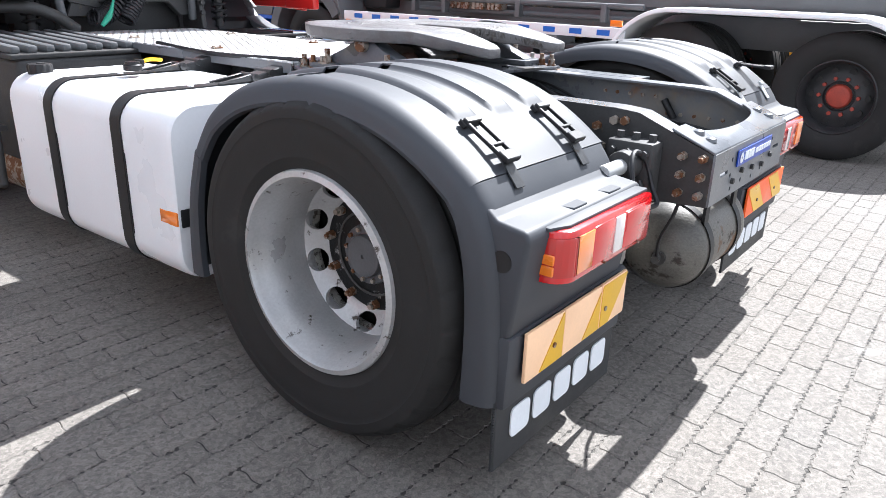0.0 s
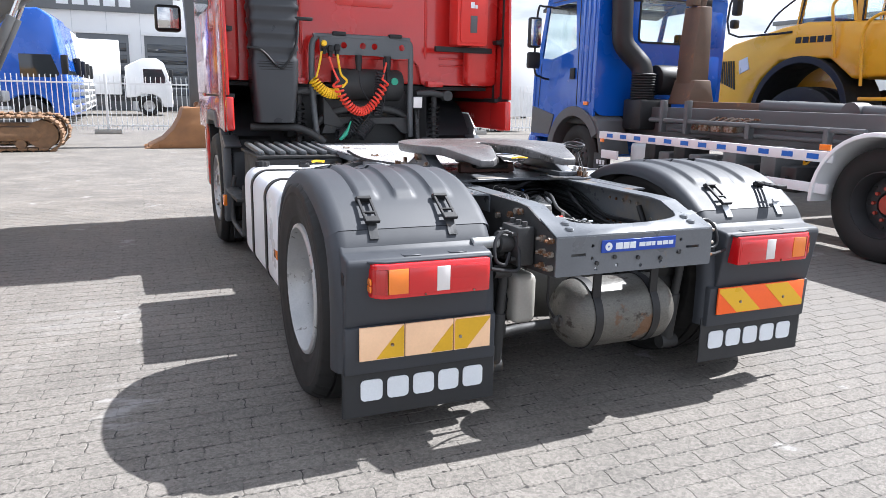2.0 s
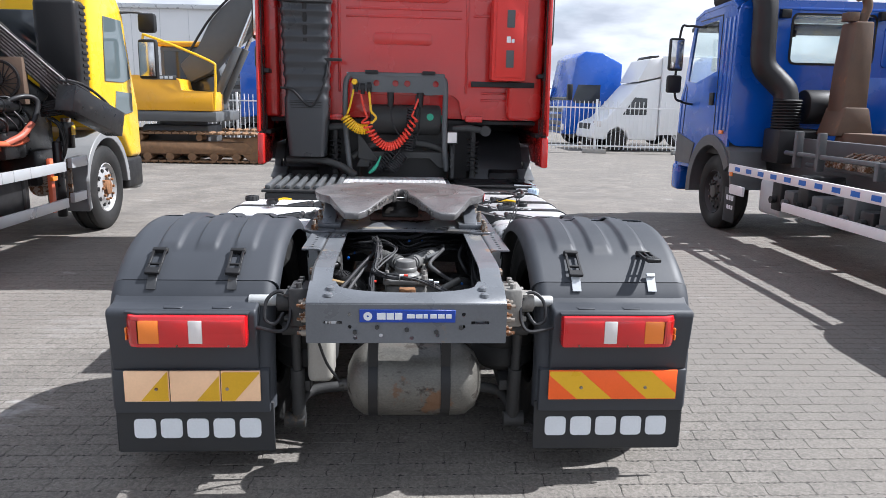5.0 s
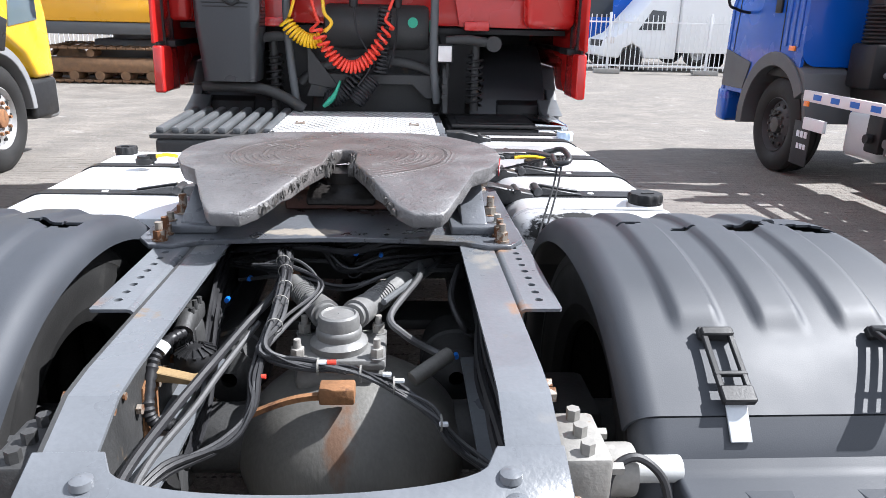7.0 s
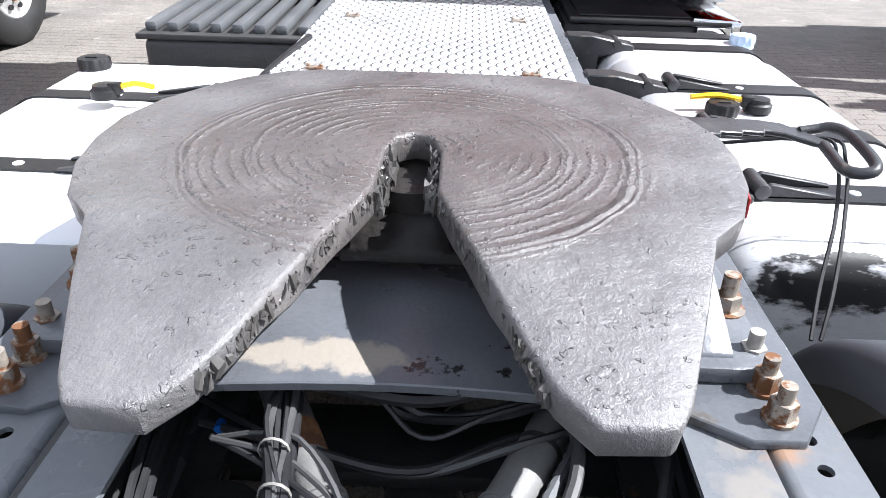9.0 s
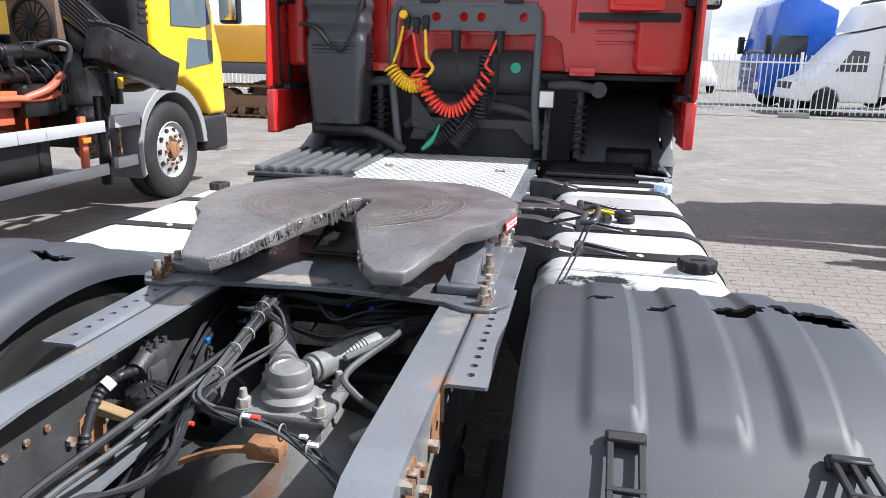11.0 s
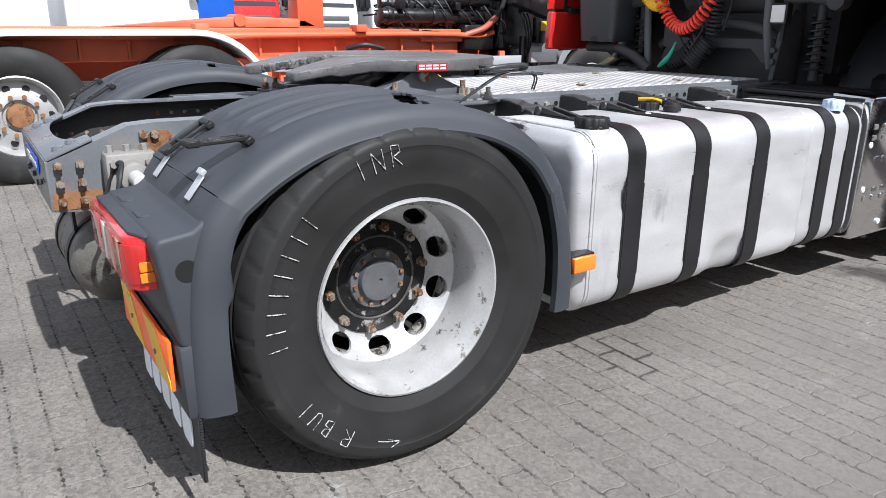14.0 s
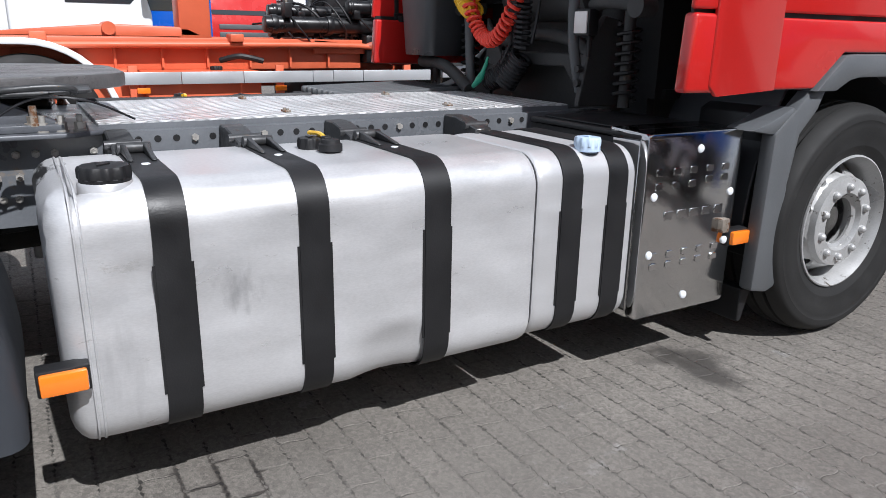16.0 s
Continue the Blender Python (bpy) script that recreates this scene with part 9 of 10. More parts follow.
def orange_hooklift():
    t = thing("crane_truck", "yellow cab truck with orange hook lift body and black loading crane", "truck", -3.5, 0, 0)
    # the side that faces the tractor is x = 0, the body reaches to x = -2.4
    # cab
    c = new("cab"); c.parent = t
    side = [(5.12, 1.22), (5.12, 2.66), (5.22, 2.85), (5.95, 2.85), (6.2, 2.60), (6.42, 1.80), (6.55, 1.45), (6.58, 0.80), (6.2, 0.80), (6.02, 1.05), (5.7, 1.22)]
    bm = prism(B(), side, "x", -2.35, -0.02, 0.06, 3)
    part("cab_shell", bm, CAB_YELLOW, c)
    bm = prism(B(), [(5.48, 1.75), (6.05, 1.75), (6.28, 1.80), (6.08, 2.50), (5.54, 2.50)], "x", -0.03, -0.008, 0.004, 1)
    prism(bm, [(5.72, 1.32), (6.30, 1.38), (6.30, 1.62), (5.80, 1.64)], "x", -0.03, -0.008, 0.004, 1)
    part("window", bm, WINDOW, c)
    bm = box(B(), -2.2, -0.55, 5.10, 5.13, 1.95, 2.5, 0.01)
    part("rear_window", bm, DARKWIN, c)
    bm = box(B(), -0.50, -0.04, 4.88, 5.14, 1.45, 2.60, 0.05, 3)
    for k in range(12):
        box(bm, -0.05, -0.03, 4.98, 5.12, 1.75 + 0.07 * k, 1.785 + 0.07 * k, 0.004)
    part("intake_tower", bm, BLACK, t)
    bm = B(); arch_band(bm, 5.41, 0.52, 0.57, 0.655, -0.45, -0.01, 0, 200)
    part("wheel_arch", bm, ARCH_GREY, t)
    bm = box(B(), -0.5, -0.03, 6.04, 6.60, 0.40, 0.80, 0.05, 3)
    part("step_panel", bm, BLACK, t)
    bm = box(B(), -2.3, -0.05, 6.4, 6.66, 0.36, 0.80, 0.06, 3)
    part("bumper", bm, ARCH_GREY, t)
    bm = B()
    tube(bm, [(-0.02, 6.1, 2.60), (0.16, 6.25, 2.62), (0.24, 6.28, 2.55)], 0.016, 8)
    box(bm, 0.14, 0.36, 6.22, 6.34, 2.38, 2.62, 0.04)
    box(bm, 0.12, 0.36, 6.22, 6.34, 1.80, 2.30, 0.04)
    mir = part("mirror", bm, BLACK, t)
    bm = box(B(), 0.145, 0.335, 6.21, 6.225, 1.84, 2.26, 0.004)
    part("mirror_glass", bm, CHROME, mir)
    road_wheel(t, -0.18, 5.41, 0.50, 0.50, 0.30, 1, RIM, RUST, 0.10)
    road_wheel(t, -2.2, 5.41, 0.50, 0.50, 0.30, -1, RIM, RUST, 0.10)
    for y in (-0.58, 0.78):
        road_wheel(t, -0.17, y, 0.52, 0.52, 0.31, 1, RIM, RUST, 0.05, True)
        road_wheel(t, -2.2, y, 0.52, 0.52, 0.31, -1, RIM, RUST, 0.05, True)
    bm = B()
    arc = [radians(a) for a in range(0, 91, 9)]
    out = [(0.78 + 0.66 * math.cos(a), 0.50 + 0.66 * math.sin(a)) for a in arc] + [(-0.58 + 0.66 * math.cos(a + math.pi / 2), 0.50 + 0.66 * math.sin(a + math.pi / 2)) for a in arc]
    inn = [(0.78 + 0.61 * math.cos(a), 0.50 + 0.61 * math.sin(a)) for a in arc] + [(-0.58 + 0.61 * math.cos(a + math.pi / 2), 0.50 + 0.61 * math.sin(a + math.pi / 2)) for a in arc]
    prism(bm, out + inn[::-1], "x", -0.42, 0.0, 0.01, 2)
    part("rear_guard", bm, WHITE, t)
    # chassis and body
    bm = B()
    for x in (-1.6, -0.8):
        box(bm, x - 0.04, x + 0.04, -1.8, 5.6, 0.72, 0.98, 0.005)
    part("chassis_frame", bm, mat("orange_frame", (0.42, 0.07, 0.025), 0.5, var=0.15), t)
    bm = B()
    box(bm, -0.52, -0.34, -1.8, 3.7, 1.08, 1.17, 0.01)
    box(bm, -0.50, -0.40, -1.8, 3.7, 0.90, 1.08, 0.005)
    for k in range(14):
        y = -1.6 + 0.38 * k
        box(bm, -0.40, -0.36, y, y + 0.02, 0.92, 1.08)
    box(bm, -2.0, -1.86, -1.8, 3.7, 1.02, 1.17, 0.01)
    part("body_rail", bm, ORANGE, t)
    bm = B()
    tube(bm, [(-0.30, 0.2, 1.10), (-0.30, 3.2, 1.12), (-0.30, 3.9, 1.10), (-0.28, 4.1, 1.14)], 0.028, 10, 3)
    prism(bm, [(3.2, 1.17), (4.0, 1.10), (4.0, 1.04), (3.2, 1.04)], "x", -0.5, -0.34, 0.005, 1)
    part("hose_pipe", bm, ORANGE, t)
    for y in (0.9, 2.45):
        bm = box(B(), -0.40, -0.24, y - 0.06, y + 0.06, 1.14, 1.21, 0.012)
        part("roller_stop", bm, ORANGE, t)
    bm = B()
    prism(bm, [(0.2, 1.17), (1.5, 1.28), (2.2, 1.26), (2.4, 1.17)], "x", -1.3, -1.05, 0.02, 2)
    cyl(bm, (-1.32, 1.5, 1.24), (-1.02, 1.5, 1.24), 0.06, seg=18)
    part("tilt_beam", bm, ORANGE, t)
    bm = B()
    box(bm, -1.32, -1.05, 2.12, 2.42, 1.15, 2.5, 0.02)
    box(bm, -1.34, -1.2, 2.02, 2.2, 1.55, 1.62, 0.01)
    part("hook_arm", bm, ORANGE, t, "upright orange hook arm")
    for y0, y1, z0, z1 in ((0.95, 1.55, 0.42, 0.92), (1.62, 2.6, 0.40, 0.90)):
        bm = box(B(), -0.55, -0.08, y0, y1, z0, z1, 0.025, 2)
        part("tool_box", bm, ORANGE, t)
    bm = box(B(), -0.6, -0.1, 2.85, 3.75, 0.42, 0.84, 0.09, 4)
    for y in (3.0, 3.55):
        box(bm, -0.62, -0.085, y, y + 0.06, 0.41, 0.855, 0.02)
    part("black_tank", bm, BLACK, t)
    bm = B()
    fuel_cap(bm, -0.25, 2.25, 0.90, 0.05)
    part("filler_cap", bm, BLACK, t)
    bm = tube(B(), [(-0.3, 2.3, 0.98), (-0.2, 2.45, 1.02), (-0.18, 2.65, 0.98)], 0.025, 8)
    part("handle", bm, BLACK, t)
    # side guards
    k = 0
    for y0, y1 in ((1.44, 1.9), (1.9, 2.42), (2.42, 3.05), (3.05, 3.25), (3.25, 3.55), (3.55, 4.28)):
        bm = box(B(), -0.03, 0.0, y0 + 0.004, y1, 0.80, 0.90, 0.004)
        part("side_guard", bm, SKIRT, t)
    for y0, y1 in ((1.2, 2.9), (2.91, 4.28)):
        bm = box(B(), -0.03, 0.0, y0, y1, 0.42, 0.52, 0.004)
        part("side_guard", bm, SKIRT, t)
    for y0, y1, z0, z1 in ((4.42, 4.80, 0.82, 0.93), (4.42, 4.72, 0.45, 0.55)):
        bm = box(B(), -0.05, 0.0, y0, y1, z0, z1, 0.005)
        part("side_guard", bm, SKIRT, t)
    for y in (1.5, 2.72, 4.0):
        bm = box(B(), -0.07, -0.03, y, y + 0.07, 0.40, 0.95, 0.004)
        part("guard_bracket", bm, ORANGE, t)
    for y in (1.6, 2.75, 4.02):
        bm = box(B(), -0.03, 0.004, y - 0.05, y + 0.05, 0.73, 0.775, 0.004)
        part("side_reflector", bm, LENS_AMBER, t)
    bm = B()
    for y in (4.45, 4.62):
        box(bm, -0.15, -0.11, y, y + 0.03, 0.45, 0.9)
    cyl(bm, (-0.4, 4.5, 0.62), (-0.4, 4.75, 0.62), 0.12, seg=20, b=0.01)
    part("battery_stay", bm, STEEL, t)
    crane(t)


orange_hooklift()


def dumper():
    t = thing("dump_truck", "yellow articulated dump truck with big tyres", "dump truck", 7.6, 0.35, 0)
    side = [(3.1, 1.75), (3.1, 2.45), (4.75, 2.55), (5.2, 2.50), (6.2, 2.30), (6.55, 2.12), (6.62, 1.25), (5.95, 1.20), (5.75, 1.30), (5.55, 1.70), (5.2, 2.0), (4.3, 2.0), (3.9, 1.70)]
    bm = prism(B(), side, "x", 0.0, 2.6, 0.05, 3)
    part("hood", bm, YELLOW, t)
    bm = B()
    for k in range(9):
        y = 6.05 + 0.055 * k
        prism(bm, [(y, 1.55 + 0.02 * k), (y + 0.03, 1.55 + 0.02 * k), (y + 0.10, 2.02), (y + 0.07, 2.02)], "x", -0.012, 0.004)
    each("grille_slat", bm, BLACK, t)
    bm = prism(B(), [(5.78, 1.88), (5.98, 1.80), (6.02, 2.02), (5.84, 2.08)], "x", -0.012, 0.004, 0.004, 1)
    part("badge", bm, SKIRT, t)
    bm = B()
    for k in range(5):
        box(bm, -0.010, 0.004, 4.30 + 0.13 * k, 4.40 + 0.13 * k, 2.24, 2.33, 0.002, 1)
    each("print_bar", bm, BLACK, t)
    wall = [(2.95, 2.0), (5.0, 2.40), (4.90, 3.26), (2.95, 3.32)]
    front_pane = [(4.02, 2.52), (4.92, 2.54), (4.82, 3.18), (4.02, 3.20)]
    door_pane = [(3.05, 2.42), (3.86, 2.52), (3.86, 3.20), (3.05, 3.22)]
    for x in (0.05, 1.85):
        part("cab_side", holed(wall, [front_pane, door_pane], "x", x, x + 0.04), YELLOW, t)
        for p in (front_pane, door_pane):
            part("cab_window", holed(p, [], "x", x + 0.012, x + 0.020), CLEAR, t)
            part("window_seal", holed([(py + (0.03 if py < sum(q[0] for q in p) / 4 else -0.03) * -1, pz + (0.03 if pz < sum(q[1] for q in p) / 4 else -0.03) * -1) for py, pz in p], [p], "x", x - 0.006, x + 0.002), BLACK, t)
    part("windscreen", holed([(0.10, 2.50), (1.84, 2.50), (1.84, 3.2), (0.10, 3.2)], [], "y", 4.90, 4.91), CLEAR, t)
    part("rear_pane", holed([(0.10, 2.50), (1.84, 2.50), (1.84, 3.2), (0.10, 3.2)], [], "y", 3.0, 3.01), CLEAR, t)
    bm = box(B(), 0.06, 1.88, 2.95, 5.0, 2.0, 2.42, 0.03)
    part("cab_base", bm, YELLOW, t)
    bm = box(B(), 0.65, 1.2, 3.15, 3.35, 2.45, 3.0, 0.06, 3)
    box(bm, 0.65, 1.2, 3.2, 3.75, 2.42, 2.58, 0.05, 3)
    part("seat", bm, BLACK, t)
    bm = box(B(), 0.2, 1.7, 4.55, 4.88, 2.42, 2.62, 0.06, 3)
    part("dashboard", bm, MACHINE_GREY, t)
    bm = prism(B(), [(2.9, 3.28), (5.1, 3.24), (5.1, 3.32), (4.6, 3.42), (2.9, 3.44)], "x", 0.0, 2.0, 0.02, 2)
    part("cab_roof", bm, YELLOW, t)
    bm = B(); arch_band(bm, 4.75, 1.15, 0.80, 0.90, -0.05, 0.7, 5, 175)
    part("wheel_arch", bm, BLACK, t)
    for y in (4.75, 0.6, -1.2):
        road_wheel(t, 0.30, y, 0.80, 0.80, 0.60, -1, YELLOW, HUB, 0.05)
        road_wheel(t, 2.3, y, 0.80, 0.80, 0.60, 1, YELLOW, HUB, 0.05)
    bm = B()
    tube(bm, [(-0.02, 4.2, 2.0), (-0.1, 4.2, 2.4), (-0.1, 4.25, 2.75), (-0.08, 4.0, 2.85), (-0.05, 3.9, 2.5)], 0.022, 8)
    tube(bm, [(-0.05, 3.7, 1.6), (-0.1, 3.7, 2.4), (-0.08, 3.3, 2.55), (-0.06, 3.2, 2.2)], 0.022, 8)
    for z in (0.7, 1.05, 1.4):
        box(bm, -0.08, 0.1, 3.2, 3.7, z, z + 0.05, 0.01)
    each("handrail", bm, YELLOW, t)
    bm = B()
    tube(bm, [(0.02, 4.8, 3.10), (-0.15, 5.6, 3.12), (-0.25, 6.0, 3.10), (-0.25, 6.05, 2.45), (-0.1, 5.4, 2.40), (0.0, 5.0, 2.42)], 0.018, 8, 3)
    box(bm, -0.32, -0.18, 5.86, 5.98, 2.72, 3.08, 0.03)
    box(bm, -0.32, -0.18, 5.90, 6.0, 2.52, 2.66, 0.03)
    tube(bm, [(-0.05, 4.75, 3.0), (-0.12, 5.2, 2.7), (-0.15, 5.4, 2.42)], 0.015, 8)
    part("mirror_frame", bm, BLACK, t)
    bm = prism(B(), [(-2.9, 1.3), (2.4, 1.55), (2.75, 2.55), (2.6, 2.75), (1.6, 2.75), (-3.0, 2.5)], "x", -0.05, 2.7, 0.05, 2)
    part("body", bm, YELLOW, t)
    bm = box(B(), 0.7, 1.9, -2.5, 6.4, 0.7, 1.3, 0.05)
    part("frame", bm, MACHINE_GREY, t)


dumper()


def excavator():
    t = thing("excavator", "yellow and grey tracked excavator with its bucket on the ground", "excavator", -5.6, 15.6, 0)
    for s in (-1, 1):
        tr = new("track"); tr.parent = t
        tagged(tr, "rusty steel crawler track")
        y = s * 1.0
        n = 52
        L, R0 = 2.0, 0.36
        per = 4 * L + 2 * math.pi * R0
        shoe = box(B(), -0.09, 0.09, -0.3, 0.3, -0.02, 0.025, 0.008, 1)
        box(shoe, -0.02, 0.02, -0.3, 0.3, 0.02, 0.05, 0.004, 1)
        me = bpy.data.meshes.new("shoe"); shoe.to_mesh(me); shoe.free()
        for k in range(n):
            d = per * k / n
            if d < 2 * L:
                m = pose(-L + d, y, 0.36 + R0, 0, 0, 0)
            elif d < 2 * L + math.pi * R0:
                a = (d - 2 * L) / R0
                m = pose(L + R0 * math.sin(a), y, 0.36 + R0 * math.cos(a), 0, math.degrees(a), 0)
            elif d < 4 * L + math.pi * R0:
                m = pose(L - (d - 2 * L - math.pi * R0), y, 0.055, 0, 180, 0)
            else:
                a = math.pi + (d - 4 * L - math.pi * R0) / R0
                m = pose(-L + R0 * math.sin(a), y, 0.36 + R0 * math.cos(a), 0, math.degrees(a), 0)
            piece("shoe", me, TRACK, tr, m)
        bm = B()
        prism(bm, [(-1.9, 0.22), (1.9, 0.22), (2.0, 0.36), (1.85, 0.52), (-1.85, 0.52), (-2.0, 0.36)], "y", y - 0.22, y + 0.22, 0.03, 2)
        for k in range(7):
            cyl(bm, (-1.6 + 0.53 * k, y - 0.24, 0.16), (-1.6 + 0.53 * k, y + 0.24, 0.16), 0.10, seg=16)
        for x in (-2.0, 2.0):
            cyl(bm, (x, y - 0.2, 0.36), (x, y + 0.2, 0.36), 0.30, seg=24)
        for x in (-0.7, 0.7):
            cyl(bm, (x, y - 0.2, 0.62), (x, y + 0.2, 0.62), 0.08, seg=14)
        part("track_frame", bm, TRACK, tr)
    bm = box(B(), -0.8, 0.8, -0.7, 0.7, 0.45, 0.9, 0.05)
    cyl(bm, (0, 0, 0.85), (0, 0, 1.05), 0.6, seg=32)
    part("turntable", bm, MACHINE_GREY, t)
    bm = box(B(), -2.4, 1.15, -1.25, 1.25, 1.0, 1.25, 0.04)
    part("deck", bm, MACHINE_GREY, t)
    bm = prism(B(), [(-2.5, 1.25), (1.1, 1.25), (1.1, 1.72), (0.35, 1.74), (0.30, 2.0), (-0.4, 2.08), (-2.4, 2.08)], "y", -1.25, -0.25, 0.05, 2)
    box(bm, -2.5, -0.4, -0.3, 1.25, 1.25, 2.05, 0.05, 2)
    part("engine_hood", bm, YELLOW, t)
    bm = box(B(), -0.4, 0.25, -1.262, -1.24, 1.98, 2.08, 0.006)
    part("dark_band", bm, MACHINE_GREY, t)
    bm = B()
    for k in range(5):
        box(bm, -0.35 + 0.11 * k, -0.27 + 0.11 * k, -1.268, -1.26, 2.0, 2.06)
    part("maker_print", bm, LETTER, t)
    bm = prism(B(), [(-0.55, 1.25), (0.85, 1.25), (1.0, 1.9), (0.75, 2.85), (-0.55, 2.85)], "y", 0.15, 1.2, 0.06, 3)
    cab_ = part("cab", bm, MACHINE_GREY, t)
    bm = prism(B(), [(-0.45, 1.75), (0.80, 1.75), (0.88, 1.95), (0.68, 2.72), (-0.45, 2.72)], "y", 0.13, 0.17, 0.004, 1)
    part("cab_window", bm, DARKWIN, cab_)
    bm = box(B(), -0.65, 0.85, 0.10, 1.25, 2.83, 2.97, 0.05, 3)
    part("cab_roof", bm, YELLOW, t)
    bm = B()
    tube(bm, [(1.1, -1.2, 1.3), (1.15, -1.2, 2.2), (1.0, -1.2, 2.45), (-0.3, -1.2, 2.95), (-0.5, -1.2, 2.9), (-0.5, -1.2, 2.1)], 0.03, 8, 4)
    part("handrail", bm, HOSE_Y, t)
    # boom, arm and bucket
    up = [(0.06, 2.37), (0.52, 2.82), (0.84, 3.43), (1.12, 3.75), (1.44, 4.03), (1.68, 4.18), (1.96, 4.30), (2.36, 4.38), (4.2, 4.35), (5.4, 4.20)]
    lo = [(5.4, 4.0), (4.2, 3.85), (2.9, 3.65), (2.35, 3.47), (1.79, 3.15), (1.26, 2.72), (0.80, 2.19), (0.27, 1.94)]
    bm = prism(B(), up + lo, "y", -0.28, 0.28, 0.03, 2)
    part("boom", bm, MACHINE_GREY, t, "dark grey bent boom")
    for y in (-0.42, 0.42):
        bm = cyl(B(), (0.90, y, 1.45), (1.55, y, 2.82), 0.10, seg=18, b=0.01)
        cy = part("boom_cylinder", bm, MACHINE_GREY, t)
        bm = cyl(B(), (1.52, y, 2.75), (2.03, y, 3.91), 0.055, seg=16)
        part("rod", bm, CHROME, cy)
    bm = cyl(B(), (2.5, 0, 4.5), (4.6, 0, 4.74), 0.10, seg=16)
    part("arm_cylinder", bm, MACHINE_GREY, t)
    bm = tube(B(), [(0.3, -0.3, 2.66), (0.84, -0.30, 3.47), (1.44, -0.3, 4.08), (1.8, -0.3, 4.36), (2.3, -0.3, 4.55), (3.5, -0.3, 4.55)], 0.03, 8)
    part("hose", bm, CABLE, t)
    bm = prism(B(), [(5.2, 4.75), (5.75, 4.3), (5.55, 2.9), (5.38, 0.98), (5.08, 0.93), (5.08, 2.9), (5.0, 4.2)], "y", -0.2, 0.2, 0.03, 2)
    part("arm", bm, MACHINE_GREY, t)
    bm = B()
    cyl(bm, (5.22, -0.3, 1.0), (5.22, 0.3, 1.0), 0.08, seg=16)
    cyl(bm, (5.42, -0.3, 1.02), (5.42, 0.3, 1.02), 0.07, seg=16)
    part("pin", bm, STEEL, t)
    bm = prism(B(), [(4.88, 0.94), (5.44, 0.98), (5.60, 0.86), (5.70, 0.66), (5.73, 0.45), (5.68, 0.22), (5.56, 0.06), (5.40, 0.0), (4.15, 0.0), (4.08, 0.05), (4.42, 0.22), (4.66, 0.46), (4.80, 0.70)], "y", -0.65, 0.65, 0.03, 2)
    part("bucket", bm, BUCKET, t, "rusty digging bucket resting on the ground")
    for k in range(5):
        y = -0.6 + 0.3 * k
        bm = prism(B(), [(3.98, 0.0), (4.3, 0.0), (4.3, 0.10), (4.15, 0.06)], "y", y - 0.06, y + 0.06, 0.01, 1)
        part("tooth", bm, BUCKET, t)


excavator()


def cab_over(name, label, colour, x, y, rz, group="", box_len=0.0, h=3.0, box_h=3.6):
    """A lorry seen beyond the fence; its front looks along local x."""
    t = thing(name, label, "truck", x, y, 0, group, rz)
    side = [(-2.2, 0.9), (-2.2, h - 0.45), (-1.4, h - 0.05), (-0.7, h), (-0.35, h - 0.25), (-0.10, 1.9), (0.0, 1.5), (0.0, 0.45), (-0.45, 0.45), (-0.6, 0.9), (-0.9, 1.1), (-1.4, 1.1), (-1.7, 0.95)]
    bm = prism(B(), side, "y", -1.22, 1.22, 0.06, 3)
    part("cab", bm, colour, t)
    bm = B()
    for s in (-1, 1):
        prism(bm, [(-1.35, 1.65), (-0.35, 1.65), (-0.25, 1.75), (-0.45, 2.35), (-1.35, 2.35)], "y", s * 1.205, s * 1.23, 0.004, 1)
    each("side_window", bm, DARKWIN, t)
    bm = prism(B(), [(-0.17, 1.75), (-0.05, 1.75), (-0.30, 2.5), (-0.42, 2.5)], "y", -1.1, 1.1, 0.01, 1)
    part("windscreen", bm, DARKWIN, t)
    bm = B()
    for z in (0.55, 0.8, 1.05, 1.3):
        box(bm, -0.02, 0.025, -0.85, 0.85, z, z + 0.16, 0.02)
    each("grille_bar", bm, MACHINE_GREY, t)
    for yy in (-1, 1):
        bm = box(B(), -0.03, 0.03, yy * 0.9 - 0.18, yy * 0.9 + 0.18, 0.6, 0.85, 0.03)
        part("headlamp", bm, LENS_WHITE, t)
        bm = box(B(), -0.15, 0.05, yy * 1.42 - 0.1, yy * 1.42 + 0.1, 1.75, 2.35, 0.04)
        box(bm, -0.15, -0.08, min(yy * 1.2, yy * 1.4), max(yy * 1.2, yy * 1.4), 2.2, 2.25)
        part("mirror", bm, BLACK, t)
        for xx in (-1.15, -4.8):
            o = new("wheel"); o.parent = t
            part("tyre", lathe(B(), [(0.10, 0.28), (0.15, 0.34), (0.15, 0.45), (0.12, 0.5), (-0.12, 0.5), (-0.15, 0.45)], (xx, yy * 1.05, 0.5), "y", 36, yy), RUBBER, o)
            part("rim", lathe(B(), [(0.11, 0.29), (0.06, 0.26), (0.03, 0.15), (0.08, 0.10), (0.08, 0.001)], (xx, yy * 1.05, 0.5), "y", 30, yy), RIM, o)
    bm = box(B(), -6.2, -1.5, -0.42, 0.42, 0.72, 0.98)
    part("chassis", bm, MACHINE_GREY, t)
    if box_len:
        bm = box(B(), -2.4 - box_len, -2.4, -1.25, 1.25, 1.05, box_h, 0.03)
        part("box_body", bm, WHITE, t)
        bm = box(B(), -2.0 - box_len, -3.2, -1.2, -1.15, 0.45, 0.95, 0.01)
        part("side_guard", bm, MACHINE_GREY, t)
    return t


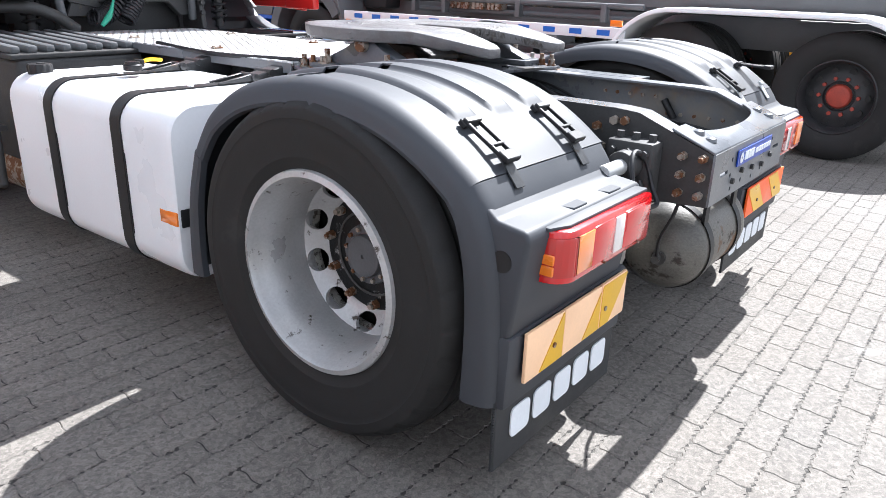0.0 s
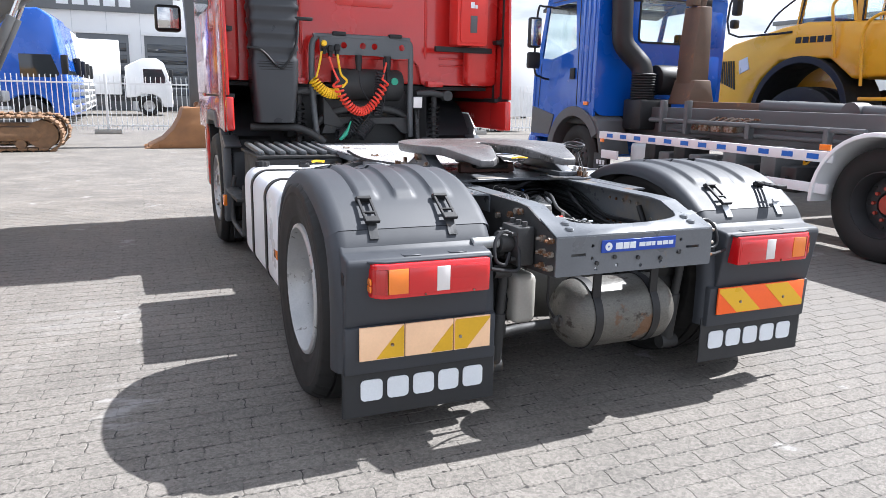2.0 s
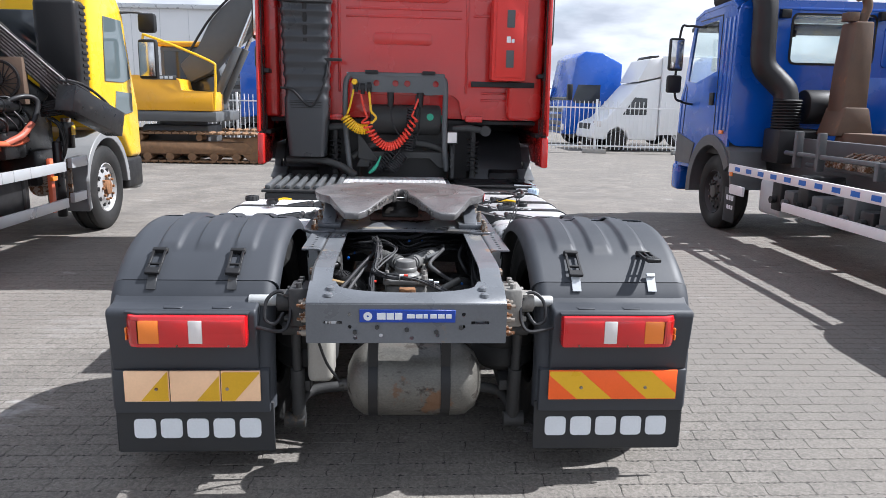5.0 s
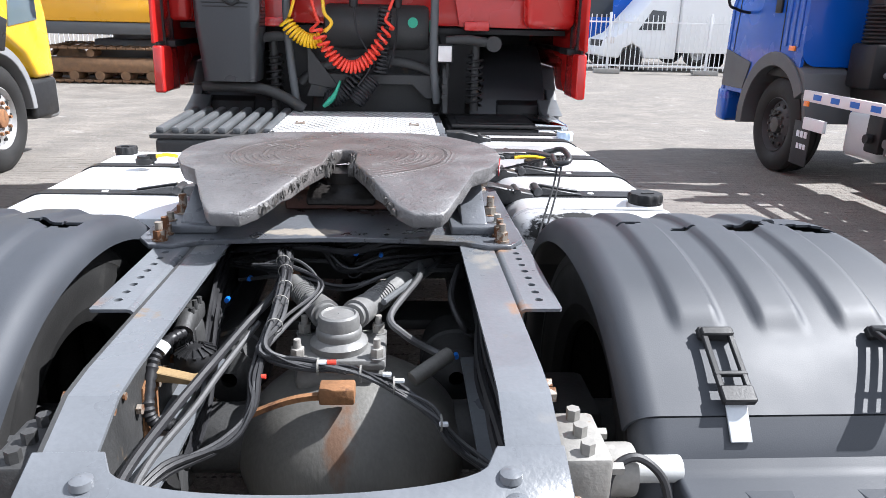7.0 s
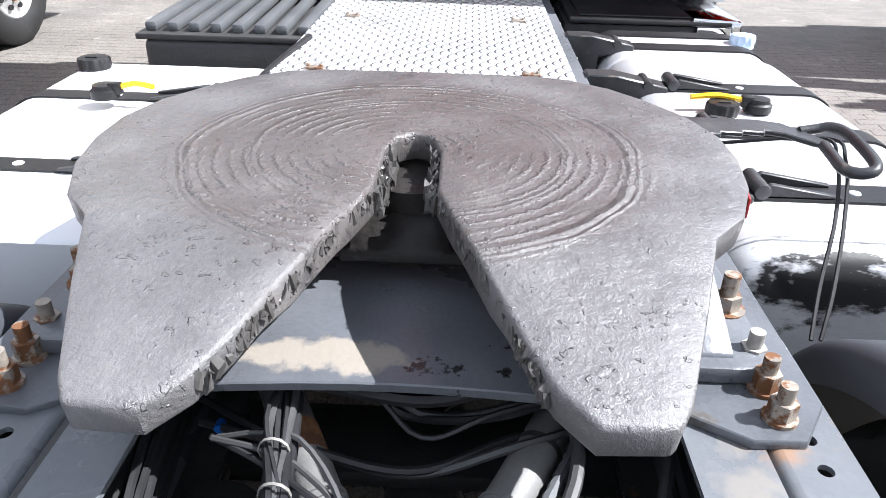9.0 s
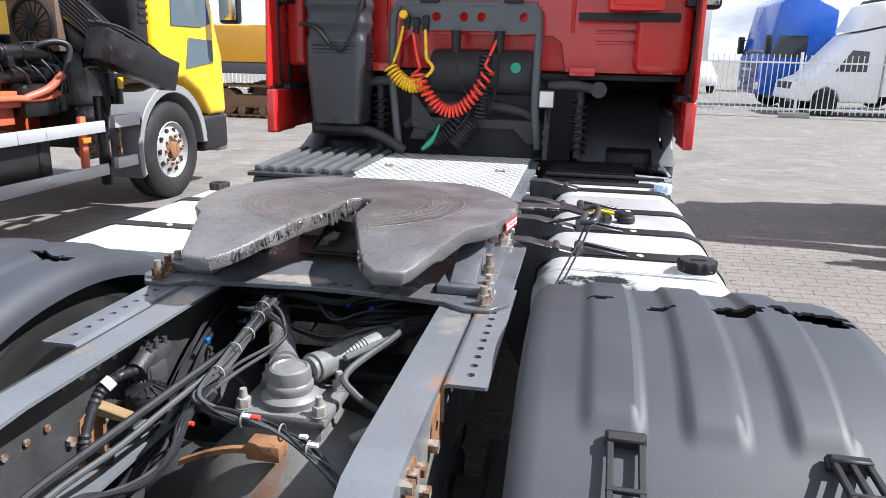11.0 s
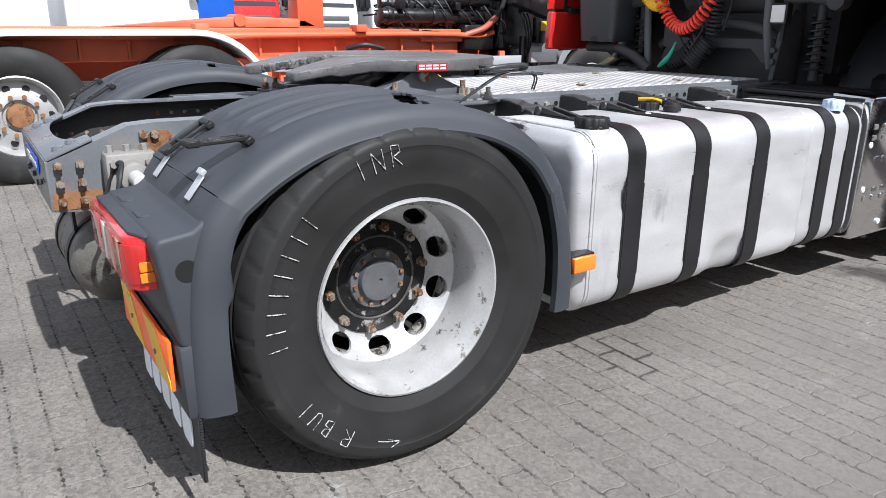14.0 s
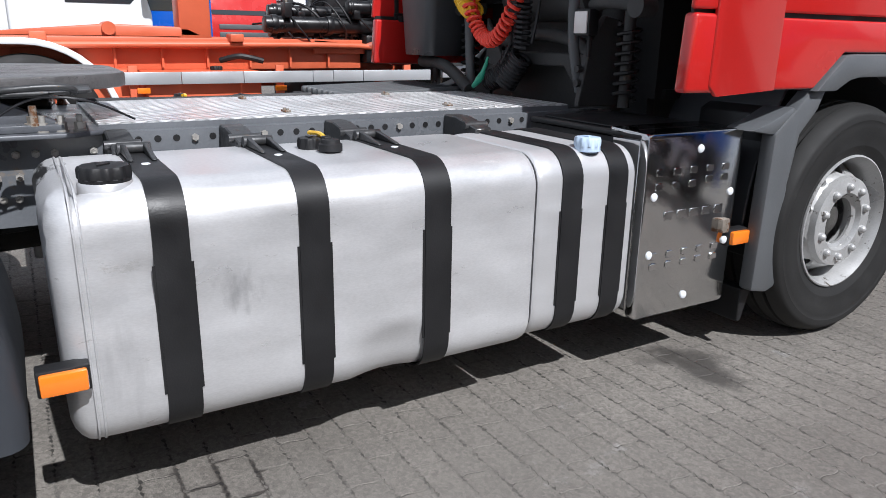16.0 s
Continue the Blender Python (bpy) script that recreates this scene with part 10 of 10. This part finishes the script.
for i, (y, col, lab) in enumerate(((24.2, BLUE, "blue tractor truck parked behind the fence"), (27.2, BLUE, "blue tractor truck parked behind the fence"), (30.2, WHITE, "white tractor truck parked in the row"), (33.2, WHITE, "white tractor truck parked in the row"), (36.2, WHITE, "white tractor truck parked in the row"))):
    cab_over("parked_truck", lab, col, -3.5, y, -4, "trucks in the row behind the fence", h=3.75)
cab_over("box_truck", "white box truck standing before the building", WHITE, 0.2, 38.5, 0, box_len=6.0, h=2.9, box_h=3.7)
cab_over("parked_truck", "blue tractor truck behind the fence", BLUE, 6.2, 25.6, 186, "trucks behind the fence", h=3.6)
# rows beyond the crane truck and at the far side of the yard
for x, y, col, rz, lab in ((-12.3, 2.95, WHITE, 90, "white truck standing sideways in the yard"), (-16.2, 2.7, BLUE, -90, "bright blue truck standing sideways in the yard"), (-22, 7.6, RED, 2, "red truck in the far row"), (-22, 10.6, WHITE, 2, "white truck in the far row"), (-22, 13.6, WHITE, 2, "white truck in the far row"), (-22, 16.6, RED, 2, "red truck in the far row")):
    cab_over("parked_truck", lab, col, x, y, rz, "trucks in the far row", h=3.1)
for k, (col, lab) in enumerate(((BLUE, "blue truck in the distant row"), (RED, "red truck in the distant row"), (WHITE, "white truck in the distant row"), (WHITE, "white truck in the distant row"))):
    cab_over("parked_truck", lab, col, 11.2 + 3.1 * k, 37.5, 262, "trucks in the distant row", h=3.4)


def van():
    t = thing("van", "white refrigerated van parked behind the fence", "van", 6.6, 22.6, 0, rz=2)
    bm = prism(B(), [(0.0, 0.45), (0.05, 0.95), (0.55, 1.15), (1.25, 1.95), (1.6, 2.35), (2.4, 2.55), (2.4, 0.4), (1.35, 0.4), (1.25, 0.7), (0.95, 0.85), (0.65, 0.7), (0.55, 0.4)], "y", -0.98, 0.98, 0.06, 3)
    part("cab", bm, WHITE, t)
    bm = prism(B(), [(1.1, 1.28), (1.95, 1.28), (1.95, 1.85), (1.5, 1.88)], "y", -1.0, -0.97, 0.004, 1)
    prism(bm, [(0.72, 1.22), (1.28, 1.9), (1.32, 1.88), (0.78, 1.2)], "y", -0.85, 0.85, 0.004, 1)
    part("window", bm, DARKWIN, t)
    bm = box(B(), 2.42, 6.2, -1.1, 1.1, 0.6, 3.3, 0.03)
    part("box_body", bm, WHITE, t)
    bm = prism(B(), [(1.55, 2.4), (2.42, 2.6), (2.42, 3.28), (1.95, 3.2)], "y", -0.95, 0.95, 0.05, 2)
    part("wind_deflector", bm, WHITE, t)
    bm = prism(B(), [(2.0, 3.15), (2.42, 3.15), (2.42, 3.35), (2.1, 3.32)], "y", -0.6, 0.6, 0.02, 1)
    part("cooling_unit", bm, BLACK, t)
    bm = box(B(), 0.03, 0.12, -0.7, 0.7, 0.6, 0.95, 0.03)
    part("grille", bm, BLACK, t)
    for y in (-0.92, 0.92):
        for x in (0.95, 4.6):
            bm = lathe(B(), [(0.10, 0.001), (0.10, 0.2), (0.11, 0.24), (0.11, 0.32), (0.08, 0.35), (-0.1, 0.35)], (x, y, 0.35), "y", 30, -1 if y < 0 else 1)
            part("wheel", bm, RUBBER, t)
    bm = box(B(), 0.1, 0.35, -1.0, -0.8, 0.85, 1.05, 0.03)
    part("headlamp", bm, LENS_WHITE, t)


van()


def car(x, y, rz, col, lab):
    t = thing("car", lab, "car", x, y, 0, "cars by the building", rz)
    bm = prism(B(), [(-2.0, 0.35), (-2.0, 0.85), (-1.6, 0.95), (-0.9, 1.45), (0.6, 1.45), (1.2, 0.98), (2.0, 0.82), (2.05, 0.35)], "x", -0.85, 0.85, 0.08, 3)
    part("body", bm, col, t)
    bm = prism(B(), [(-1.4, 0.98), (-0.85, 1.38), (0.55, 1.38), (1.0, 1.0)], "x", -0.87, 0.87, 0.02, 1)
    each("window", bm, DARKWIN, t)
    for yy in (-1.3, 1.3):
        for s in (-1, 1):
            part("wheel", lathe(B(), [(0.1, 0.001), (0.1, 0.2), (0.1, 0.31), (-0.1, 0.31)], (s * 0.76, yy, 0.31), "x", 24, s), RUBBER, t)


car(3.0, 36.0, 8, SKIRT, "silver car parked by the building")
car(5.6, 36.5, 8, WHITE, "white car parked by the building")
car(1.2, 44.6, 90, MACHINE_GREY, "dark grey car parked by the building")


def fence():
    """White steel bar fence on concrete feet, in panels."""
    a, b, n = Vector((-17.5, 22.1, 0)), Vector((24.5, 19.4, 0)), 14
    ang = math.degrees(math.atan2(b.y - a.y, b.x - a.x))
    w = (b - a).length / n
    bar = box(B(), -0.011, 0.011, -0.011, 0.011, 0.12, 1.72, 0.002, 1)
    mb = bpy.data.meshes.new("bar"); bar.to_mesh(mb); bar.free()
    for k in range(n):
        p = a + (b - a) * (k / n)
        t = thing("fence_panel", "white steel bar fence panel", "fence", p.x, p.y, 0, "fence panels", ang)
        bm = box(B(), -0.035, 0.035, -0.035, 0.035, 0.0, 1.78, 0.004)
        part("post", bm, FENCE_W, t)
        for z in (0.22, 1.48):
            bm = box(B(), 0.04, w - 0.04, -0.02, 0.02, z, z + 0.045, 0.003)
            part("rail", bm, FENCE_W, t)
        for i in range(20):
            piece("bar", mb, FENCE_W, t, pose(0.10 + i * (w - 0.16) / 19.5, 0, 0))
        f = thing("concrete_foot", "grey concrete foot under the fence post", "fence foot", p.x, p.y, 0, "fence feet", ang)
        bm = box(B(), -0.38, 0.38, -0.14, 0.14, 0.0, 0.14, 0.02, 2)
        bm.verts.ensure_lookup_table()
        part("block", bm, CONCRETE, f)


fence()


def building():
    t = tagged(new("building"), "white industrial building with dark roller doors and a grey sign band", "building", kind="structure")
    t.matrix_basis = pose(-4.0, 47, 0, 0, 0, -2)
    bm = box(B(), -16, 12, 0, 18, 0, 7.4, 0.02)
    part("wall", bm, FACADE, t)
    bm = box(B(), -16.2, 12.2, -0.25, 18.2, 7.3, 7.6, 0.03)
    part("roof_edge", bm, SKIRT, t)
    bm = box(B(), -6, 5, -0.3, -0.02, 5.9, 7.0, 0.03)
    sg = part("sign_band", bm, SIGN_GREY, t)
    bm = B()
    for k in range(5):
        box(bm, -1.5 + 0.85 * k, -0.85 + 0.85 * k, -0.33, -0.30, 6.2, 6.7, 0.02)
    part("sign_print", bm, LETTER, sg)
    for x in (-12, -8.2, -4.4, -0.6, 3.2, 7.2):
        bm = box(B(), x, x + 2.9, -0.05, 0.02, 0.02, 4.6, 0.01)
        d = part("door", bm, SIGN_GREY, t)
        bm = B()
        for z in (0.8, 1.5, 2.2, 2.9, 3.6):
            box(bm, x + 0.15, x + 2.75, -0.075, -0.05, z, z + 0.5, 0.005)
        part("door_pane", bm, DARKWIN, d)
        bm = box(B(), x - 0.15, x + 3.05, -0.12, 0.01, 4.6, 4.8, 0.01)
        part("lintel", bm, FACADE, t)
    for k in range(15):
        bm = box(B(), -16 + 1.9 * k, -15.97 + 1.9 * k, -0.012, 0.0, 0.0, 7.3)
        part("panel_joint", bm, SKIRT, t)


building()
# distance behind and beside the camera, so that the yard is closed
def far_hall(x, y, w, d, h, rz, label):
    t = tagged(new("building"), label, "building", kind="structure")
    t.matrix_basis = pose(x, y, 0, 0, 0, rz)
    part("wall", box(B(), -w / 2, w / 2, -d / 2, d / 2, 0, h, 0.02), FACADE, t)
    part("roof_edge", box(B(), -w / 2 - 0.2, w / 2 + 0.2, -d / 2 - 0.2, d / 2 + 0.2, h - 0.2, h + 0.15, 0.03), SIGN_GREY, t)


far_hall(70, 30, 40, 30, 8, 0, "pale industrial hall far across the yard")
far_hall(-80, 10, 30, 60, 8, 0, "pale industrial hall far across the yard")

# ---- near paving, block by block ----
PW, PH = 0.208, 0.1015


def paver_outline(seed=0, gap=0.0052):
    """A block whose long sides are coarsely toothed and whose ends run in an S."""
    rng = random.Random(seed)
    w, h = PW - 0.003, PH - gap
    def side(y):
        return [(-w / 2 + w * (k + 0.5 + rng.uniform(-0.25, 0.25)) / 14, y + 0.0055 * (1 if k % 2 else -1) * rng.uniform(0.1, 1.2)) for k in range(14)]
    top, bot = side(h / 2), side(-h / 2)[::-1]
    right = [(w / 2 + 0.0048 * math.sin(2 * math.pi * (k + 0.5) / 8), h / 2 - h * (k + 0.5) / 8) for k in range(8)]
    left = [(x - w, y) for x, y in right[::-1]]
    return top + right + bot + left


def paver_arrays(seed):
    o = np.array(paver_outline(seed))
    n = len(o)
    inner = o * np.array([0.975, 0.955])
    v = np.vstack([np.c_[o, np.full(n, -0.006)], np.c_[o, np.full(n, -0.0016)], np.c_[inner, np.full(n, 0.0)]])
    f = [tuple(range(2 * n, 3 * n))[::-1]]
    for lvl in (0, n):
        for i in range(n):
            j = (i + 1) % n
            f.append((lvl + i, lvl + n + i, lvl + n + j, lvl + j))
    return v, f


KINDS = [paver_arrays(k) for k in range(5)]
PF = KINDS[0][1]


def paving():
    rng = np.random.default_rng(4)
    x0, x1, y0, y1 = BED
    rows = int(round((y1 - y0) / PH))
    cols = int(round((x1 - x0) / PW))
    kinds = []
    for v, f in KINDS:
        me = bpy.data.meshes.new("paver")
        me.from_pydata([tuple(p) for p in v], [], f)
        me.update()
        kinds.append(me)
    near, verts, faces, base = 0, [], [], 0
    for r in range(rows):
        for c in range(-1, cols + 1):
            x, y = x0 + PW * (c + 0.5 + 0.5 * (r % 2)), y0 + PH * (r + 0.5)
            if x < x0 - 0.001 or x > x1 + 0.001:
                continue
            dx, dy, dz = rng.uniform(-0.0012, 0.0012), rng.uniform(-0.0012, 0.0012), rng.uniform(-0.0006, 0.0006)
            tx, ty = rng.uniform(-0.004, 0.004), rng.uniform(-0.004, 0.004)
            a = rng.uniform(-0.006, 0.006)
            kind = int(rng.integers(5))
            PV = KINDS[kind][0]
            if near < 298 and -1.9 < y < -0.75 and -0.6 < x < 2.1 and (r + c) % 1 == 0:
                piece("paver", kinds[kind], PAVE, GROUND, Matrix.Translation((x + dx, y + dy, dz)) @ Matrix.Rotation(a, 4, "Z"))
                near += 1
                continue
            p = PV.copy()
            p[:, 0], p[:, 1] = PV[:, 0] - a * PV[:, 1] + x + dx, PV[:, 1] + a * PV[:, 0] + y + dy
            p[:, 2] += dz + tx * PV[:, 0] + ty * PV[:, 1]
            verts.append(p)
            faces.extend(tuple(i + base for i in f) for f in PF)
            base += len(PV)
    rest = bpy.data.meshes.new("paving_blocks")
    rest.from_pydata(np.vstack(verts).tolist(), [], faces)
    rest.update()
    rest.materials.append(PAVE)
    ob = new("paving_blocks", rest)
    ob.parent = GROUND
    tagged(ob, "grey concrete paving blocks with toothed joints", kind="stuff")


paving()
